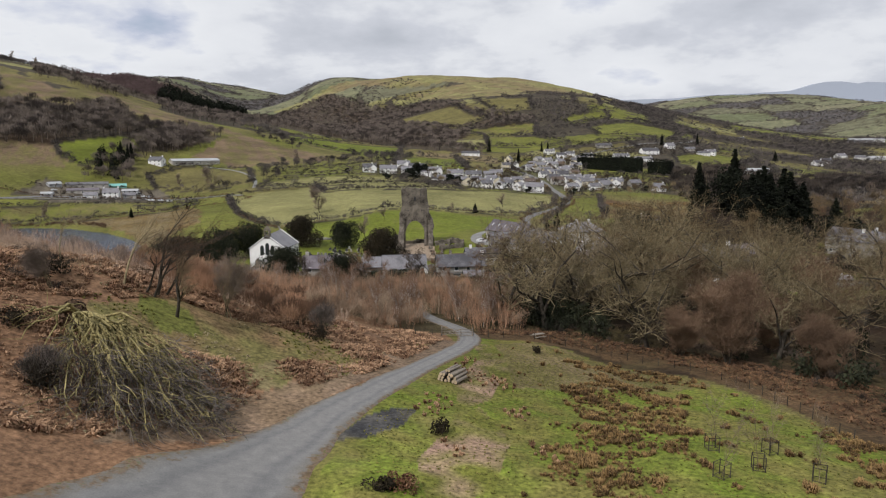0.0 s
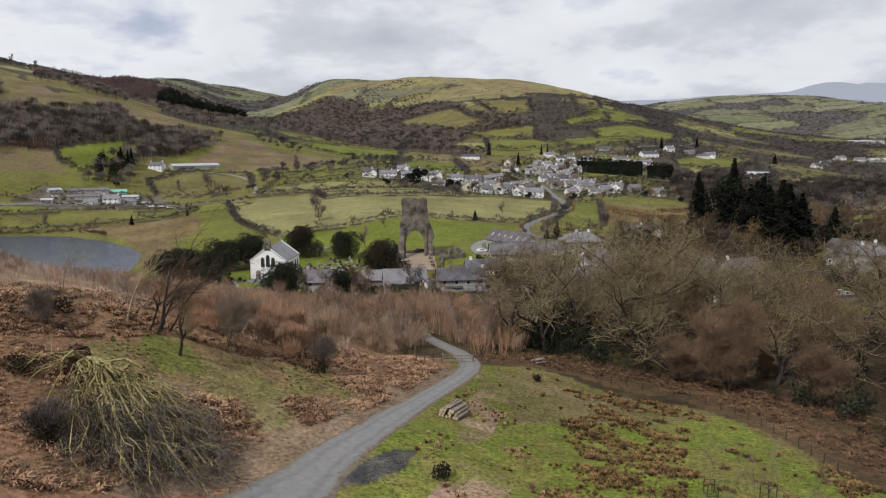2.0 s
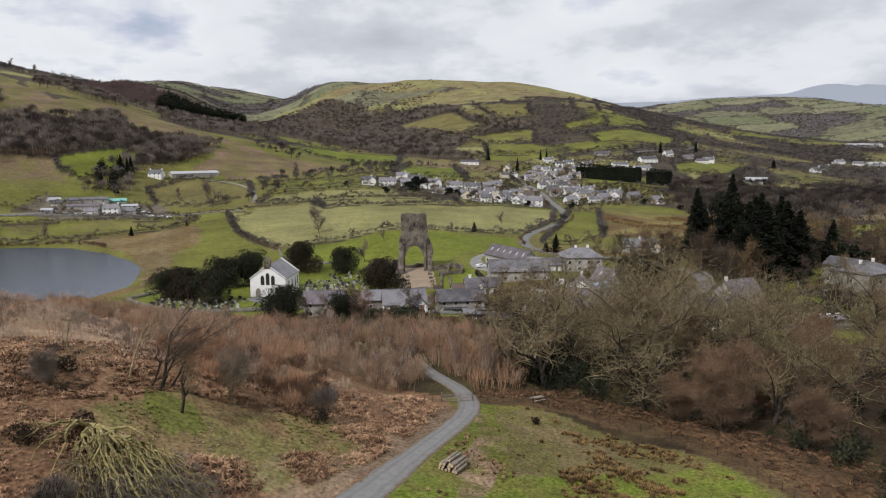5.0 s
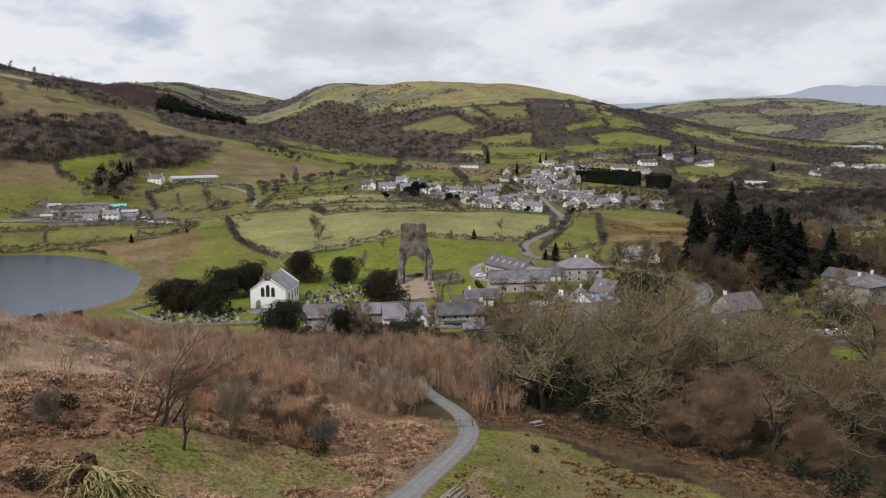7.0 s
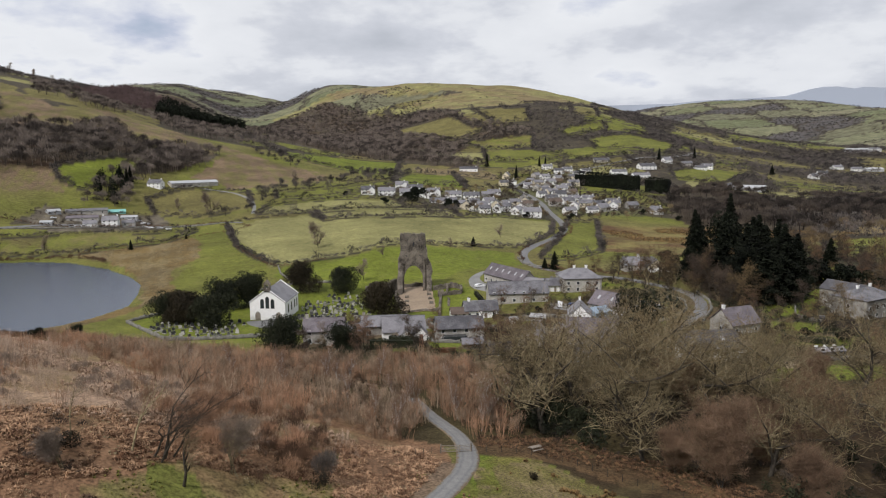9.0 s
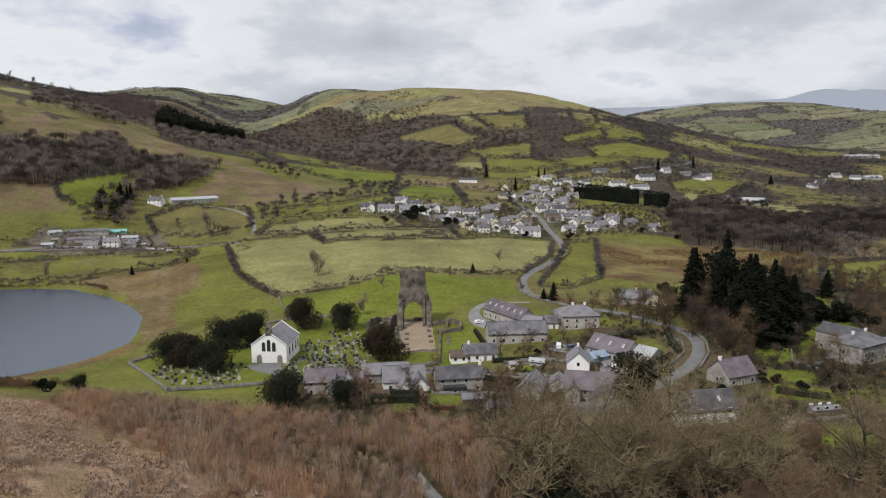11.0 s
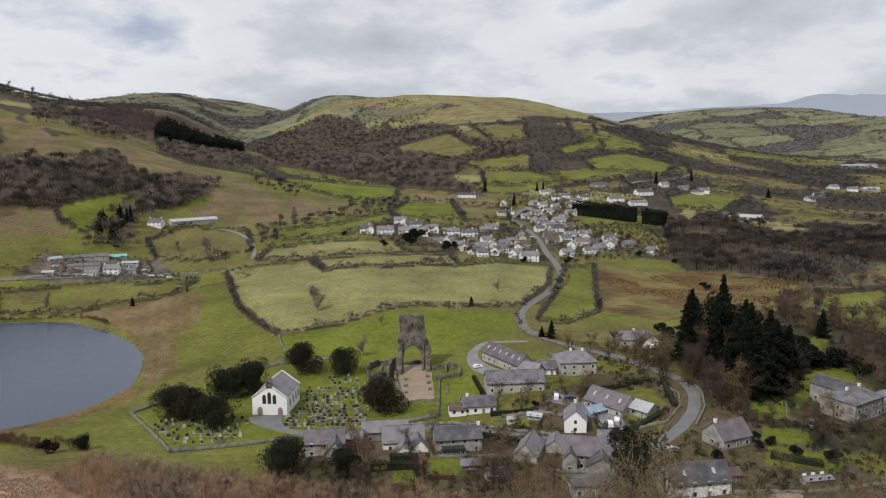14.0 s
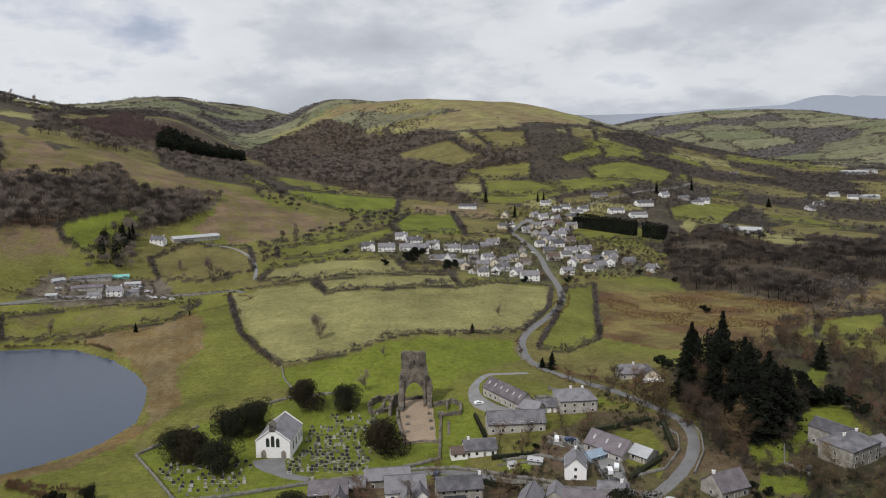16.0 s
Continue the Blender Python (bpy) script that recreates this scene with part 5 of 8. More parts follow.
def arch_outline(x0, x1, spring, apex):
    c = (x0 + x1) / 2
    left = [(x0, spring)]
    for k in range(1, 8):
        t = k / 8
        left.append((x0 + (c - x0) * (1 - math.cos(t * math.pi / 2)) ** 0.9, spring + (apex - spring) * math.sin(t * math.pi / 2)))
    return left + [(c, apex)] + [(2 * c - x, z) for x, z in left[::-1]]


def abbey():
    z = ground_z(-12, 292)
    ob = thing("abbey_ruin", pose(-12.2, 295.5, z, 0, 0, 2), "tall roofless rubble-stone abbey tower with a pointed arch", "ruin")
    rng = np.random.default_rng(4)
    # the wall over the crossing arch, broken at both sides
    opening = arch_outline(-4.0, 4.2, 6.0, 11.6)
    edge_r = [(8.0, -1), (8.3, 4), (7.6, 6.5), (8.4, 9.0), (7.8, 12.0), (6.6, 14.4), (6.2, 15.2), (6.1, 18.2), (5.5, 20.5), (5.3, 24.6)]
    top = ragged(rng, 5.2, -5.5, 25.2, 25.5, 15, 0.4)
    top = [p for k, q in enumerate(top[:-1]) for p in (q, (top[k + 1][0] + 0.03, q[1]))]
    edge_l = [(-5.7, 24.4), (-5.4, 18.0), (-6.1, 15.6), (-6.4, 13.2), (-6.3, 9.0), (-7.1, 6.0), (-7.4, -1)]
    left_foot, right_foot = [(-4.0, -1)], [(4.2, -1)]
    outline = left_foot + opening + right_foot + edge_r + top + edge_l
    wall = bmesh.new()
    prism(wall, outline, -1.1, 1.1)
    part("arch_wall", wall, STONE, ob)
    # broken ends of the side walls, running towards the nave
    for x, h in ((-5.6, 11.0), (6.9, 8.5)):
        prof = [(1.0, -1), (1.0, h + 4), (-0.6, h + 3.2), (-1.5, h + 1), (-1.9, h - 2.2), (-2.8, h - 4), (-3.0, 3.4), (-4.4, 2.2), (-4.8, -1)]
        b = bmesh.new()
        prism(b, prof, -x - 0.95, -x + 0.95)
        bmesh.ops.rotate(b, verts=b.verts, matrix=Matrix.Rotation(math.pi / 2, 3, "Z"))
        part("broken_wall", b, STONE, ob)
    # narrow slit windows and put-log holes, as dark blocks for the shade inside
    for x, zz, w, h in ((0.2, 20.0, 0.6, 1.9), (-2.4, 22.6, 0.5, 0.6), (2.6, 22.4, 0.5, 0.6), (-2.8, 15.6, 0.4, 0.5), (2.9, 15.9, 0.4, 0.5), (0.9, 14.2, 0.4, 0.5)):
        part("window_slit", made(lambda bm: box(bm, x - w / 2, x + w / 2, -1.13, -0.6, zz, zz + h)), PANE, ob, "dark block for a shaded window slit")
    # rubble standing proud of the faces, and ivy-dark hollows between
    rough = bmesh.new()
    for _ in range(420):
        x, zz = rng.uniform(-6.6, 7.2), rng.uniform(0.3, 24.6)
        if (-4.3 < x < 4.5 and zz < 11.9) or abs(x) > (5.0 if zz > 15 else 6.2):
            continue
        s, t = rng.uniform(0.18, 0.5), rng.uniform(0.12, 0.28)
        box(rough, x - s, x + s, -1.1 - rng.uniform(0.06, 0.2), 1.1 + rng.uniform(0.06, 0.2), zz - t, zz + t)
    for x in np.arange(-5.2, 5.2, 0.75):
        box(rough, x - 0.28, x + 0.3, -1.15, 1.15, 24.6, 25.5 + rng.uniform(-0.2, 0.7))
    tagged(part("rubble_facing", rough, STONE, ob), kind="stuff")
    # buttress shafts on the face
    for x in (-4.6, 4.6):
        part("shaft", made(lambda bm: prism(bm, [(x - 0.5, -1), (x + 0.5, -1), (x + 0.45, 13), (x, 14.2), (x - 0.45, 13)], -1.75, -1.0)), STONE, ob)
    return ob


abbey()


def stone_wall(label, points, tall, thick=0.6, mat=None, seed=0, name="stone_wall", jag=0.25, step=0.9):
    """A ragged wall along a line of the plan."""
    rng = np.random.default_rng(seed + 50)
    line = []
    for a, b in zip(points[:-1], points[1:]):
        n = max(1, int(math.dist(a, b) / step))
        line += [(a[0] + (b[0] - a[0]) * k / n, a[1] + (b[1] - a[1]) * k / n) for k in range(n)]
    line.append(points[-1])
    p = np.array(line)
    d = unit(np.gradient(p, axis=0))
    s = np.stack([-d[:, 1], d[:, 0]], 1) * thick / 2
    z = height(p[:, 0], p[:, 1])
    h = tall * (1 + rng.uniform(-jag, jag, len(p)))
    w = 1 + rng.uniform(-0.12, 0.12, len(p))[:, None]
    ring = np.stack([np.concatenate([p - s * w * 1.15, (z - 0.5)[:, None]], 1), np.concatenate([p - s * w * 0.85, (z + h)[:, None]], 1), np.concatenate([p + s * w * 0.85, (z + h * (1 + rng.uniform(-0.08, 0.08, len(p))))[:, None]], 1), np.concatenate([p + s * w * 1.15, (z - 0.5)[:, None]], 1)], 1)
    verts = ring.reshape(-1, 3)
    n = len(p)
    faces = [(i * 4 + k, i * 4 + (k + 1) % 4, i * 4 + 4 + (k + 1) % 4, i * 4 + 4 + k) for i in range(n - 1) for k in range(4)]
    faces += [(0, 1, 2, 3), tuple((n - 1) * 4 + k for k in (3, 2, 1, 0))]
    me = fast_mesh(name, verts, np.array(faces))
    me.materials.append(mat or DRYSTONE)
    return tagged(new(name, me), label, "wall")


def ruin_wall(label, points, tall, thick=0.8, seed=0, name="ruined_wall", jag=0.4):
    """A broken wall: upright lengths of rubble, each cut off at its own height, with loose stones on top."""
    rng = np.random.default_rng(seed + 90)
    bm = bmesh.new()
    for a, b in zip(points[:-1], points[1:]):
        a, b = np.array(a, float), np.array(b, float)
        length = np.linalg.norm(b - a)
        n = max(1, int(length / 1.1))
        turn = Matrix.Rotation(math.atan2(b[1] - a[1], b[0] - a[0]), 3, "Z")
        h = tall
        for k in range(n):
            h = np.clip(h + rng.normal(0, jag * tall * 0.45), tall * (1 - jag), tall * (1 + jag))
            c = a + (b - a) * (k + 0.5) / n
            z = ground_z(*c)
            w = thick * rng.uniform(0.85, 1.1)
            old = set(bm.verts)
            l2 = length / n / 2 + 0.03 * (k % 2)
            box(bm, -l2, l2, -w / 2, w / 2, -0.6, h)
            for _ in range(3):
                u, v, s = rng.uniform(-l2, l2), rng.uniform(-w / 2, w / 2), rng.uniform(0.12, 0.3)
                box(bm, u - s, u + s, v - s * 0.8, v + s * 0.8, h - 0.1, h + s * rng.uniform(0.4, 1.3))
            for _ in range(3):
                u, s, q = rng.uniform(-l2, l2), rng.uniform(0.15, 0.35), rng.uniform(0.1, h)
                box(bm, u - s, u + s, -w / 2 - rng.uniform(0.05, 0.16), w / 2 + rng.uniform(0.05, 0.16), q - s * 0.5, q)
            fresh = [v for v in bm.verts if v not in old]
            bmesh.ops.rotate(bm, verts=fresh, matrix=turn)
            bmesh.ops.translate(bm, verts=fresh, vec=(c[0], c[1], z))
    bmesh.ops.recalc_face_normals(bm, faces=bm.faces)
    me = bpy.data.meshes.new(name)
    bm.to_mesh(me)
    bm.free()
    me.materials.append(STONE)
    return tagged(new(name, me), label, "ruin")


RUIN = "low broken rubble wall of the abbey"
ruin_wall(RUIN, [(-31, 288), (-32.8, 296), (-28, 303), (-21, 305)], 2.2, 1.0, 1, jag=0.45)
ruin_wall(RUIN, [(-31, 288), (-26, 290), (-22.5, 293)], 2.6, 1.0, 2, jag=0.4)
ruin_wall(RUIN, [(-19.5, 292), (-19.0, 283), (-17.5, 273), (-15.5, 262)], 1.4, 0.9, 3, jag=0.5)
ruin_wall(RUIN, [(-22.5, 286), (-22, 296), (-20, 299)], 4.6, 1.1, 4, jag=0.35)
ruin_wall(RUIN, [(-3.5, 293), (5, 295), (8.5, 291), (8.2, 282), (-1.5, 281)], 1.8, 0.9, 5, jag=0.4)
ruin_wall(RUIN, [(2.5, 294), (2.5, 288)], 1.8, 0.8, 6, jag=0.4)
ruin_wall(RUIN, [(-0.3, 281), (-0.6, 262), (-0.9, 240)], 1.1, 0.85, 7, jag=0.3)
ruin_wall(RUIN, [(-15, 256), (-8, 257.5), (-1.2, 255)], 0.7, 0.8, 8, jag=0.5)
ruin_wall(RUIN, [(-17.5, 303), (-12, 304), (-6, 303)], 1.5, 0.8, 9, jag=0.3)
ruin_wall(RUIN, [(-26, 291), (-25.5, 297)], 3.0, 0.9, 12, jag=0.4)
ruin_wall("short course of fallen abbey stone on the lawn", [(3.0, 275), (2.8, 262)], 0.5, 0.7, 10, jag=0.4)
for k, (x, y) in enumerate(((-14.5, 284), (-14.2, 276), (-13.8, 268), (-5.2, 285), (-4.6, 277), (-4.0, 269))):
    ruin_wall("stump of an abbey pier in the earth floor", [(x - 0.8, y), (x + 0.8, y)], 0.8, 1.5, 20 + k, name="pier_stump", jag=0.3)


def earth_floor():
    return strip("ruin_floor", [(-8.6, 256), (-9.6, 270), (-10.8, 285), (-11.6, 303)], [13, 14, 15, 13], SAND, "packed sandy earth floor inside the abbey ruin", "floor", 0.14, 9)


earth_floor()


# -- the church --
def church():
    z = ground_z(-62, 246)
    ob = thing("church", pose(-62.2, 252, z, 0, 0, -4), "white rendered church with a slate roof and small bellcote", "church")
    w, d, eave, ridge = 13.0, 17.0, 6.6, 11.3
    out = [(-w / 2, -2), (w / 2, -2), (w / 2, eave), (0, ridge), (-w / 2, eave)]
    part("wall_shell", made(lambda bm: prism(bm, out, -d / 2, d / 2)), WHITE, ob)
    r = pitched(ob, d, w, eave, ridge, SLATE, 0.25)
    r.matrix_basis = Matrix.Rotation(math.pi / 2, 4, "Z")
    for x, h in ((-1.9, 3.1), (0.0, 4.0), (1.9, 3.1)):
        window(ob, x, -d / 2, 4.4, 1.25, h, -1, frame=GREYWALL, arched=True)
    for x in (-3.6, 4.0):
        dr = part("door", made(lambda bm: prism(bm, [(x - 0.75, 0), (x + 0.75, 0), (x + 0.75, 2.1), (x + 0.4, 2.7), (x, 2.95), (x - 0.4, 2.7), (x - 0.75, 2.1)], -d / 2 - 0.07, -d / 2 + 0.1)), WOOD_OLD, ob, "dark arched door")
        part("door_surround", made(lambda bm: prism(bm, [(x - 1.0, 0), (x - 0.76, 0), (x - 0.76, 2.1), (x - 0.41, 2.72), (x, 2.97), (x + 0.41, 2.72), (x + 0.76, 2.1), (x + 0.76, 0), (x + 1.0, 0), (x + 1.0, 2.2), (x + 0.55, 2.95), (x, 3.25), (x - 0.55, 2.95), (x - 1.0, 2.2)], -d / 2 - 0.05, -d / 2 + 0.1)), GREYWALL, dr)
    for y in (-4.5, -0.5, 3.5, 6.5):
        for s in (-1, 1):
            window(ob, s * w / 2, y, 2.2, 1.0, 3.0, s, side=True, frame=GREYWALL)
    bell = part("bellcote", made(lambda bm: (box(bm, -1.1, 1.1, -d / 2 - 0.15, -d / 2 + 1.1, ridge - 1.0, ridge + 0.4), box(bm, -1.1, -0.6, -d / 2 - 0.1, -d / 2 + 1.0, ridge + 0.4, ridge + 2.0), box(bm, 0.6, 1.1, -d / 2 - 0.1, -d / 2 + 1.0, ridge + 0.4, ridge + 2.0))), STONE, ob, "small stone bellcote")
    part("bellcote_gable", made(lambda bm: prism(bm, [(-1.35, ridge + 1.9), (1.35, ridge + 1.9), (0.12, ridge + 3.5), (-0.12, ridge + 3.5)], -d / 2 - 0.2, -d / 2 + 1.15)), STONE, bell)
    part("bell", fast_mesh("bell", *limb_mesh([(np.array([0, -d / 2 + 0.45, ridge + 0.7]), np.array([0, -d / 2 + 0.45, ridge + 1.5]), 0.75, 0.3, 0)], 8)), PANE, bell)
    for y0 in (-d / 2 - 0.02, d / 2 - 0.38):
        part("coping", made(lambda bm: prism(bm, [(-w / 2 - 0.3, eave - 0.15), (0, ridge + 0.12), (w / 2 + 0.3, eave - 0.15), (w / 2 + 0.3, eave + 0.15), (0, ridge + 0.48), (-w / 2 - 0.3, eave + 0.15)], y0, y0 + 0.4)), WHITE, ob)
    return ob


church()

# -- farm buildings and houses of the near village --
house("long stone barn under purple slate with skylights", 29.5, 293, -58, 26, 8.5, 4.0, 8.0, GREYWALL, SLATE_PURPLE, (), 7, skylights=6, name="barn", category="barn", side=False)
house("stone barn with arched openings and grey slate roof", 29.5, 264, 5, 23, 8.5, 4.2, 8.0, GREYWALL, SLATE, (), 6, name="barn", category="barn", side=False)
house("low white outhouse with a grey roof", 44.5, 283, 8, 9, 6, 2.8, 5.2, WHITE, SLATE, (), 2, name="outhouse", category="outhouse")
house("grey slate-roofed link between barn and house", 38, 279, -35, 9, 7, 3.0, 6.0, GREYWALL, SLATE, (), 2, name="outhouse", category="outhouse")
house("square pale house with a hipped slate roof", 57.5, 285, 6, 16, 12.5, 6.0, 9.2, GREYWALL, SLATE, (-0.12, 0.2), 4, hip=5.0, stack=WHITE)
h = house("low white cottage with a slate roof", 14, 244, 7, 12, 6.5, 3.0, 5.8, WHITE, SLATE, (-0.35,), 4)
wing(h, -8.0, -1.5, 6, 5, 2.2, 4.0, WHITE, ROOF_BROWN, 0, 2)
h = house("long slate-roofed stone house beside the lane", 5.3, 208.5, 8, 14.5, 7.5, 4.8, 7.6, GREYWALL, SLATE, (0.47,), 4, stack=WHITE, side=False)
part("conservatory", made(lambda bm: (box(bm, -5.5, 1.5, -6.4, -3.76, -1, 2.0), prism(bm, [(-5.7, 2.0), (1.7, 2.0), (1.5, 2.9), (-5.5, 2.9)], -6.5, -3.78))), PANE, h, "dark glazed conservatory")
for k in range(6):
    part("glazing_bar", made(lambda bm: box(bm, -5.5 + k * 1.38, -5.38 + k * 1.38, -6.46, -6.38, -1, 2.0)), FRAME_WHITE, h)
h = house("slate-roofed house with white gables", -12, 210, 8, 13, 8.0, 3.4, 7.2, WHITE, SLATE, (), 3, side=False)
wing(h, 4.6, -5.4, 6.5, 5.5, 2.6, 5.6, WHITE, SLATE, 90, 1)
wing(h, 0.2, -5.4, 5.5, 5.0, 2.4, 5.0, WHITE, SLATE, 90, 1)
h = house("grey slate house with a gabled bay", -36, 206, 4, 12, 7, 4.6, 7.8, GREYWALL, SLATE_PURPLE, (-0.42,), 3)
wing(h, 3.4, -5.0, 6.0, 5.0, 3.8, 6.8, GREYWALL, SLATE, 90, 1)
house("slate-roofed shed behind the house", -30, 214.5, 6, 9, 5, 2.6, 4.6, GREYWALL, SLATE, (), 2, name="outhouse", category="outhouse")
house("steep grey slate-roofed stone outbuilding", 27, 199.5, 70, 11, 7, 3.2, 6.8, GREYWALL, SLATE, (), 2, name="outhouse", category="outhouse", side=False)
h = house("large grey slate house with dormer windows", 43.5, 192, -12, 15, 9, 4.8, 8.6, GREYWALL, SLATE_PURPLE, (0.36,), 4)
wing(h, 3.5, -6.0, 7.5, 8.0, 3.8, 6.6, GREYWALL, SLATE, 90, 2)
wing(h, -5.2, -4.8, 4.0, 4.0, 4.4, 6.4, GREYWALL, SLATE, 90, 1)
house("white gabled house with a dark slate roof", 45.5, 222, 80, 9, 7.2, 4.6, 8.0, WHITE, SLATE, (0.3,), 2)
house("dark slate-roofed barn with skylights", 61.5, 238, -48, 16, 10, 3.0, 7.0, GREYWALL, SLATE_PURPLE, (), 4, skylights=3, name="barn", category="barn", side=False)
house("lean-to shed with a metal sheet roof", 71.5, 231, -48, 7, 8, 2.6, 4.6, GREYWALL, METAL_ROOF, (), 2, name="shed", category="shed", side=False)
house("small slate garden shed", 15.5, 180.5, 10, 6, 4, 2.2, 3.6, GREYWALL, SLATE, (), 1, name="shed", category="shed", side=False)
h = house("long white cottage with a grey slate roof", 66.8, 170.8, 9, 16.5, 8, 4.4, 8.2, WHITE, SLATE, (), 4, skylights=2)
h = house("stone cottage with a purple slate roof", 88.5, 202.5, 22, 11, 9, 3.4, 7.4, GREYWALL, SLATE_PURPLE, (-0.45,), 3, stack=WHITE)
h = house("grey mansion with a hipped slate roof", 143, 229, 30, 17, 12, 6.8, 9.4, GREYWALL, SLATE, (-0.22, 0.22), 4, hip=5.0, stack=WHITE)
wing(h, 6.0, 9.0, 14, 9, 6.4, 9.0, GREYWALL, SLATE, 90, 3)
wing(h, 12.0, -2.0, 9, 7, 4.0, 6.4, GREYWALL, SLATE, 0, 2)
h = house("bungalow with a cream gable and slate roof", 91.5, 321, 0, 12, 9, 3.2, 6.4, GREYWALL, SLATE, (0.1,), 3, stack=WHITE)
wing(h, 7.8, -3.5, 9, 9, 3.0, 6.4, CREAM, SLATE, 90, 1, 0.5)
part("conservatory", made(lambda bm: box(bm, 3.0, 12.5, -11.4, -8.1, -1, 2.3)), WHITE, h, "white glazed porch")
house("low row of pale sheds", 100.5, 173.5, 10, 8, 2.6, 1.3, 1.9, GREYWALL, SLATE, (), 3, name="shed", category="shed", side=False, door=False)

house("flat-roofed stone outbuilding below the house", 39.5, 172, 6, 11, 6, 3.6, 4.3, GREYWALL, SLATE, (), 3, name="outhouse", category="outhouse", side=False)
house("small brick-red lean-to beside the cottage", 78.5, 176, 9, 4.5, 4, 2.6, 3.8, ROOF_BROWN, ROOF_BROWN, (), 1, name="shed", category="shed", side=False)
BLUE_SHEET = material("blue_grey_sheet", (0.24, 0.31, 0.38), 0.15, 0.8, 0.5, 0.1)
house("low barrel of blue-grey sheeting over a store", 54.5, 233.5, 30, 7.5, 5, 2.0, 3.4, BLUE_SHEET, BLUE_SHEET, (), 1, name="shed", category="shed", side=False, door=False)
house("small white garden hut", 24.8, 231, 12, 2.6, 2.0, 1.9, 2.5, WHITE, METAL_ROOF, (), 1, name="hut", category="hut", side=False, door=False)
house("small timber garden hut", 8.5, 187.5, 8, 5.5, 3.6, 2.1, 3.2, WOOD_OLD, SLATE, (), 1, name="hut", category="hut", side=False)
house("glazed lean-to greenhouse in the garden", 33.5, 233, -20, 5, 2.6, 1.7, 2.5, METAL_ROOF, METAL_ROOF, (), 2, name="greenhouse", category="greenhouse", side=False, door=False)
house("low stone outhouse with a slate roof", 36.0, 205.0, 75, 7, 5, 2.6, 4.6, GREYWALL, SLATE, (), 1, name="outhouse", category="outhouse", side=False)
house("stone cottage with a white gable by the yard", 52.5, 201.5, -12, 8, 6, 3.6, 6.4, WHITE, SLATE, (0.4,), 2)
house("long slate-roofed row house beside the church lane", -18.5, 219.5, 8, 15, 6.5, 3.6, 6.2, GREYWALL, SLATE, (-0.45,), 3, side=False)
house("small grey garden store", 56, 205, -20, 6, 5, 2.6, 4.4, WHITE, SLATE, (), 1, name="shed", category="shed", side=False)

# -- across the valley --
TEAL_SHEET = material("teal_sheet", (0.18, 0.42, 0.38), 0.15, 0.8, 0.5, 0.1)
house("white farmhouse with a slate roof", -273, 663, -6, 13, 9, 5.2, 8.4, WHITE, SLATE, (-0.45, 0.45), 3)
house("long farm shed with a white sheet roof", -247, 690, 38, 46, 13, 3.6, 5.6, GREYWALL, METAL_ROOF, (), 6, name="farm_shed", category="barn", side=False, door=False)
house("white cottage beside the lane", -250, 520, 12, 11, 7.5, 4.8, 7.8, WHITE, SLATE, (-0.45, 0.45), 3)
house("low white cottage extension", -261, 511, 16, 9, 6, 2.8, 4.8, WHITE, SLATE, (), 2, name="outhouse", category="outhouse")
house("grey sheet-roofed yard shed", -275, 528, 20, 22, 9, 3.0, 4.4, GREYWALL, SLATE_PURPLE, (), 3, name="shed", category="shed", side=False, door=False)
house("small yard shed with a pale roof", -288, 502, 10, 8, 5, 2.4, 3.4, METAL_ROOF, METAL_ROOF, (), 2, name="shed", category="shed", side=False, door=False)
house("long dark-roofed farm shed of the hamlet", -284, 552, 28, 30, 11, 3.0, 4.4, GREYWALL, SLATE, (), 4, name="farm_shed", category="barn", side=False, door=False)
house("teal sheeted polytunnel of the hamlet", -268, 566, 25, 16, 6, 1.4, 3.0, TEAL_SHEET, TEAL_SHEET, (), 2, name="polytunnel", category="polytunnel", side=False, door=False)
house("small tin-roofed hut of the hamlet", -300, 533, 50, 9, 6, 2.4, 3.8, METAL_ROOF, METAL_ROOF, (), 1, name="hut", category="hut", side=False)
house("small slate-roofed outhouse of the hamlet", -240, 528, 15, 9, 6, 2.6, 4.2, GREYWALL, SLATE, (), 2, name="outhouse", category="outhouse", side=False)
house("pale greenhouse behind the cottage", -250, 552, 12, 12, 5, 2.0, 3.2, METAL_ROOF, METAL_ROOF, (), 3, name="greenhouse", category="greenhouse", side=False, door=False)

ESTATE = ((-70, 660, 8), (-52, 659, 12), (-41, 722, 10), (-27, 708, 10), (-8, 697, 12), (12, 690, 12), (2, 642, 8), (-32, 668, 10), (-18, 672, 12), (30, 690, 6))
for k, (x, y, t) in enumerate(ESTATE):
    h = house("white semi-detached house with a grey roof", x, y, t - 4 * (k % 3), 13 + 3 * (k % 2) + (12 if k == 6 else 0), 8.5, 4.8 if k != 6 else 3.0, 8.0 if k != 6 else 6.0, WHITE, SLATE, (0.2,), 4, group="estate houses")
    if k % 2 == 0:
        wing(h, 3.5, -5.0, 4.5, 6.0, 4.6, 7.4, WHITE, SLATE, 90, 1)
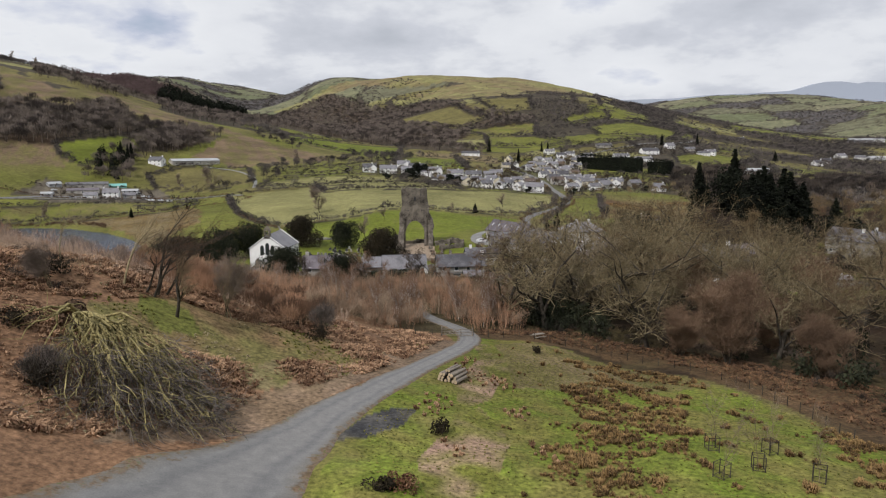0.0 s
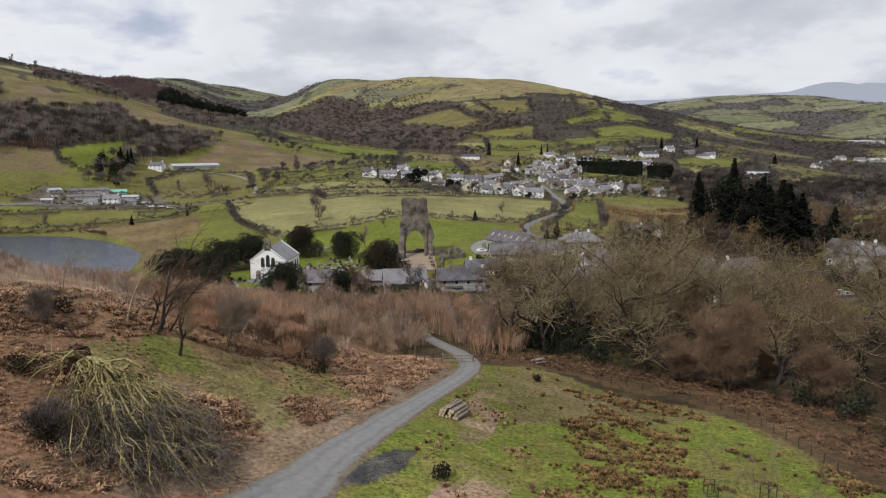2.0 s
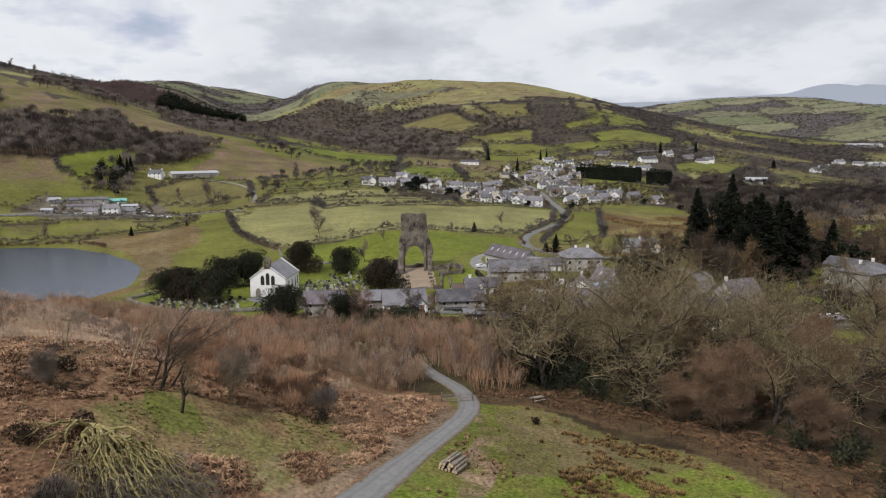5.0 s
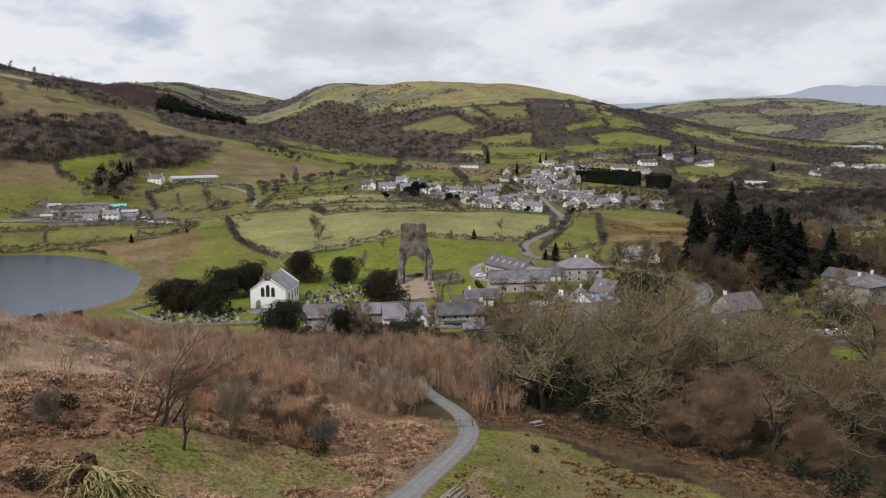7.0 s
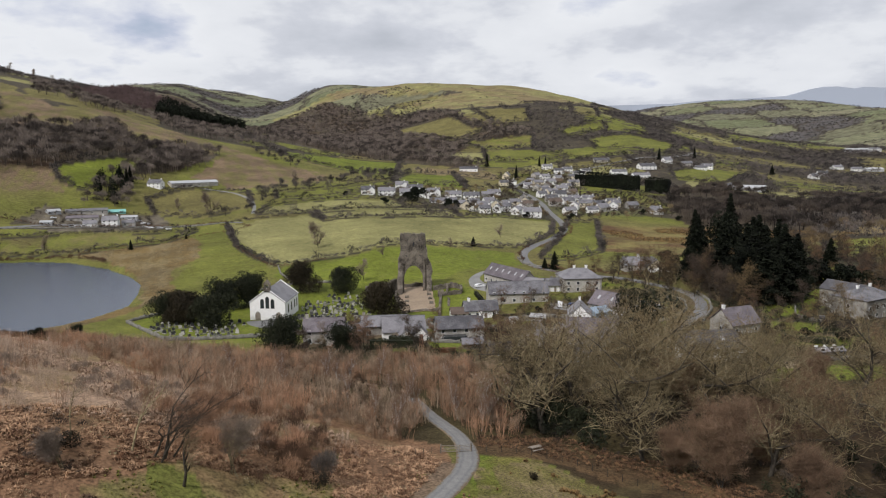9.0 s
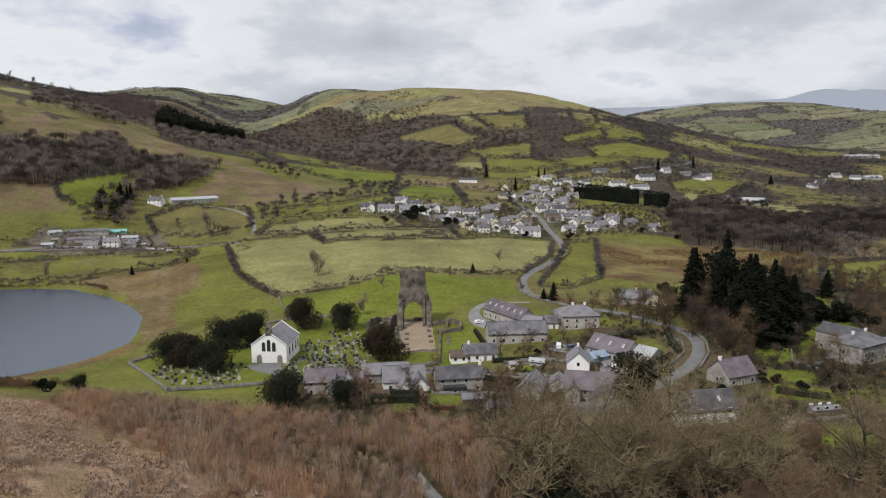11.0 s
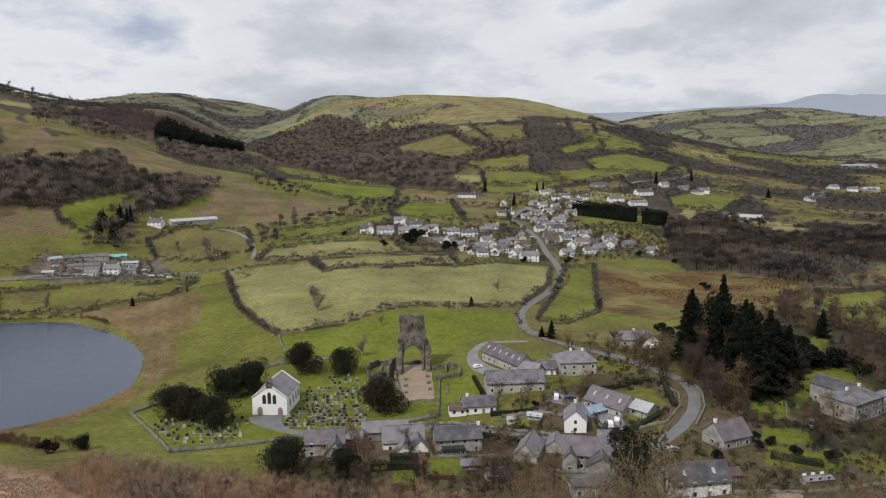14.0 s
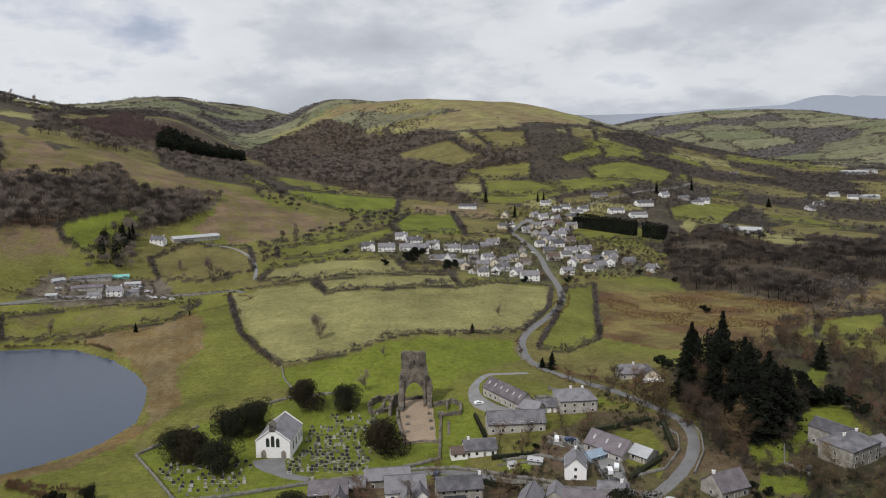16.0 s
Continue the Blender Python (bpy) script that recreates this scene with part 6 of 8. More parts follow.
VILLAGE = ((22, 600, 85, 9, 8, 4.8, 7.8, WHITE, SLATE), (38, 614, 0, 11, 7, 4.6, 7.4, GREYWALL, SLATE), (50, 624, 80, 10, 8, 5.0, 8.0, WHITE, SLATE), (57, 745, 5, 14, 8, 3.0, 6.0, WHITE, SLATE), (45, 652, 20, 11, 8, 4.8, 7.6, WHITE, SLATE), (31, 640, 10, 9, 7, 4.4, 7.0, GREYWALL, SLATE), (75, 570, 6, 15, 8, 5.2, 8.4, WHITE, SLATE), (67, 600, 0, 9, 6, 3.0, 5.2, GREYWALL, SLATE), (90, 952, 70, 12, 9, 5, 9, WHITE, SLATE), (127, 745, 12, 15, 9, 4.2, 8.0, WHITE, SLATE), (122, 764, 30, 13, 8, 4.6, 7.6, WHITE, SLATE), (153, 721, 5, 13, 9, 3.2, 6.2, WHITE, SLATE), (146, 625, 40, 14, 9, 4.0, 7.6, GREYWALL, SLATE), (160, 640, 75, 12, 9, 4.4, 7.8, WHITE, SLATE), (172, 690, 8, 14, 9, 3.2, 6.2, WHITE, SLATE), (193, 618, -60, 11, 9, 4.0, 7.2, WHITE, SLATE), (141, 940, 20, 12, 9, 5, 8, WHITE, SLATE), (168, 990, 0, 13, 9, 5, 8, WHITE, SLATE), (192, 966, 0, 16, 9, 4, 7, WHITE, SLATE), (131, 955, 40, 12, 9, 5, 8, GREYWALL, SLATE), (139, 882, 20, 13, 9, 5, 8, WHITE, SLATE), (140, 806, 10, 14, 9, 4.6, 7.8, WHITE, SLATE), (166, 868, 5, 14, 9, 5, 8, WHITE, SLATE), (130, 845, 60, 11, 8, 4, 7, GREYWALL, ROOF_BROWN), (150, 905, 0, 16, 10, 3, 6, ROOF_BROWN, ROOF_BROWN), (120, 800, 15, 12, 8, 4, 7, GREYWALL, SLATE), (247, 965, 10, 22, 10, 5, 8, WHITE, SLATE), (112, 700, 10, 12, 8, 4.6, 7.6, GREYWALL, SLATE), (118, 720, 80, 10, 8, 4.6, 7.6, WHITE, SLATE), (110, 665, 5, 12, 8, 4.4, 7.4, GREYWALL, ROOF_BROWN), (125, 680, 15, 11, 8, 4.4, 7.4, WHITE, SLATE), (84, 700, 85, 10, 7, 4.4, 7.2, GREYWALL, SLATE), (82, 672, 80, 10, 7, 4.4, 7.2, WHITE, SLATE), (80, 640, 5, 10, 7, 4.4, 7.2, GREYWALL, ROOF_BROWN), (118, 780, 20, 11, 8, 4.4, 7.4, WHITE, SLATE), (112, 810, 70, 11, 8, 4.4, 7.4, GREYWALL, SLATE), (105, 838, 10, 10, 8, 4.4, 7.4, WHITE, SLATE), (122, 870, 10, 12, 8, 4.8, 7.8, WHITE, SLATE), (115, 895, 30, 11, 8, 4.6, 7.6, GREYWALL, SLATE), (135, 615, 10, 10, 7, 3.4, 6.2, WHITE, SLATE), (150, 655, 20, 12, 8, 4, 7, GREYWALL, SLATE), (60, 640, 30, 9, 7, 4.2, 7, GREYWALL, SLATE), (36, 574, 10, 9, 7, 4.4, 7.2, WHITE, SLATE), (48, 590, 80, 10, 7, 4.6, 7.4, WHITE, SLATE), (56, 606, 20, 9, 7, 4.8, 7.6, WHITE, SLATE), (28, 583, 70, 8, 6, 3, 5.6, WHITE, SLATE), (64, 582, 60, 8, 7, 4.6, 7.2, WHITE, SLATE), (18, 618, 10, 10, 7, 4.2, 6.8, WHITE, SLATE), (72, 620, 75, 9, 7, 4.4, 7, WHITE, ROOF_BROWN), (70, 655, 10, 9, 7, 4.4, 7, WHITE, SLATE), (112, 600, 20, 11, 7, 4.2, 7, WHITE, SLATE), (124, 640, 70, 10, 8, 4.4, 7.4, WHITE, SLATE), (138, 660, 5, 14, 8, 4.2, 7.4, WHITE, SLATE), (166, 662, 30, 10, 8, 4, 7, WHITE, SLATE), (180, 650, 15, 11, 8, 4, 6.8, GREYWALL, SLATE), (135, 705, 10, 12, 8, 4.4, 7.4, WHITE, SLATE), (148, 690, 75, 10, 8, 4.4, 7.4, WHITE, SLATE), (108, 740, 15, 10, 8, 4.4, 7.2, WHITE, SLATE), (132, 790, 60, 11, 8, 4.4, 7.4, WHITE, SLATE), (150, 830, 10, 12, 8, 4.6, 7.6, WHITE, SLATE), (146, 770, 20, 11, 8, 4.4, 7.2, GREYWALL, ROOF_BROWN), (92, 880, 80, 10, 8, 4.6, 7.4, WHITE, SLATE), (78, 860, 10, 11, 8, 4.4, 7.2, WHITE, SLATE), (156, 925, 30, 12, 8, 4.6, 7.6, WHITE, SLATE), (178, 935, 5, 13, 8, 4.6, 7.6, WHITE, SLATE), (205, 985, 20, 14, 9, 4.6, 7.6, WHITE, SLATE), (49, 726, 5, 13, 7, 3, 5.4, GREYWALL, SLATE))
for x, y, t, w, d, e, r, wall, roof in VILLAGE:
    wall = CREAM if wall is WHITE and x % 4 == 2 else wall
    house("village house with pale walls and a slate roof" if wall in (WHITE, CREAM) else "grey stone village house with a slate roof", x, y, t, w, d, e, r, wall, roof, (0.44,), 3, group="village houses")
OUTLYING = ((299, 1010, 15, 26, 12, 5, 9, WHITE), (271, 940, 10, 24, 11, 4, 7, WHITE), (352, 1083, 20, 14, 10, 5, 9, WHITE), (384, 1086, 0, 16, 10, 5, 8, GREYWALL), (417, 1091, -30, 20, 11, 5, 9, WHITE), (400, 1070, 10, 18, 10, 4, 7, WHITE), (389, 872, -20, 38, 14, 5, 8, METAL_ROOF), (360, 880, 10, 20, 10, 4, 7, GREYWALL), (625, 1160, 20, 16, 11, 5, 9, WHITE), (670, 1216, 0, 18, 11, 5, 9, WHITE), (668, 1570, 10, 18, 12, 6, 10, WHITE), (778, 1362, 15, 22, 12, 5, 9, WHITE), (802, 1337, -20, 18, 11, 5, 9, WHITE), (846, 1355, 0, 34, 14, 5, 8, METAL_ROOF), (248, 1075, 0, 24, 10, 4, 7, GREYWALL), (158, 1034, 10, 15, 9, 5, 8, WHITE), (182, 1000, 0, 14, 9, 5, 8, WHITE), (1010, 1690, 5, 60, 18, 7, 10, METAL_ROOF), (1060, 1720, 5, 50, 18, 7, 10, WHITE), (-255, 1560, 10, 24, 10, 4, 7, METAL_ROOF), (40, 1010, 0, 26, 10, 4, 7, WHITE))
for x, y, t, w, d, e, r, wall in OUTLYING:
    big = wall is METAL_ROOF
    house("large pale sheet-roofed shed" if big else "white house among trees beyond the village", x, y, t, w, d, e, r, wall, METAL_ROOF if big else SLATE, () if big else (0.42,), 4, group="outlying houses", name="shed" if big else "house", category="shed" if big else "house")

# ---- trees and undergrowth near by ----
def open_ground(x, y):
    """Free of houses, roads, lake and the abbey."""
    ok = clear(x, y)
    for hx, hy, r in FOOTPRINTS:
        ok &= np.hypot(x - hx, y - hy) > r
    return ok


def off_track(x, y):
    return nearness(x, y, TRACK)[0] > 2.6 + np.clip((62 - y) * 0.3, 0, 4.2)


OAKS = [bare_tree(100 + k, 29.0, "leafless oak with lichened spreading limbs", BARK, TWIG_OLIVE, per=2, length=0.8, width=0.045, spread=0.78, levels=3, forks=4, bare=0.3, up=0.16, sides=3, trunk=0.042, bark2=LICHEN, wild=2.2, taper=0.7) for k in range(4)]
ASHES = [bare_tree(110 + k, 18.0, "leafless brown alder with fine twigs", BARK, TWIG_BROWN, per=2, length=0.9, width=0.036, bark2=LICHEN, wild=1.6, spread=0.5, levels=3, forks=4, sides=3, bare=0.12, up=0.5, stems=2) for k in range(3)]
ROUNDS = [bare_tree(120 + k, 10.5, "round leafless willow with dense tan twigs", BARK, TWIG_WILLOW, per=5, length=1.1, width=0.02, bark2=LICHEN, spread=0.75, levels=3, forks=4, sides=3, bare=0.0, up=0.35, stems=4) for k in range(2)]
BIRCHES = [bare_tree(130 + k, 9.0, "slim pale-stemmed leafless birch", BARK_PALE, TWIG_RED, per=5, length=0.9, width=0.025, spread=0.45, levels=2, forks=5, bare=0.15, trunk=0.016, up=0.5) for k in range(2)]
FIELD_TREES = [bare_tree(140 + k, 13.0, "lone leafless tree on the pasture", BARK, TWIG_GREY, per=3, length=1.1, width=0.07, spread=0.66, levels=3, forks=3, sides=3, bare=0.25, wild=1.6) for k in range(3)]
GROVE = [bare_tree(145 + k, 15.0, "leafless brown garden tree with spreading limbs", BARK, (TWIG_OLIVE, TWIG_GARDEN_TREE, TWIG_BROWN, TWIG_GARDEN_TREE)[k], per=4, length=1.0, width=0.045, spread=0.72, levels=3, forks=3, bare=0.1, sides=3, wild=1.9, up=0.22) for k in range(4)]
rng = random.Random(3)
RIGHT_WOOD = [(13, 113), (28, 107), (37, 101), (44, 92), (48, 82), (50, 68), (60, 60), (90, 56), (150, 60), (165, 130), (130, 150), (96, 150), (78, 154), (50, 156), (30, 158), (15, 150), (9, 130)]
for x, y in scattered(RIGHT_WOOD, 13.5, 31, 0.48):
    deep = rng.random()
    if deep < 0.55:
        place(rng.choice(OAKS), x, y, rng.uniform(0, 6.3), rng.uniform(0.72, 1.12), 0.3)
    elif deep < 0.85:
        place(rng.choice(ASHES), x, y, rng.uniform(0, 6.3), rng.uniform(0.6, 1.05), 0.3)
    else:
        place(rng.choice(ROUNDS), x, y, rng.uniform(0, 6.3), rng.uniform(0.6, 0.95), 0.2)
for x, y, s, kind in ((41, 95, 1.35, ROUNDS), (36, 101, 0.8, ROUNDS), (52, 90, 0.9, ROUNDS), (18, 116, 1.15, OAKS), (24, 121, 1.2, OAKS), (42, 124, 1.05, OAKS), (52, 126, 1.05, OAKS), (33, 132, 1.1, OAKS), (63, 108, 1.0, ASHES), (66, 122, 0.9, OAKS), (72, 98, 0.9, ASHES)):
    place(kind[0], x, y, x * 0.7, s, 0.3)
for x, y, s in ((-8, 113, 1.0), (-6.5, 125, 0.95), (-4.5, 126, 0.9), (7, 116, 1.05), (9, 120, 1.1), (12, 128, 1.0), (-22, 140, 0.9), (-24, 141, 0.85), (-20, 142, 0.9), (-14, 150, 0.9), (2, 140, 1.0), (-36, 150, 0.8), (-12, 120, 0.9), (-30, 128, 0.8), (-42, 135, 0.75), (-18, 128, 0.85), (-26, 150, 0.9), (-6, 140, 0.9), (-48, 152, 0.8), (3, 124, 0.9), (-10, 134, 0.8), (-55, 146, 0.7), (-34, 140, 0.85)):
    place(BIRCHES[int(x) % 2], x, y, x, s, 0.1)
for x, y, s in ((-190, 570, 1.9), (-70, 389, 1.5), (-152, 720, 1.2), (-229, 600, 1.0), (5, 389, 0.5), (-30, 352, 0.5), (39, 449, 0.75), (-251, 432, 0.9), (-36, 315, 0.85), (-998, 1640, 2.0), (-958, 1668, 2.1), (-900, 1720, 1.5), (-1040, 1600, 1.6), (-930, 1700, 1.4), (280, 470, 1.1), (300, 480, 1.2), (30, 300, 0.4), (230, 420, 0.9)):
    place(FIELD_TREES[int(abs(x)) % 3], x, y, x, s, 0.2)
GARDEN = [(-45, 170), (20, 168), (60, 160), (110, 150), (165, 190), (160, 300), (100, 318), (70, 300), (66, 262), (30, 252), (20, 226), (-20, 224), (-50, 196)]
for k, (x, y) in enumerate(scattered(GARDEN, 18, 33, 0.48, open_ground)):
    if k % 3:
        place(GROVE[k % 4], x, y, x, rng.uniform(0.35, 0.7), 0.1)
for x, y, s in ((84, 274, 1.1), (90, 281, 1.2), (97, 259, 1.2), (103, 250, 1.1), (105, 268, 1.2), (86, 294, 1.1), (79, 304, 1.0), (73, 290, 0.9), (101, 243, 1.1), (99, 232, 1.0), (108, 246, 1.1), (92, 270, 1.0), (80, 282, 0.8), (70, 312, 0.8), (62, 322, 0.7), (20, 206, 0.6), (22, 214, 0.5), (-26, 203, 0.6), (-22, 198, 0.65), (-2, 196, 0.5), (18, 190, 0.7), (56, 190, 0.7), (30, 244, 0.55), (38, 244, 0.5), (24, 222, 0.5), (48, 262, 0.6), (58, 262, 0.6), (-7, 175, 0.7), (14, 172, 1.0), (19, 168, 0.9), (10, 170, 0.8), (24, 176, 0.85), (30, 172, 0.9), (-22, 190, 0.6), (22, 250, 0.7), (33, 252, 0.6), (100, 240, 0.9), (104, 232, 0.9), (98, 262, 1.0), (107, 280, 0.9), (95, 285, 0.8), (118, 300, 0.8), (150, 195, 1.0), (160, 205, 1.1), (88, 264, 0.9), (92, 276, 1.0), (100, 288, 0.95), (101, 272, 1.0), (96, 256, 0.7), (104, 262, 1.0), (112, 290, 1.0), (120, 285, 1.0), (124, 205, 1.0), (116, 210, 0.8), (128, 190, 1.1), (148, 186, 1.2)):
    place(GROVE[int(x) % 4], x, y, y, s, 0.2)
MANSION_WOOD = [(97, 246), (104, 215), (118, 192), (170, 182), (215, 230), (240, 335), (210, 410), (150, 345), (114, 334), (106, 290)]
for k, (x, y) in enumerate(scattered(MANSION_WOOD, 10.8, 36, 0.48, lambda x, y: open_ground(x, y) & (np.hypot(x - 136, y - 214) > 19))):
    place(GROVE[k % 4], x, y, x, rng.uniform(0.6, 1.05), 0.2)
retire(*OAKS, *ASHES, *ROUNDS, *BIRCHES, *FIELD_TREES, *GROVE)

FULL_TREES = [puff(300 + k, 520, 0.42, 0.0085, 0.14) for k in range(5)]
wood("village_trees", [(-75, 640), (-40, 630), (30, 560), (95, 548), (200, 590), (215, 640), (165, 740), (190, 980), (120, 960), (84, 800), (-30, 735), (-78, 690)], 17, 8, FINE_PUFFS, TWIG_GARDEN, "leafless garden trees between the village houses", 39, 1.1, open_ground)
wood("rough_trees", [(180, 400), (215, 520), (300, 500), (420, 560), (400, 420), (260, 330), (215, 335)], 13, 12, FULL_TREES, TWIG_GARDEN, "leafless trees scattered over the rough fields", 37, 1.1, lambda x, y: open_ground(x, y) & (wave(x, y, 30, 1.0) > -0.2))

# evergreens
YEWS = [leafy_tree("yew_tree", 150 + k, lambda r: lumpy(r, 5.8, 10.5, 0.04, 26, 0.3), 12000, 0.27, YEW_BROWN if k == 2 else YEW, "broad dark yew tree in the churchyard" if k < 2 else "bronze-tinged dark yew tree in the churchyard", 0.9, 3.0) for k in range(3)]
for x, y, s, k in ((-84, 264, 1.15, 0), (-76, 270, 1.2, 1), (-90, 239, 1.1, 2), (-80, 232, 1.1, 0), (-101, 250, 1.0, 1), (-94, 246, 1.1, 2), (-61, 293, 1.25, 2), (-43, 291, 1.05, 0), (-23, 247, 1.32, 2), (-44.5, 187, 1.0, 0), (-113, 208, 0.45, 1), (-46, 191, 0.7, 1), (-27, 183, 0.75, 1)):
    place(YEWS[k], x, y, x, s * 1.08, 0.1, s * 0.88)
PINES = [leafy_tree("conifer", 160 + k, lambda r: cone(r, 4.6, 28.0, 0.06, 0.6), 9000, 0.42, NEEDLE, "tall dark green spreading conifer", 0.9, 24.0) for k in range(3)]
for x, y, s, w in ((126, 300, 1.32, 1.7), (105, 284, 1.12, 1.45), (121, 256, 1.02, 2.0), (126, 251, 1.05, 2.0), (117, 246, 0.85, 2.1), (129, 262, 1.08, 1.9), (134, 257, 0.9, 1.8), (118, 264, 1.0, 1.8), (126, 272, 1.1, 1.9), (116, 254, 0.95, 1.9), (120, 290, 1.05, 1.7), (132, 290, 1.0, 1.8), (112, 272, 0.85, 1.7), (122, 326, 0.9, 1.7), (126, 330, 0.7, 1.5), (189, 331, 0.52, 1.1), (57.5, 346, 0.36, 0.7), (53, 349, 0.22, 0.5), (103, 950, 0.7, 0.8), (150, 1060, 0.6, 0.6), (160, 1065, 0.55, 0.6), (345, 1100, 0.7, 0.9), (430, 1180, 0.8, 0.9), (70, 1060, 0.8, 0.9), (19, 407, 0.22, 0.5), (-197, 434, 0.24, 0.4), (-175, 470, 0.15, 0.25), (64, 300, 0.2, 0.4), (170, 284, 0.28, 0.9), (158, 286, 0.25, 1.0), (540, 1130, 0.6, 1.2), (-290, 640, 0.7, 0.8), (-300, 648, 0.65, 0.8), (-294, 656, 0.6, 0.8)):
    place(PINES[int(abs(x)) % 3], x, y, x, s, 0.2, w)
ROUND_EVERGREEN = leafy_tree("evergreen_tree", 170, lambda r: lumpy(r, 5.0, 10, 0.02, 9), 1600, 0.6, NEEDLE, "dense dark rounded evergreen tree", 0.6, 3.0)
for x, y, s in ((-25.5, 606, 1.6), (-89, 637, 0.55), (-47.5, 593, 0.6), (8, 590, 1.0), (14, 606, 0.8), (70, 556, 0.6), (107, 566, 0.6), (110, 330, 0.8), (150, 310, 0.9), (165, 300, 0.9), (185, 470, 0.6), (28, 588, 0.5), (150, 655, 0.7), (175, 600, 0.6), (200, 580, 0.5), (147, 276, 1.0), (155, 281, 1.1), (163, 279, 1.0), (172, 271, 0.9), (140, 284, 0.9), (181, 263, 0.9), (104, 192, 0.35), (112, 187, 0.4), (96, 196, 0.3), (98, 205, 0.3), (101, 199, 0.3), (80, 190, 0.35), (-122, 205, 0.5), (35, 245, 0.25), (-27, 188, 0.6), (140, 300, 0.9)):
    place(ROUND_EVERGREEN, x, y, x, s, 0.1)
retire(*YEWS, *PINES, ROUND_EVERGREEN)
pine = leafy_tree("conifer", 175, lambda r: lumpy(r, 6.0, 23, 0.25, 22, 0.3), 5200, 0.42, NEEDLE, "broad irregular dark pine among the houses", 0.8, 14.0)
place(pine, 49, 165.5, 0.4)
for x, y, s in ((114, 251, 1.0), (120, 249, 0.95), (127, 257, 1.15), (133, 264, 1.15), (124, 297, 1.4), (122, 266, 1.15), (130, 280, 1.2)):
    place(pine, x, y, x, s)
retire(pine)


def clipped_hedge(label, a, b, tall, thick, leaf, seed, clump=0.5, dense=9):
    """A hedge cut square, its faces covered with leaf clumps."""
    r = np.random.default_rng(seed)
    a, b = np.array(a, float), np.array(b, float)
    length = np.linalg.norm(b - a)
    d = (b - a) / length
    s = np.array([-d[1], d[0]])
    n = int((length * tall * 2 + length * thick) * dense / (clump * clump * 16))
    u, f = r.uniform(0, 1, n), r.uniform(0, 1, n)
    top = f < thick / (thick + 2 * tall)
    v = np.where(top, r.uniform(-1, 1, n), np.sign(r.uniform(-1, 1, n)))
    h = np.where(top, 1.0, r.uniform(0, 1, n)) * tall * (1 + 0.05 * np.sin(u * length * 0.7) + 0.03 * np.sin(u * length * 2.1))
    xy = a + (b - a) * u[:, None] + s * (v * thick / 2 * (1 + 0.06 * np.sin(u * 40)))[:, None]
    p = np.concatenate([xy, (height(xy[:, 0], xy[:, 1]) + h)[:, None]], 1)
    out = np.where(top[:, None], np.array([[0, 0, 1.0]]), np.concatenate([s[None] * v[:, None], np.zeros((n, 1))], 1))
    me = fast_mesh("clipped_hedge", *leafy_cloud(r, n, lambda m: (p, out), clump))
    me.materials.append(leaf)
    ob = tagged(new("clipped_hedge", me), label, "hedge")
    q = a + d * length / 2
    z0, z1 = ground_z(*a), ground_z(*b)
    core = made(lambda bm: box(bm, -length / 2 + 0.2, length / 2 - 0.2, -thick / 2 * 0.8, thick / 2 * 0.8, -1.5, tall * 0.9))
    c = part("core", core, leaf, ob)
    c.matrix_basis = Matrix.Translation((q[0], q[1], (z0 + z1) / 2)) @ Matrix.Rotation(math.atan2(d[1], d[0]), 4, "Z")
    return ob


clipped_hedge("tall black-green clipped conifer hedge", (172, 880), (234, 818), 17, 9, NEEDLE, 1, 1.3, 14)
clipped_hedge("tall black-green clipped conifer hedge", (241, 812), (262, 793), 17, 9, NEEDLE, 2, 1.3, 14)
clipped_hedge("clipped green garden hedge", (60, 256), (84, 265), 2.0, 2.0, IVY, 3, 0.3)
clipped_hedge("dark clipped garden hedge", (-20, 185), (-7.5, 185), 2.6, 2.0, YEW, 4, 0.3)
clipped_hedge("dark clipped garden hedge", (-7, 184), (-5.6, 175), 1.6, 1.0, YEW, 5, 0.25)
clipped_hedge("clipped green roadside hedge", (88, 262), (84, 236), 1.8, 1.8, IVY, 6, 0.3)
clipped_hedge("brown clipped garden hedge", (-5, 176.5), (4, 178), 1.4, 1.2, BRACKEN, 7, 0.25)
clipped_hedge("brown beech hedge between two gardens", (-5.8, 192), (-5.2, 170), 1.7, 1.2, BRACKEN, 9, 0.22)
clipped_hedge("brown beech hedge below the lawn", (-14, 169.5), (-6, 169.5), 1.6, 1.4, BRACKEN, 10, 0.22)
clipped_hedge("dark clipped hedge above the lawn", (-15, 192), (-6.4, 191.5), 2.4, 1.6, YEW, 11, 0.25)
clipped_hedge("dark clipped hedge beside the lane", (8, 222), (28, 213), 1.6, 1.2, YEW, 12, 0.25)
clipped_hedge("clipped green hedge round the cottage garden", (18, 238), (36, 240), 1.5, 1.0, IVY, 13, 0.25)
clipped_hedge("green hedge along the bend of the lane", (62, 214), (80, 232), 1.6, 1.6, IVY, 14, 0.25)
clipped_hedge("rounded green garden hedge", (96, 190), (108, 183), 1.8, 2.0, IVY, 15, 0.25)
clipped_hedge("dark clipped hedge beside the abbey lawn", (14, 279), (17, 256), 1.6, 1.2, YEW, 8, 0.25)

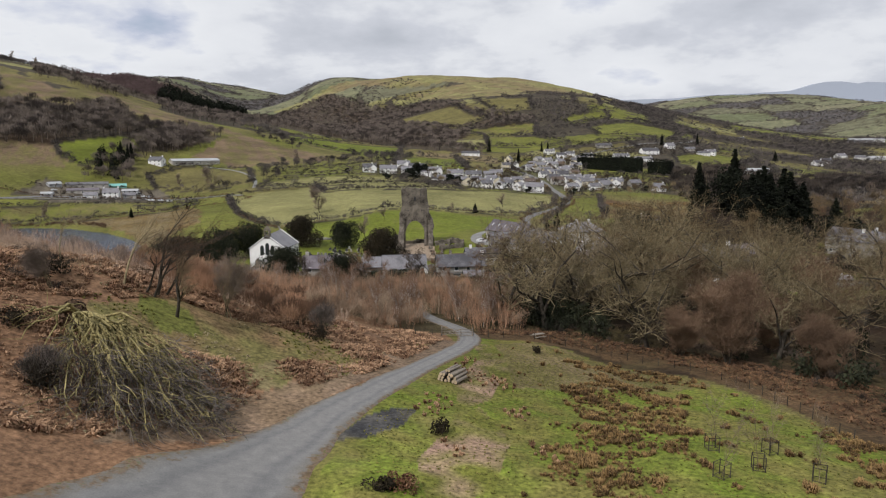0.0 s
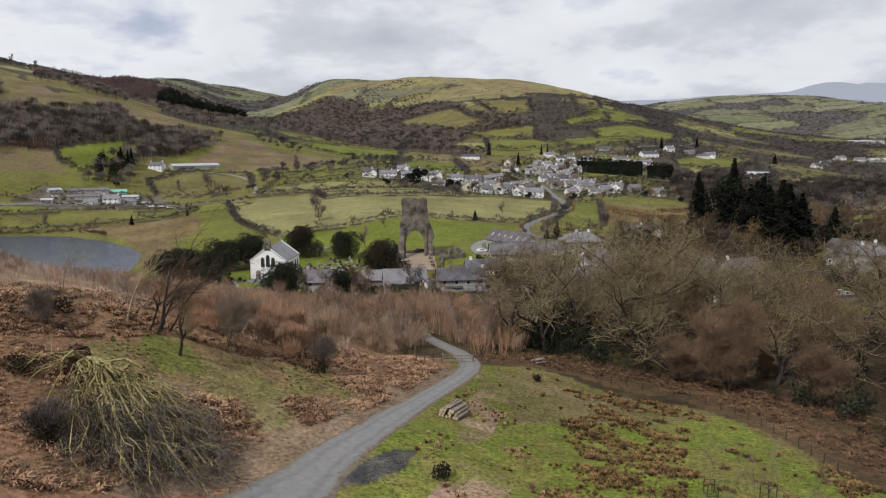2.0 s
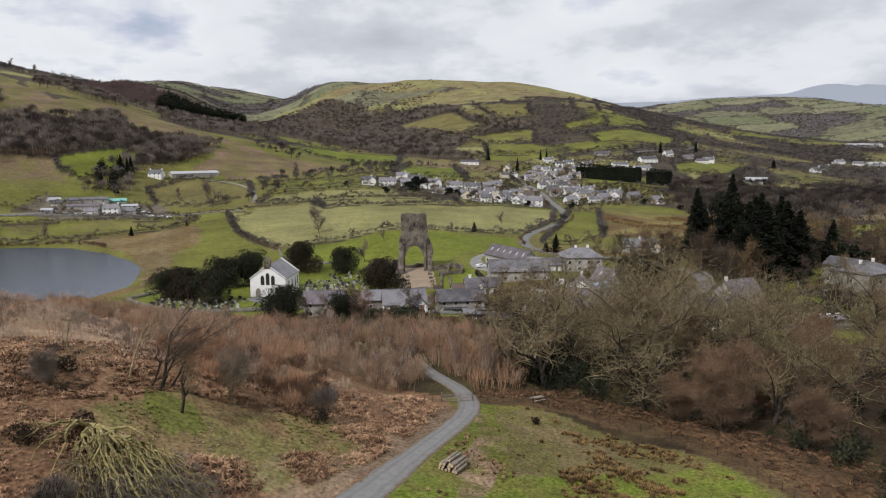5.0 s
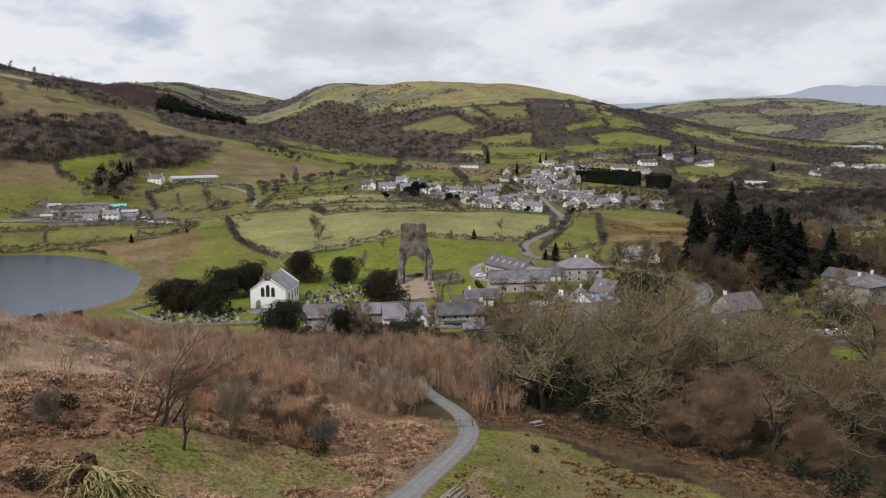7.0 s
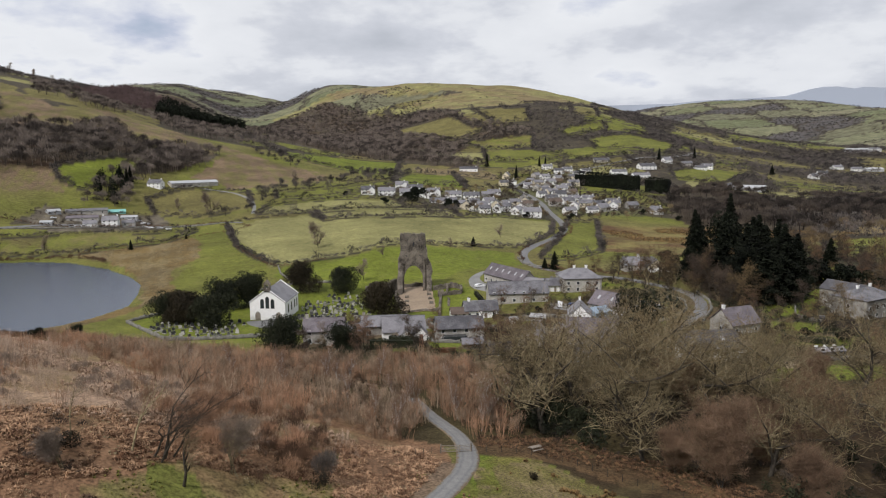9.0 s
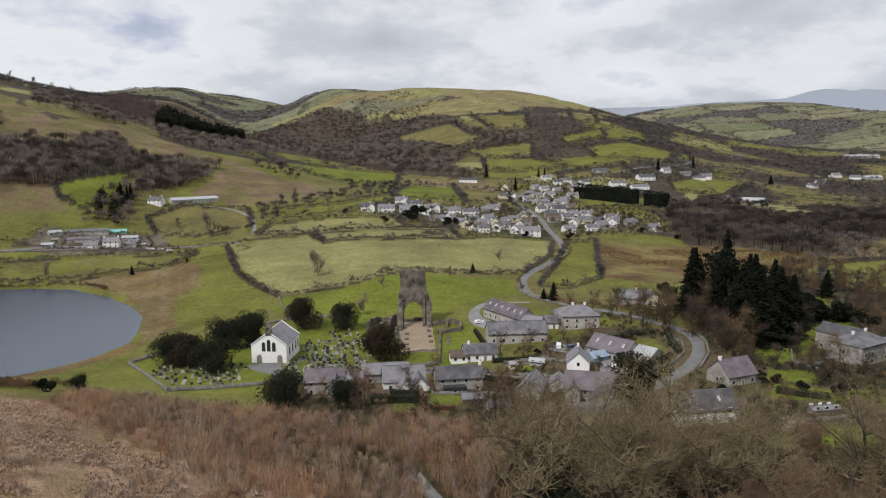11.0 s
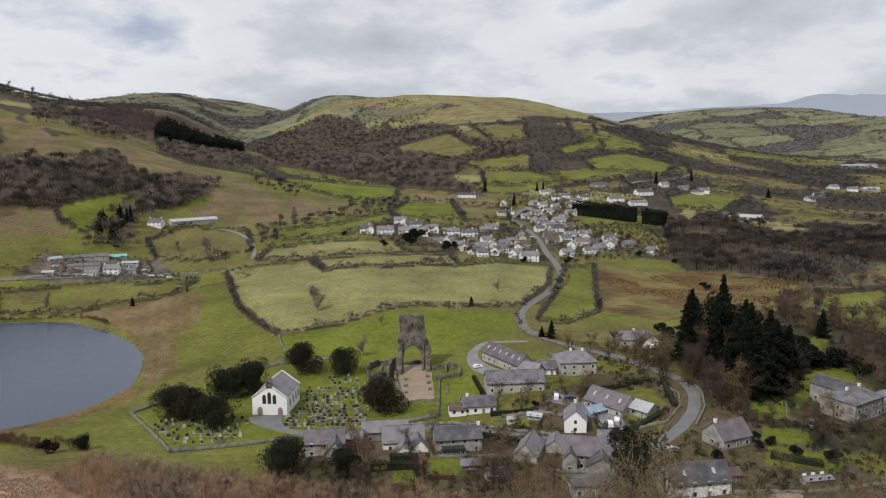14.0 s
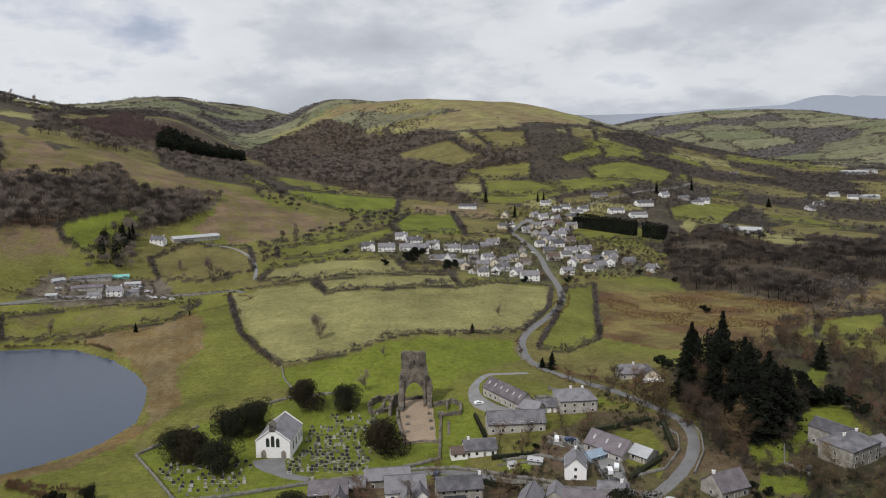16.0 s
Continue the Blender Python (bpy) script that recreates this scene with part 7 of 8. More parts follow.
# thickets and undergrowth that nobody could count
SCRUB_BAND = [(-95, 160), (-62, 128), (-40, 112), (-18, 106), (-6, 108), (-4, 120), (3, 116), (8, 110), (14, 116), (16, 160), (0, 168), (-30, 174), (-60, 184), (-105, 196)]
for k, (mat, name) in enumerate(((TWIG_RED, "red-brown leafless thicket of young birch"), (TWIG_TAN, "tan leafless willow thicket"), (TWIG_TAN, "pale brown leafless bushes in the thicket"))):
    xy = scattered(SCRUB_BAND, 2.5, 40 + k, 0.5, lambda x, y: off_track(x, y) & (wave(x, y, 13, k * 2.0) + 0.5 * wave(x, y, 4.5, k + 1.0) > -0.12))
    r = np.random.default_rng(k)
    tall = r.uniform(2.6, 5.4, len(xy)) * np.clip(1.05 - (xy[:, 1] - 110) * 0.004, 0.6, 1.1)
    many("thicket", THICKETS if k < 2 else DENSE_BUSHES, xy, tall * (1 if k < 2 else 0.75), mat, name, "thicket", 40 + k, 0.75)
LEFT_SCRUB = [(-150, 120), (-90, 70), (-50, 74), (-30, 84), (-18, 84), (-12, 92), (-14, 104), (-34, 112), (-60, 126), (-95, 160), (-150, 200)]
for k, (mat, name, pieces, lo, hi, gap) in enumerate(((TWIG_PALE, "pale grey-brown leafless scrub", THICKETS, 0.9, 2.8, 2.6), (TWIG_RED, "brown leafless scrub", THICKETS, 1.2, 3.4, 4.2), (BRACKEN_PALE, "bleached dead bracken and grass", TUFTS, 0.25, 0.8, 0.7))):
    xy = scattered(LEFT_SCRUB, gap, 50 + k, 0.5, lambda x, y: off_track(x, y) & (wave(x, y, 9, 1.0 + k) + 0.5 * wave(x, y, 3.5, k + 2.0) > -0.1))
    many("scrub", pieces, xy, np.random.default_rng(k).uniform(lo, hi, len(xy)), mat, name, "scrub", 50 + k, 0.9 if k < 2 else 1.2)
for k, (mat, poly, gap, lo, hi, name) in enumerate(((TWIG_RED, [(-28, 76), (-20, 74), (-16, 84), (-18, 100), (-34, 104), (-40, 88)], 2.1, 2.0, 4.6, "reddish-brown leafless shrubs on the bank"), (TWIG_BROWN, [(-28, 78), (-22, 73), (-17, 80), (-14, 96), (-26, 104), (-30, 92)], 3.0, 2.2, 4.4, "purplish-brown leafless shrubs on the bank"), (TWIG_GREY, [(-70, 78), (-46, 74), (-34, 82), (-30, 104), (-60, 118), (-84, 100)], 5.0, 1.6, 3.6, "grey leafless shrubs on the hillside"))):
    xy = scattered(poly, gap, 150 + k, 0.5, lambda x, y: off_track(x, y) & (wave(x, y, 6, 2.0 + k) + 0.5 * wave(x, y, 2.5, k) > -0.15))
    many("shrubs", DENSE_BUSHES, xy, np.random.default_rng(150 + k).uniform(lo, hi, len(xy)), mat, name, "shrubs", 150 + k, 0.95)
# dark low bushes give the shade of hollows that the bank's shape lacks
xy = scattered([(-60, 60), (-38, 52), (-33, 66), (-36, 80), (-60, 84)], 1.5, 155, 0.5, lambda x, y: wave(x, y, 3.5, 4.0) + 0.5 * wave(x, y, 1.4, 2.0) > 0.45)
many("brambles", BUSHES, xy, np.random.default_rng(155).uniform(0.4, 1.3, len(xy)), TWIG_DARK, "low dark bushes added as the shade of hollows in the bank", "brambles", 155, 1.4)
FERN_BANK = [(-75, 40), (-40, 34), (-24, 46), (-16, 62), (-9, 72), (-4, 84), (0, 97), (-6, 106), (-16, 100), (-30, 88), (-50, 78), (-80, 74)]
xy = scattered(FERN_BANK, 0.45, 60, 0.5, lambda x, y: off_track(x, y) & (wave(x, y, 5.5, 2.0) + 0.6 * wave(x, y, 1.7, 3.0) > -0.55) & ~inside(x, y, [(-40, 62), (-24, 64), (-12, 75), (-14, 82), (-30, 74)]))
many("bracken", MATS, xy, np.random.default_rng(6).uniform(0.14, 0.5, len(xy)) * (1 + 0.7 * wave(xy[:, 0], xy[:, 1], 3.1, 1.0)), BRACKEN, "rust-brown flattened dead bracken on the bank", "bracken", 60, 1.6)
xy = scattered(FERN_BANK, 0.5, 81, 0.5, lambda x, y: off_track(x, y) & (wave(x, y, 4.0, 6.0) + 0.5 * wave(x, y, 1.3, 1.0) > 0.35))
many("dead_grass", TUFTS, xy, np.random.default_rng(61).uniform(0.08, 0.28, len(xy)), STRAW, "bleached dead grass on the bank", "grass", 81, 2.0)
xy = scattered([(2, 50), (10, 46), (8, 75), (6, 90), (3, 92), (0, 76), (-3, 64)], 0.85, 61, 0.5, lambda x, y: off_track(x, y) & (wave(x, y, 4, 5.0) > 0.1))
many("bracken", TUFTS, xy, np.random.default_rng(7).uniform(0.2, 0.6, len(xy)), BRACKEN, "flattened dead bracken beside the track", "bracken", 61, 1.5)
MEADOW = [(5, 44), (45, 40), (42, 62), (38, 74), (34, 84), (24, 93), (14, 102), (8, 96), (6, 75)]
RUSH_BEDS = [[(9.0, 57.1), (13.6, 61.5), (16.4, 60.0), (17.4, 49.0), (16.4, 46.1), (7.5, 46.8)], [(14.0, 75.9), (20.1, 85.5), (25.5, 79.3), (24.1, 61.5), (20.1, 53.0), (17.5, 55.0), (15.9, 62.0), (12.9, 66.2)], [(38.2, 69.7), (40.8, 60.0), (34.1, 49.9), (35.3, 58.5)], [(15.0, 89.8), (29.3, 93.9), (32.2, 80.8), (22.9, 85.0)]]


def rushy(x, y):
    """Thick in the rush beds, here and there beside them."""
    wx, wy = x + 1.6 * wave(x, y, 1.9, 4.0), y + 2.2 * wave(x, y, 2.3, 1.0)
    bed = np.zeros(x.shape, bool)
    for b in RUSH_BEDS:
        bed |= inside(wx, wy, b)
    v = wave(x, y, 1.7, 1.5) + 0.6 * wave(x, y, 0.8, 2.5)
    return v > np.where(bed, -0.45, np.where(x > 16, 0.72, 0.95))


xy = scattered(MEADOW, 0.5, 62, 0.5, rushy)
many("rushes", RUSHES, xy, np.random.default_rng(8).uniform(0.15, 0.62, len(xy)) * (1 + 0.5 * wave(xy[:, 0], xy[:, 1], 1.9, 2.0)), RUSH, "brown rush tussocks in the wet meadow", "rushes", 62, 2.0)
xy = scattered([(-12, 34), (45, 34), (40, 70), (26, 92), (8, 104), (2, 96), (-4, 70)], 0.5, 63, 0.5, off_track)
many("grass", TUFTS, xy, np.random.default_rng(9).uniform(0.08, 0.22, len(xy)), GRASS, "short green pasture grass", "grass", 63, 1.6)
xy = scattered([(-30, 40), (-16, 62), (-8, 74), (0, 98), (-10, 104), (-30, 80), (-60, 60)], 0.6, 64, 0.5, lambda x, y: off_track(x, y) & (wave(x, y, 6, 9.0) > 0.4))
many("grass", TUFTS, xy, np.random.default_rng(10).uniform(0.1, 0.35, len(xy)), GRASS, "rough grass on the bank", "grass", 64, 1.6)
# floor of the wood, ivy and brambles
xy = scattered(RIGHT_WOOD, 2.3, 65, 0.5, lambda x, y: wave(x, y, 12, 4.0) > -0.25)
many("undergrowth", BUSHES, xy, np.random.default_rng(11).uniform(0.6, 2.6, len(xy)), TWIG_DARK, "brown brambles and saplings under the trees", "undergrowth", 65, 1.0)
xy = np.concatenate([scattered([(12, 118), (26, 110), (30, 126), (20, 134)], 2.0, 66, 0.5), scattered(RIGHT_WOOD, 5.5, 86, 0.5, lambda x, y: wave(x, y, 9, 3.0) > 0.0)])
many("ivy", [leafy_cloud(np.random.default_rng(200 + k), 220, lumpy(np.random.default_rng(210 + k), 0.5, 1.0, 0.05, 12), 0.075) for k in range(3)], xy, np.random.default_rng(12).uniform(2, 5.5, len(xy)), IVY, "dark ivy and holly under the oaks", "ivy", 66, 0.7)
xy = scattered([(5, 108), (14, 107), (27, 102), (36, 93), (42, 82), (44, 66), (64, 58), (54, 88), (36, 106), (16, 116), (6, 114)], 1.3, 77, 0.5, off_track)
many("undergrowth", BUSHES, xy, np.random.default_rng(17).uniform(0.3, 1.0, len(xy)), TWIG_BROWN, "red-brown brambles and bracken along the fence", "undergrowth", 77, 1.0)
xy = scattered([(5, 107), (14, 106), (27, 101), (36, 92), (42, 81), (44, 66), (64, 58), (56, 88), (38, 104), (18, 114), (6, 113)], 0.8, 87, 0.5, lambda x, y: off_track(x, y) & (wave(x, y, 4, 5.0) > -0.5))
many("bracken", MATS, xy, np.random.default_rng(87).uniform(0.2, 0.55, len(xy)), BRACKEN_DARK, "rust-brown dead bracken along the edge of the wood", "bracken", 87, 1.6)
xy = scattered(MANSION_WOOD, 3.0, 78, 0.5, lambda x, y: open_ground(x, y) & (wave(x, y, 12, 4.0) > -0.15))
many("undergrowth", BUSHES, xy, np.random.default_rng(18).uniform(1.0, 4.6, len(xy)), TWIG_DARK, "leafless shrubs among the mansion trees", "undergrowth", 78, 1.0)
xy = scattered(GARDEN, 3.8, 79, 0.5, lambda x, y: open_ground(x, y) & (wave(x, y, 11, 1.0) > -0.15))
many("evergreen_shrubs", [leafy_cloud(np.random.default_rng(220 + k), 120, lumpy(np.random.default_rng(230 + k), 0.5, 1.0, 0.05, 10), 0.10) for k in range(3)], xy, np.random.default_rng(19).uniform(0.9, 2.8, len(xy)), IVY, "dark evergreen garden shrubs", "shrubs", 79, 0.9)
# gardens, hedgerows and churchyard edges
xy = scattered(GARDEN, 2.9, 67, 0.5, lambda x, y: open_ground(x, y) & (wave(x, y, 14, 6.0) > -0.25))
many("garden_shrubs", BUSHES, xy, np.random.default_rng(13).uniform(0.8, 3.6, len(xy)), TWIG_GARDEN, "leafless brown garden shrubs", "shrubs", 67, 0.95)
xy = scattered([(-10, 590), (100, 560), (200, 600), (260, 700), (280, 960), (420, 1120), (150, 1040), (80, 1000), (100, 800), (60, 760), (-60, 720), (-75, 640)], 5.5, 68, 0.5, open_ground)
many("garden_shrubs", BUSHES, xy, np.random.default_rng(14).uniform(1.2, 6.0, len(xy)), TWIG_DARK, "leafless garden trees and shrubs of the village", "shrubs", 68, 0.9)
for k, (line, lo, hi) in enumerate((([(-330, 500), (-275, 500), (-212, 526), (-165, 527)], 1.5, 3.0), ([(-124, 415), (-105, 382), (-84, 349), (-60, 355)], 1.0, 2.2), ([(-13, 391), (17, 406), (52, 421), (46, 400), (45, 375)], 1.0, 2.4), ([(101, 560), (96, 505), (80, 460), (60, 420)], 1.0, 2.2), ([(-265, 408), (-222, 412), (-195, 395)], 1.5, 4.0), ([(54, 352), (68, 330), (82, 306), (92, 284)], 1.5, 3.5), ([(48, 350), (60, 326), (74, 302), (84, 282)], 0.8, 1.8), ([(-225, 425), (-170, 474), (-140, 500), (-165, 515)], 1.0, 2.5), ([(-300, 466), (-222, 428), (-190, 440)], 0.6, 1.2), ([(-115, 212), (-150, 226), (-122, 204)], 2.0, 4.5))):
    p = smooth_line(line, 1.1)
    r = np.random.default_rng(k)
    p = p + r.normal(0, 0.6, p.shape)
    many("hedgerow", BUSHES, p, r.uniform(lo, hi, len(p)), TWIG_BROWN, "brown leafless hedgerow", "hedge", 70 + k, 1.0)
xy = scattered([(-225, 418), (-170, 470), (-140, 400), (-147, 364), (-124, 309), (-134, 270), (-152, 246), (-170, 236), (-150, 262), (-132, 292), (-146, 335), (-176, 382)], 2.0, 75, 0.5, lambda x, y: ~inside(x, y, LAKE))
many("sedge", FAR_RUSHES, xy, np.random.default_rng(15).uniform(0.15, 0.4, len(xy)), RUSH, "straw-brown sedge along the lake shore", "sedge", 75, 2.4)
xy = scattered([(120, 515), (212, 540), (290, 480), (270, 440), (200, 420), (125, 430)], 1.9, 76, 0.5, lambda x, y: wave(x, y, 16, 2.0) > -0.1)
many("sedge", FAR_RUSHES, xy, np.random.default_rng(16).uniform(0.4, 1.1, len(xy)), RUSH, "brown rush tussocks in the rough field", "rushes", 76, 2.2)

# ---- walls, churchyard, and small things ----
stone_wall("dry stone churchyard wall", [(-84, 204), (-101, 229), (-118.6, 253.5), (-110, 266), (-103, 279)], 1.2, 0.6, seed=31)
stone_wall("dry stone churchyard wall", [(-84, 204), (-70, 210), (-56, 216), (-42, 222), (-26, 226), (-12, 234), (-1, 240)], 1.2, 0.6, seed=32)
stone_wall("dry stone churchyard wall", [(-85, 288), (-78, 299), (-70, 305), (-50, 309)], 1.0, 0.6, seed=33)
stone_wall("stone wall beside the lane", [(99, 262), (99, 250), (94, 234), (84, 216)], 1.1, 0.6, seed=34)
stone_wall("stone wall beside the lane", [(86, 258), (90, 250), (86, 236), (76, 221), (64, 216)], 1.0, 0.5, seed=35)
stone_wall("garden wall of grey stone", [(42, 296), (54, 299), (66, 303)], 1.8, 0.6, seed=36)
stone_wall("garden wall of grey stone", [(50, 311), (60, 306)], 1.4, 0.6, seed=37)
stone_wall("garden wall beside the cottage", [(20, 222), (30, 217), (41, 207)], 1.1, 0.5, seed=38)
stone_wall("garden wall beside the cottage", [(44, 256), (48, 240), (52, 228)], 1.3, 0.5, seed=39)
stone_wall("roadside stone wall", [(53, 354), (44, 366), (43, 384)], 0.9, 0.5, seed=40)
stone_wall("stone wall of the field lane", [(-84, 350), (-78, 330), (-66, 306)], 0.8, 0.6, seed=41)


stone_wall("garden wall of grey stone", [(-4, 205), (-2, 196), (9, 197), (20, 199)], 1.1, 0.5, seed=42)
stone_wall("garden wall of grey stone", [(30, 186), (52, 182), (60, 186)], 1.3, 0.5, seed=43)
stone_wall("garden wall of grey stone", [(76, 168), (96, 167), (118, 172)], 0.9, 0.5, seed=44)
stone_wall("garden wall of grey stone", [(22, 236), (36, 238), (44, 232)], 1.2, 0.5, seed=45)
stone_wall("stone terrace edge in the cottage garden", [(20, 233), (27, 233.5), (34, 234)], 0.7, 0.4, seed=47)
stone_wall("stone wall beside the church lane", [(-40, 220), (-24, 226.5), (-10, 231.5), (4, 232), (16, 228), (27, 222.5), (38, 216.5)], 1.1, 0.5, seed=48)
stone_wall("roadside stone wall", [(41, 254), (47, 244), (52, 238)], 1.0, 0.5, seed=49)
stone_wall("drystone wall below the hamlet lane", [(-320, 470), (-280, 494), (-250, 510), (-215, 526), (-170, 527)], 1.1, 0.7, seed=51)
stone_wall("low wall of the mansion garden", [(122, 214), (118, 224), (126, 240)], 1.0, 0.5, seed=46)


def gravestone(k):
    """Headstone patterns: round-topped, square, cross and kerbed."""
    ob = thing("gravestone", Matrix(), ("weathered pale headstone with a rounded top", "polished dark headstone on a plinth", "pale square-topped stone headstone", "pale stone cross on stepped plinth")[k], "gravestone", "churchyard graves")
    if k == 3:
        part("cross", made(lambda bm: (box(bm, -0.13, 0.13, -0.1, 0.1, 0.3, 1.7), box(bm, -0.42, 0.42, -0.09, 0.09, 1.1, 1.33))), GRAVE, ob)
    else:
        w, h = (0.42, 1.15) if k == 0 else (0.5, 1.0)
        top = [(w * math.cos(a), h - 0.2 + 0.3 * math.sin(a)) for a in np.linspace(0, math.pi, 7)] if k != 2 else [(w, h), (-w, h)]
        part("headstone", made(lambda bm: prism(bm, [(-w, 0.1), (w, 0.1)] + top, -0.09, 0.09)), GRAVE_DARK if k == 1 else GRAVE, ob)
    part("plinth", made(lambda bm: box(bm, -0.6, 0.6, -0.25, 0.25, -0.3, 0.3 if k == 3 else 0.16)), GRAVE, ob)
    if k == 1:
        part("kerb", made(lambda bm: [box(bm, *b) for b in ((-0.6, -0.5, -2.0, -0.25, -0.2, 0.18), (0.5, 0.6, -2.0, -0.25, -0.2, 0.18), (-0.5, 0.5, -2.0, -1.9, -0.2, 0.18))]), GRAVE, ob)
    return ob


def graves():
    r = random.Random(8)
    kinds = [gravestone(k) for k in range(4)]
    plots = []
    for row in range(18):
        y = 232 + row * 3.3
        x = -56 + r.uniform(0, 2)
        while x < -27:
            if r.random() < (0.85 if row < 6 else 0.6 if row < 13 else 0.3):
                plots.append((x, y + r.uniform(-0.5, 0.5)))
            x += r.uniform(1.2, 2.2)
    for row in range(9):
        y = 211 + row * 3.6
        x = -108 + r.uniform(0, 2)
        while x < -66:
            if inside(np.array([x]), np.array([y]), [(-83, 208), (-115, 252), (-104, 262), (-70, 240), (-62, 218)])[0] and r.random() < 0.55:
                plots.append((x, y))
            x += r.uniform(1.6, 3.4)
    for x, y in plots:
        if abs(x + 62) < 8 and y > 242 or (x + 23) ** 2 + (y - 247) ** 2 < 16:
            continue
        g = copy_thing(r.choices(kinds, (4, 8, 4, 1))[0], pose(x, y, ground_z(x, y), r.uniform(-6, 6), r.uniform(-5, 5), r.uniform(-14, 14)))
        s = r.uniform(0.85, 1.3)
        g.scale = (s, s, s)
    retire(*kinds)


graves()
strip("church_path", [(-64, 242.5), (-63, 239), (-60, 234), (-54, 228), (-46, 225)], [13, 10, 5, 4, 4], TARMAC, "dark tarmac forecourt before the church", "path", 0.14)


def car(x, y, turn, paint, label, van=False):
    z = ground_z(x, y)
    ob = thing("van" if van else "car", pose(x, y, z + 0.16, 0, 0, turn), label, "van" if van else "car")
    L, H = (4.9, 1.95) if van else (4.2, 1.45)
    side = [(-L / 2, 0.35), (L / 2, 0.35), (L / 2, 0.85), (L / 2 - 0.15, 0.95), (L / 2 - 1.1, 1.0), (L / 2 - 1.8, H), (-L / 2 + (0.1 if van else 0.9), H), (-L / 2, 1.0 if not van else H - 0.2)]
    part("body", made(lambda bm: prism(bm, side, -0.85, 0.85)), paint, ob)
    part("glazing", made(lambda bm: prism(bm, [(L / 2 - 1.2, 1.02), (L / 2 - 1.85, H - 0.1), (-L / 2 + 1.0, H - 0.1), (-L / 2 + 0.55, 1.02)], -0.87, 0.87)), PANE, ob)
    for wx in (-L / 2 + 0.8, L / 2 - 0.85):
        for wy in (-0.78, 0.78):
            w = part("wheel", fast_mesh("wheel", *limb_mesh([(np.array([wx, wy - 0.1, 0.2]), np.array([wx, wy + 0.1, 0.2]), 0.64, 0.64, 0)], 12)), RUBBER, ob)
            part("hub", made(lambda bm: box(bm, wx - 0.15, wx + 0.15, wy - 0.13, wy + 0.13, 0.05, 0.35)), METAL_ROOF, w)


car(16.5, 291, 20, CAR_WHITE, "white car parked on the gravel drive")
car(57.0, 221, 85, CAR_WHITE, "white van parked beside the barn", True)
car(60.0, 223.5, 75, CAR_WHITE, "white van parked beside the barn", True)
car(56.5, 213.5, 60, GRAVE_DARK, "dark car parked in the yard")
car(44.0, 250.5, 80, CAR_WHITE, "white van parked in the yard", True)
car(49.0, 249.5, 15, CAR_BLUE, "dark blue car parked in the yard")
car(70.0, 197.5, 15, CAR_SILVER, "silver car parked beside the lane")
car(-2.0, 226.5, 80, CAR_BLUE, "dark blue car parked on the church lane")
car(-30.0, 219.0, 20, CAR_RED, "red car parked on the church lane")
car(98.0, 216.0, 40, CAR_SILVER, "silver car parked beside the cottage")
car(124.0, 219.0, 60, GRAVE_DARK, "dark car parked before the mansion")
for x, y, t in ((-244, 541, 20), (-240, 545, 60), (-233, 537, 10), (-228, 536, 100), (-262, 505, 15), (-270, 503, 20), (-205, 516, 30), (-213, 520, 0), (-293, 520, 40)):
    car(x, y, t, CAR_WHITE if x % 3 else CAR_SILVER, "pale vehicle parked in the hamlet yard", x % 2 == 0)
for x, y in ((34, 596), (38, 594), (92, 762), (95, 700), (-225, 522), (-220, 520)):
    car(x, y, 10, CAR_WHITE, "white car parked by village houses")


def log_pile():
    r = random.Random(2)
    ob = thing("log_pile", pose(0.9, 74.2, ground_z(0.9, 74.2), 0, 3, 62), "stack of cut timber logs beside the track", "log pile")
    k = 0
    for row, n in enumerate((6, 5, 4, 2)):
        for c in range(n):
            d = r.uniform(0.28, 0.44)
            y = (c - n / 2) * 0.46 + r.uniform(-0.05, 0.05)
            z = 0.1 + row * 0.37
            L = r.uniform(2.5, 3.2)
            o = r.uniform(-0.2, 0.2)
            a = np.array([o - L / 2, y + r.uniform(-0.1, 0.1), z + 0.16])
            b = np.array([o + L / 2, y + r.uniform(-0.1, 0.1), z + 0.16])
            log = part("log", fast_mesh("log", *limb_mesh([(a, b, d, d * 0.92, 0)], 9)), WOOD_OLD, ob)
            for e, s in ((a, -0.02), (b, 0.02)):
                part("log_end", fast_mesh("log_end", *limb_mesh([(e, e + np.array([s, 0, 0]), d * 0.96, 0.01, 0)], 9)), LOG_END, log, "pale sawn end")


log_pile()


def post(parent, x, y, tall, thick=0.12, name="post", mat=None, z=None):
    z = ground_z(x, y) if z is None else z
    return part(name, fast_mesh(name, *limb_mesh([(np.array([x, y, z - 0.3]), np.array([x, y, z + tall]), thick, thick * 0.9, 0)], 5)), mat or WOOD_OLD, parent)


def rail(parent, a, b, thick=0.07, name="rail", mat=None):
    return part(name, fast_mesh(name, *limb_mesh([(np.array(a, float), np.array(b, float), thick, thick, 0)], 4)), mat or WOOD_OLD, parent)


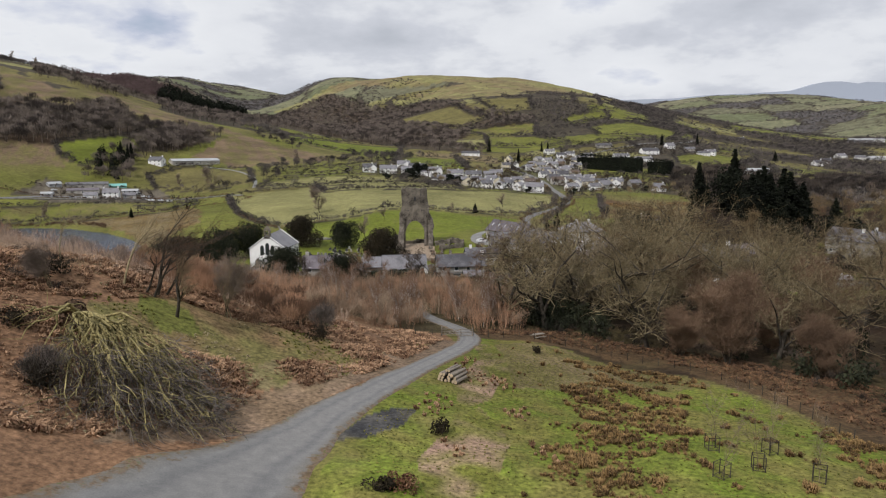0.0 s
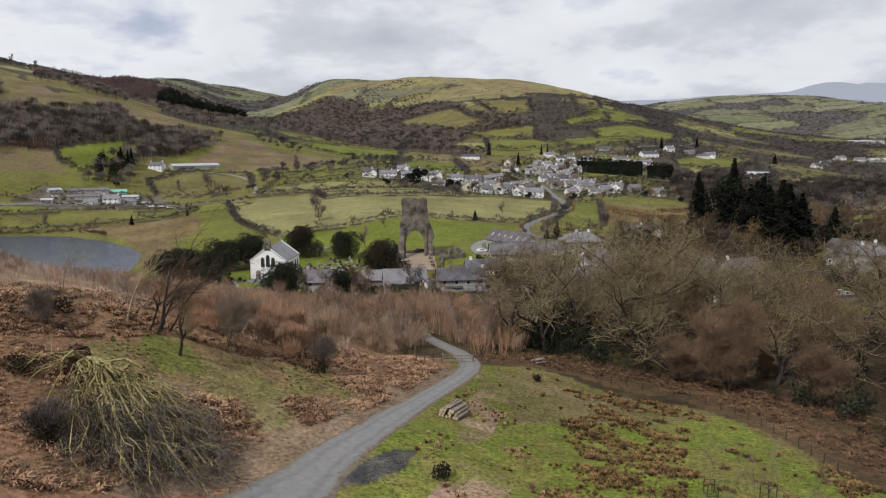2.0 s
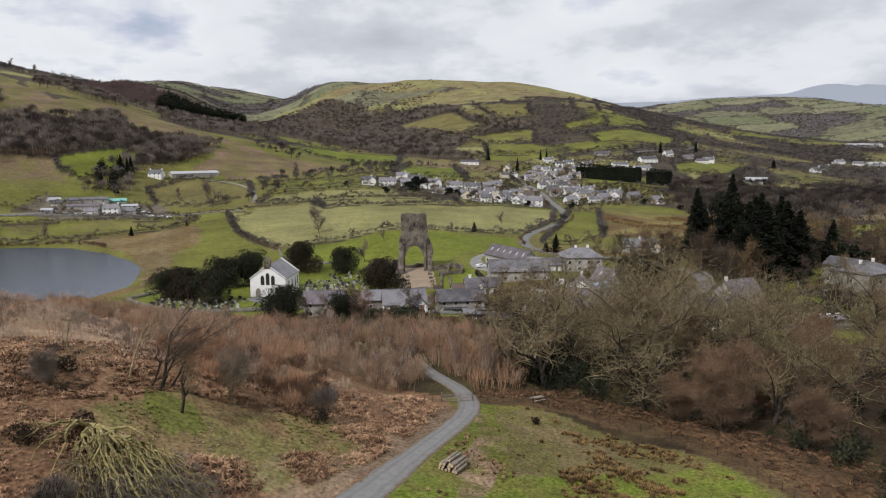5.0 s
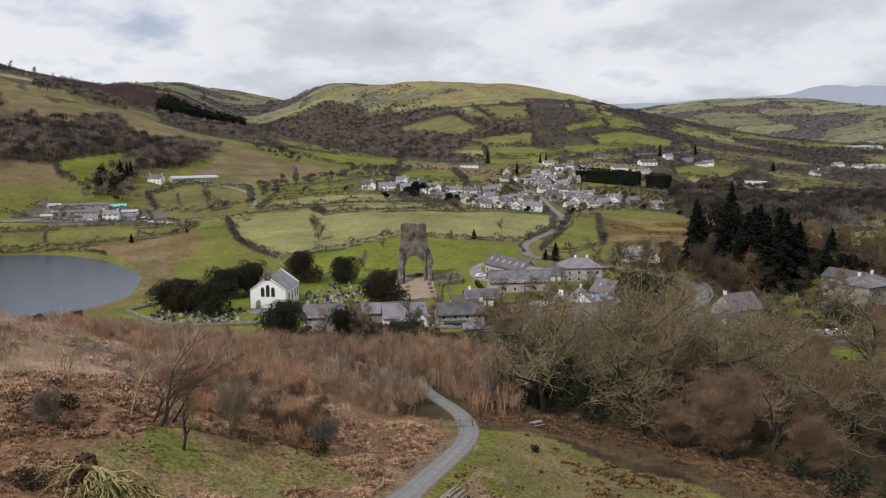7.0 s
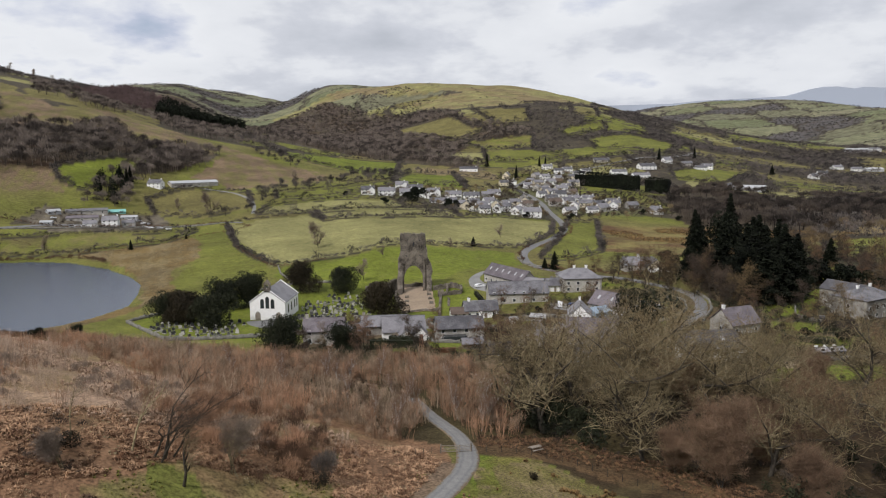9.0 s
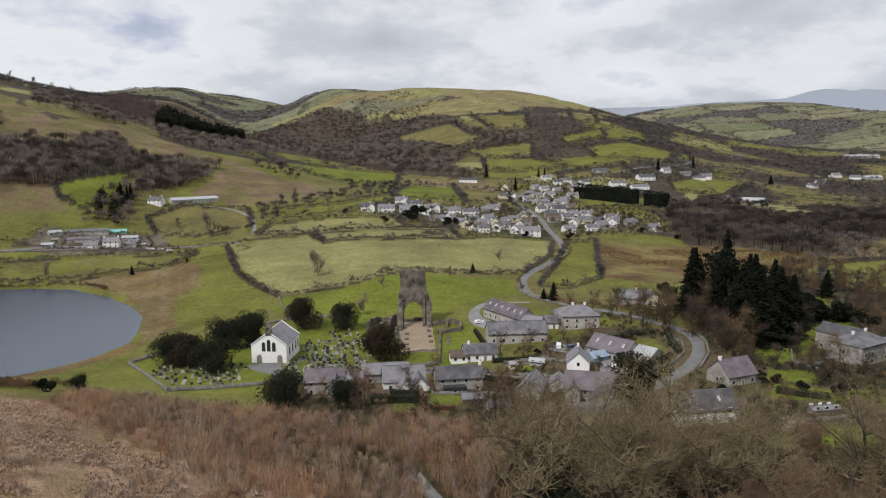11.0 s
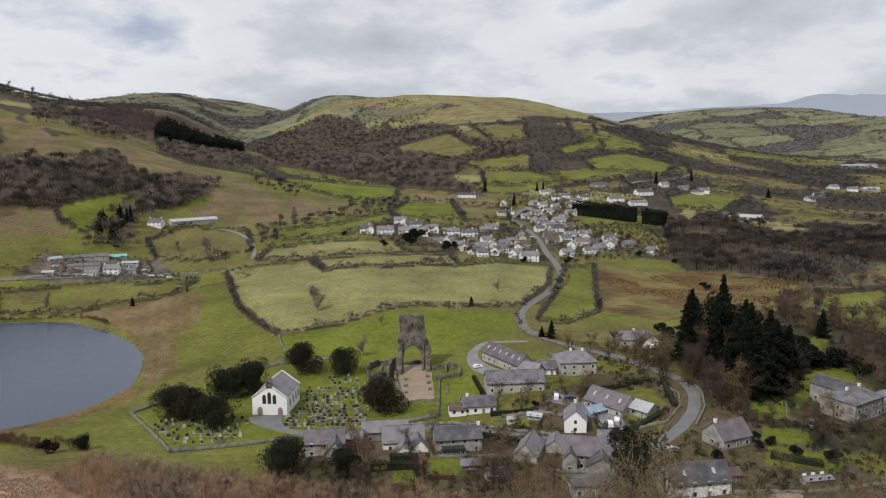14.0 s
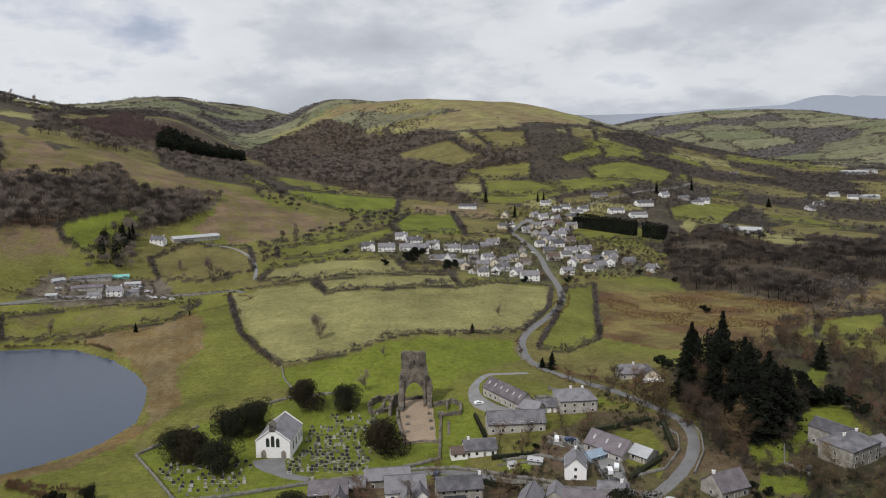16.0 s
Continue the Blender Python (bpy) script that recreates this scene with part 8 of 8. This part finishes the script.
def gate():
    ob = thing("field_gate", Matrix(), "weathered timber five-bar gate across the track", "gate")
    a, b = np.array([-0.2, 102.4]), np.array([4.6, 104.2])
    za, zb = ground_z(*a), ground_z(*b)
    post(ob, *a, 1.5, 0.24, "gate_post"), post(ob, *b, 1.5, 0.24, "gate_post")
    m = a + (b - a) * 0.62
    post(ob, *m, 1.4, 0.18, "gate_post")
    for h in (0.25, 0.5, 0.75, 1.0, 1.25):
        rail(ob, (*a, za + h), (*m, ground_z(*m) + h), 0.09, "bar")
        rail(ob, (*m, ground_z(*m) + h), (*b, zb + h), 0.09, "bar")
    rail(ob, (*a, za + 0.2), (*m, ground_z(*m) + 1.25), 0.09, "brace")


gate()


def fence(points, gap, label, tall=1.15, wires=(0.35, 0.7, 1.05)):
    ob = thing("fence", Matrix(), label, "fence")
    line = smooth_line(points, 1.0)
    n = np.concatenate([[0], np.cumsum(np.linalg.norm(np.diff(line, axis=0), axis=1))])
    at = np.arange(0, n[-1], gap)
    p = np.stack([np.interp(at, n, line[:, 0]), np.interp(at, n, line[:, 1])], 1)
    for x, y in p:
        post(ob, x, y, tall, 0.11, "post", BARK)
    for h in wires:
        for a, b in zip(p[:-1], p[1:]):
            rail(ob, (*a, ground_z(*a) + h), (*b, ground_z(*b) + h), 0.010, "wire", RUBBER)


fence([(4.7, 104.2), (10, 104.5), (19, 102.5), (26, 98.5), (33, 92), (37.5, 85), (39.5, 75), (40, 62)], 2.4, "post and wire fence along the edge of the wood")
fence([(-0.3, 102.3), (-2.5, 101), (-4.5, 99.6)], 1.5, "short timber fence beside the gate", 1.1, (0.4, 0.8))
fence([(-300, 466), (-222, 428), (-190, 440), (-170, 470)], 8, "post and wire fence on the lake meadow")


def picnic_table():
    ob = thing("picnic_table", pose(15.2, 106.5, ground_z(15.2, 106.5), 0, 0, 25), "weathered timber picnic table on the grass", "picnic table")
    part("tabletop", made(lambda bm: box(bm, -1.0, 1.0, -0.4, 0.4, 0.68, 0.76)), WOOD_OLD, ob)
    for s in (-1, 1):
        part("bench", made(lambda bm: box(bm, -1.0, 1.0, s * 0.75 - 0.14, s * 0.75 + 0.14, 0.4, 0.46)), WOOD_OLD, ob)
        for x in (-0.7, 0.7):
            rail(ob, (x, s * 0.75, -0.05), (x, s * 0.2, 0.7), 0.1, "leg")


picnic_table()


def guarded_sapling(x, y, k):
    z = ground_z(x, y)
    ob = thing("tree_guard", pose(x, y, z, 0, 0, k * 37), "square timber guard round a bare sapling", "tree guard", "tree guards")
    for a in (-0.45, 0.45):
        for b in (-0.45, 0.45):
            post(ob, a, b, 1.25, 0.09, "post", BARK, 0)
    for h in (0.15, 1.2):
        for a in (-0.45, 0.45):
            rail(ob, (a, -0.45, h), (a, 0.45, h), 0.06, "rail", BARK)
            rail(ob, (-0.45, a, h), (0.45, a, h), 0.06, "rail", BARK)
    r = np.random.default_rng(300 + k)
    segs = limbs(r, 6.5, 0.0, 0.5, 2, 3, 0.011, 0.3, 0.5)
    s = thing("sapling", pose(x, y, z, 0, 0, k * 50), "slender bare sapling inside a timber guard", "sapling", "saplings")
    part("stem", fast_mesh("stem", *limb_mesh(segs, 3)), LICHEN, s)
    part("crown", fast_mesh("crown", *twig_mesh(r, segs, 2, 0.7, 0.014, 0.0, 2)), TWIG_GREY, s)


for k, (x, y) in enumerate(((22.7, 55.0), (21.3, 49.5), (24.9, 51.2), (27.6, 55.0), (28.8, 49.5))):
    guarded_sapling(x, y, k)


TWIG_DARK_GREY = material("dark_grey_twigs", (0.060, 0.049, 0.042), 0.4, 0.5, 0.95, 0, island=0.9, second=(0.185, 0.160, 0.140))


def fallen_tree():
    """Uprooted and lying down the bank, its mossy limbs fanned out and drooping to the ground."""
    r = np.random.default_rng(77)
    butt = np.array([-33.4, 60.6, ground_z(-33.4, 60.6) + 1.2])
    head = np.array([-29.6, 59.2, ground_z(-29.6, 59.2) + 2.9])
    ob = thing("fallen_tree", Matrix(), "uprooted fallen tree with mossy fanned-out bare limbs", "fallen tree")
    stem = [(butt, (butt + head) / 2 + np.array([0, 0, 0.3]), 0.95, 0.8, 0), ((butt + head) / 2 + np.array([0, 0, 0.3]), head, 0.8, 0.6, 0)]
    limb, branch, spray = [], [], []

    def bough(out, p, q, rise, w0, w1, n, wobble):
        """A limb that rises from p and droops to q."""
        c = (p + q) / 2 + np.array([0, 0, rise])
        pts = []
        for k in range(n + 1):
            s = k / n
            e = p * (1 - s) ** 2 + c * 2 * s * (1 - s) + q * s * s + r.normal(0, wobble, 3) * (0 < k < n)
            e[2] = max(e[2], ground_z(e[0], e[1]) + 0.1)
            pts.append(e)
        for k in range(n):
            out.append((pts[k], pts[k + 1], w0 + (w1 - w0) * k / n, w0 + (w1 - w0) * (k + 1) / n, 1))
        return pts

    for k in range(38):
        a = radians(-78 + 66 * (k + r.uniform(0, 1)) / 38)
        reach = r.uniform(0.68, 1.0) * max(8.5, 16.5 - 8.0 * abs(a + 0.75))
        p = butt + (head - butt) * r.uniform(0.25, 1.0)
        q = p + np.array([math.cos(a), math.sin(a), 0]) * reach
        q[2] = ground_z(q[0], q[1]) + r.uniform(0.1, 1.3)
        pts = bough(limb, p, q, r.uniform(1.6, 4.4), r.uniform(0.20, 0.42), 0.10, 7, 0.36)
        for j in range(2, 8):
            for _ in range(2):
                e = pts[j] + np.array([math.cos(a + r.normal(0, 0.45)), math.sin(a + r.normal(0, 0.45)), 0]) * r.uniform(1.2, 3.4)
                e[2] = max(ground_z(e[0], e[1]) + 0.1, pts[j][2] - r.uniform(0.2, 1.6))
                sub = bough(branch, pts[j], e, r.uniform(0.0, 0.7), 0.115, 0.04, 4, 0.2)
                for i in range(1, 5):
                    for _ in range(4 if j > 4 else 2 if j > 3 else 0):
                        f = sub[i] + r.normal(0, 0.65, 3) + np.array([math.cos(a), math.sin(a), -0.3]) * r.uniform(0.3, 1.0)
                        f[2] = max(f[2], ground_z(f[0], f[1]) + 0.05)
                        spray.append((sub[i], f, 0.042, 0.014, 3))
    # one thick forked limb broken back towards the root
    for q, rise, w in ((np.array([-36.4, 56.6, 0.0]), 3.0, 0.34), (np.array([-34.6, 54.8, 0.0]), 2.4, 0.28), (np.array([-32.6, 54.0, 0.0]), 4.2, 0.42), (np.array([-37.2, 58.2, 0.0]), 1.6, 0.2)):
        q[2] = ground_z(q[0], q[1]) + 0.3
        pts = bough(limb, butt + (head - butt) * 0.35, q, rise, w, 0.08, 8, 0.22)
        for j in range(3, 9):
            f = pts[j] + r.normal(0, 0.9, 3) + np.array([-0.6, -0.4, 0.2])
            f[2] = max(f[2], ground_z(f[0], f[1]) + 0.1)
            bough(branch, pts[j], f, 0.2, 0.09, 0.03, 3, 0.1)
    part("trunk", fast_mesh("trunk", *limb_mesh(stem, 8)), BARK_MOSS, ob)
    part("branchwork", fast_mesh("limbs", *limb_mesh(limb, 5)), BARK_MOSS, ob, "yellow-green mossy limbs")
    part("fine_branchwork", fast_mesh("branches", *limb_mesh(branch, 3)), BARK_MOSS, ob)
    part("twigwork", fast_mesh("twigs", *limb_mesh(spray, 3)), TWIG_DARK_GREY, ob, "grey bare twigs")
    plate = leafy_cloud(r, 500, lambda n: (lambda d: (butt + d * np.array([0.9, 1.5, 1.5]) * r.uniform(0.75, 1.1, (n, 1)), d))(unit(r.normal(0, 1, (n, 3)))), 0.3)
    part("root_plate", fast_mesh("root_plate", *plate), material("torn_earth", (0.10, 0.062, 0.038), 0.5, 2.0, 0.95, 0.5), ob, "earthy torn root plate")


fallen_tree()


def leaning_tree(x, y, seed, tall, lean, label, turn=0.0, twig=None, bark2=None, trunk=0.055, forks=3, per=3, stems=1, bark=None):
    """A wind-bent thorn that leans one way and forks low; turn: the way it leans, degrees from east."""
    r = np.random.default_rng(seed)
    segs = []

    def grow(p, d, length, width, level):
        n = 4 if level < 2 else 3
        for k in range(n):
            d = unit(d + r.normal(0, 0.16, 3) + np.array([0.05 * lean, 0, 0.10 - 0.06 * level]))
            e = p + d * length / n
            w0, w1 = width * (1 - 0.55 * k / n), width * (1 - 0.55 * (k + 1) / n)
            segs.append((p, e, w0, w1, level))
            if level < 3 and (level or k > 0):
                for _ in range((forks if level == 0 else 2) if r.random() < 0.8 else 1):
                    a = r.uniform(-1.2, 1.2) if r.random() < 0.75 else r.uniform(0, 6.3)
                    s = np.array([math.cos(a) * (0.5 + 0.6 * lean), math.sin(a), r.uniform(0.0, 0.9)])
                    grow(e, unit(d * 0.45 + unit(s) * 0.6), length * r.uniform(0.45, 0.72), w1 * r.uniform(0.55, 0.75), level + 1)
            p = e

    for s in range(stems):
        a = s * 2.4
        grow(np.array([0.35 * math.cos(a), 0.35 * math.sin(a), 0.0]) * s, unit(np.array([lean * r.uniform(0.7, 1.2), r.normal(0, 0.12), 1.0])), tall * r.uniform(0.5, 0.62), tall * trunk * (1 if s == 0 else 0.7), 0)
    ob = thing("tree", pose(x, y, ground_z(x, y) - 0.2, 0, 0, turn), label, "tree")
    part("trunk", fast_mesh("trunk", *limb_mesh([s for s in segs if s[4] < 2], 6)), bark or BARK, ob)
    part("branchwork", fast_mesh("limbs", *limb_mesh([s for s in segs if s[4] > 1], 3)), bark2 or bark or BARK, ob)
    part("crown", fast_mesh("crown", *twig_mesh(r, segs, per, 0.55, 0.018, 0.05, 3)), twig or TWIG_BROWN, ob)


leaning_tree(-31.2, 73.6, 411, 11.0, 0.5, "dark wind-bent leafless hawthorn on the bank", -8, None, None, 0.036, 1, 2, 5)
leaning_tree(-28.0, 70.6, 402, 8.0, 0.25, "dark twisted leafless hawthorn on the bank", 10, None, LICHEN, 0.055, 2, 2)
leaning_tree(-24.6, 76.4, 403, 7.0, 0.2, "grey leafless hawthorn with dense twigs", 60, TWIG_GREY, LICHEN, 0.03, 2, 5, 3, LICHEN)
leaning_tree(-34.5, 72.9, 404, 11.0, 0.12, "thin crooked pale-barked dead birch", 30, TWIG_GREY, LICHEN, 0.026, 1, 1, bark=LICHEN)
leaning_tree(-40.7, 72.2, 405, 7.5, 0.1, "thin leafless sapling on the bank", 80, TWIG_GREY, LICHEN, 0.022, 1, 1, bark=LICHEN)
leaning_tree(-38.6, 66.5, 408, 4.5, 0.3, "pale lichened thorn bush behind the fallen tree", 200, TWIG_GREY, LICHEN, 0.03, 3, 4, 3, bark=LICHEN)


def twiggy_bush(x, y, wide, tall, mat, label, seed, n=1500):
    """A dense leafless bush: crowded stems in a haze of fine twigs."""
    g = np.random.default_rng(seed)
    ob = thing("bush", pose(x, y, ground_z(x, y) - 0.1), label, "bush")
    part("stem_cluster", fast_mesh("stems", *limb_mesh(limbs(g, tall * 0.95, 0.25, 0.6, 2, 4, 0.03, 0, 0.5, 4), 3)), BARK, ob)
    v, f = puff(seed, n, 0.5, 0.016 / tall, 0.02, False)
    part("twigwork", fast_mesh("twigs", v * np.array([wide, wide, tall * 1.05]), f), mat, ob)


def dark_bush(x, y, r, tall, leaf, label, seed, n=900):
    g = np.random.default_rng(seed)
    ob = thing("bush", pose(x, y, ground_z(x, y) - 0.1), label, "bush")
    part("stem_cluster", fast_mesh("stems", *limb_mesh(limbs(g, tall * 0.9, 0.2, 0.6, 2, 4, 0.04, 0, 0.4, 1), 3)), BARK, ob)
    part("foliage", fast_mesh("leaves", *leafy_cloud(g, n, lumpy(g, r, tall, 0.03, 8), 0.13)), leaf, ob)


dark_bush(-30.2, 49.6, 1.5, 2.9, YEW_BROWN, "dark gorse bush on the bank", 1, 1500)
twiggy_bush(-30.2, 49.6, 4.6, 3.5, TWIG_DARK_GREY, "dark leafless thorn bush on the bank", 21, 2200)
dark_bush(-0.2, 57.4, 0.85, 1.7, YEW_BROWN, "small brown gorse bush beside the track", 2, 600)
dark_bush(13.1, 93.7, 0.6, 1.2, YEW_BROWN, "small dark gorse bush on the pasture", 3, 400)
twiggy_bush(-14.5, 81.6, 5.0, 5.0, TWIG_DARK_GREY, "dark grey thorn bush on the bank", 24, 3000)
twiggy_bush(-17.6, 83.2, 4.6, 4.2, TWIG_BROWN, "brown thorn bush on the bank", 25, 2200)
dark_bush(-14.9, 80.8, 1.5, 1.8, YEW_BROWN, "low dark bramble clump under the thorns", 4, 500)
dark_bush(-2.6, 46.0, 1.1, 0.9, BRACKEN, "rusty heather clump beside the track", 8, 700)
dark_bush(-4.2, 45.2, 0.9, 0.9, YEW_BROWN, "dark heather clump beside the track", 9, 600)
dark_bush(-36, 57, 1.5, 1.8, YEW_BROWN, "low dark gorse bush on the hillside", 6, 700)
dark_bush(-40, 70, 1.5, 1.8, YEW_BROWN, "low dark gorse bush on the hillside", 7, 700)


def distant_mountain():
    """The long mountain at the edge of sight, a backdrop with haze coloured in."""
    r = [(-600, 200), (400, 330), (700, 345), (1100, 340), (1560, 352), (1760, 372), (2030, 384), (2240, 396), (2360, 404), (2450, 428), (2520, 450), (2600, 464), (2700, 466), (2815, 452), (2870, 463), (3080, 456), (3400, 400)]
    bm = bmesh.new()
    prism(bm, [(-600, -50)] + r + [(3400, -50)], 4780, 4840)
    me = bpy.data.meshes.new("backdrop")
    bm.to_mesh(me)
    bm.free()
    m = bpy.data.materials.new("mountain_with_painted_haze")
    m.use_nodes = True
    b = m.node_tree.nodes["Principled BSDF"]
    # pale blue colour and a faint glow stand in for the haze
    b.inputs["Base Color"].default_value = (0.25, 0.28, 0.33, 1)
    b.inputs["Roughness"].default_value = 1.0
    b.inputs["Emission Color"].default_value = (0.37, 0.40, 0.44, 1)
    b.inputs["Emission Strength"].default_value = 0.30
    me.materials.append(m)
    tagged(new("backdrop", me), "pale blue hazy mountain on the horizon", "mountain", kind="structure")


distant_mountain()
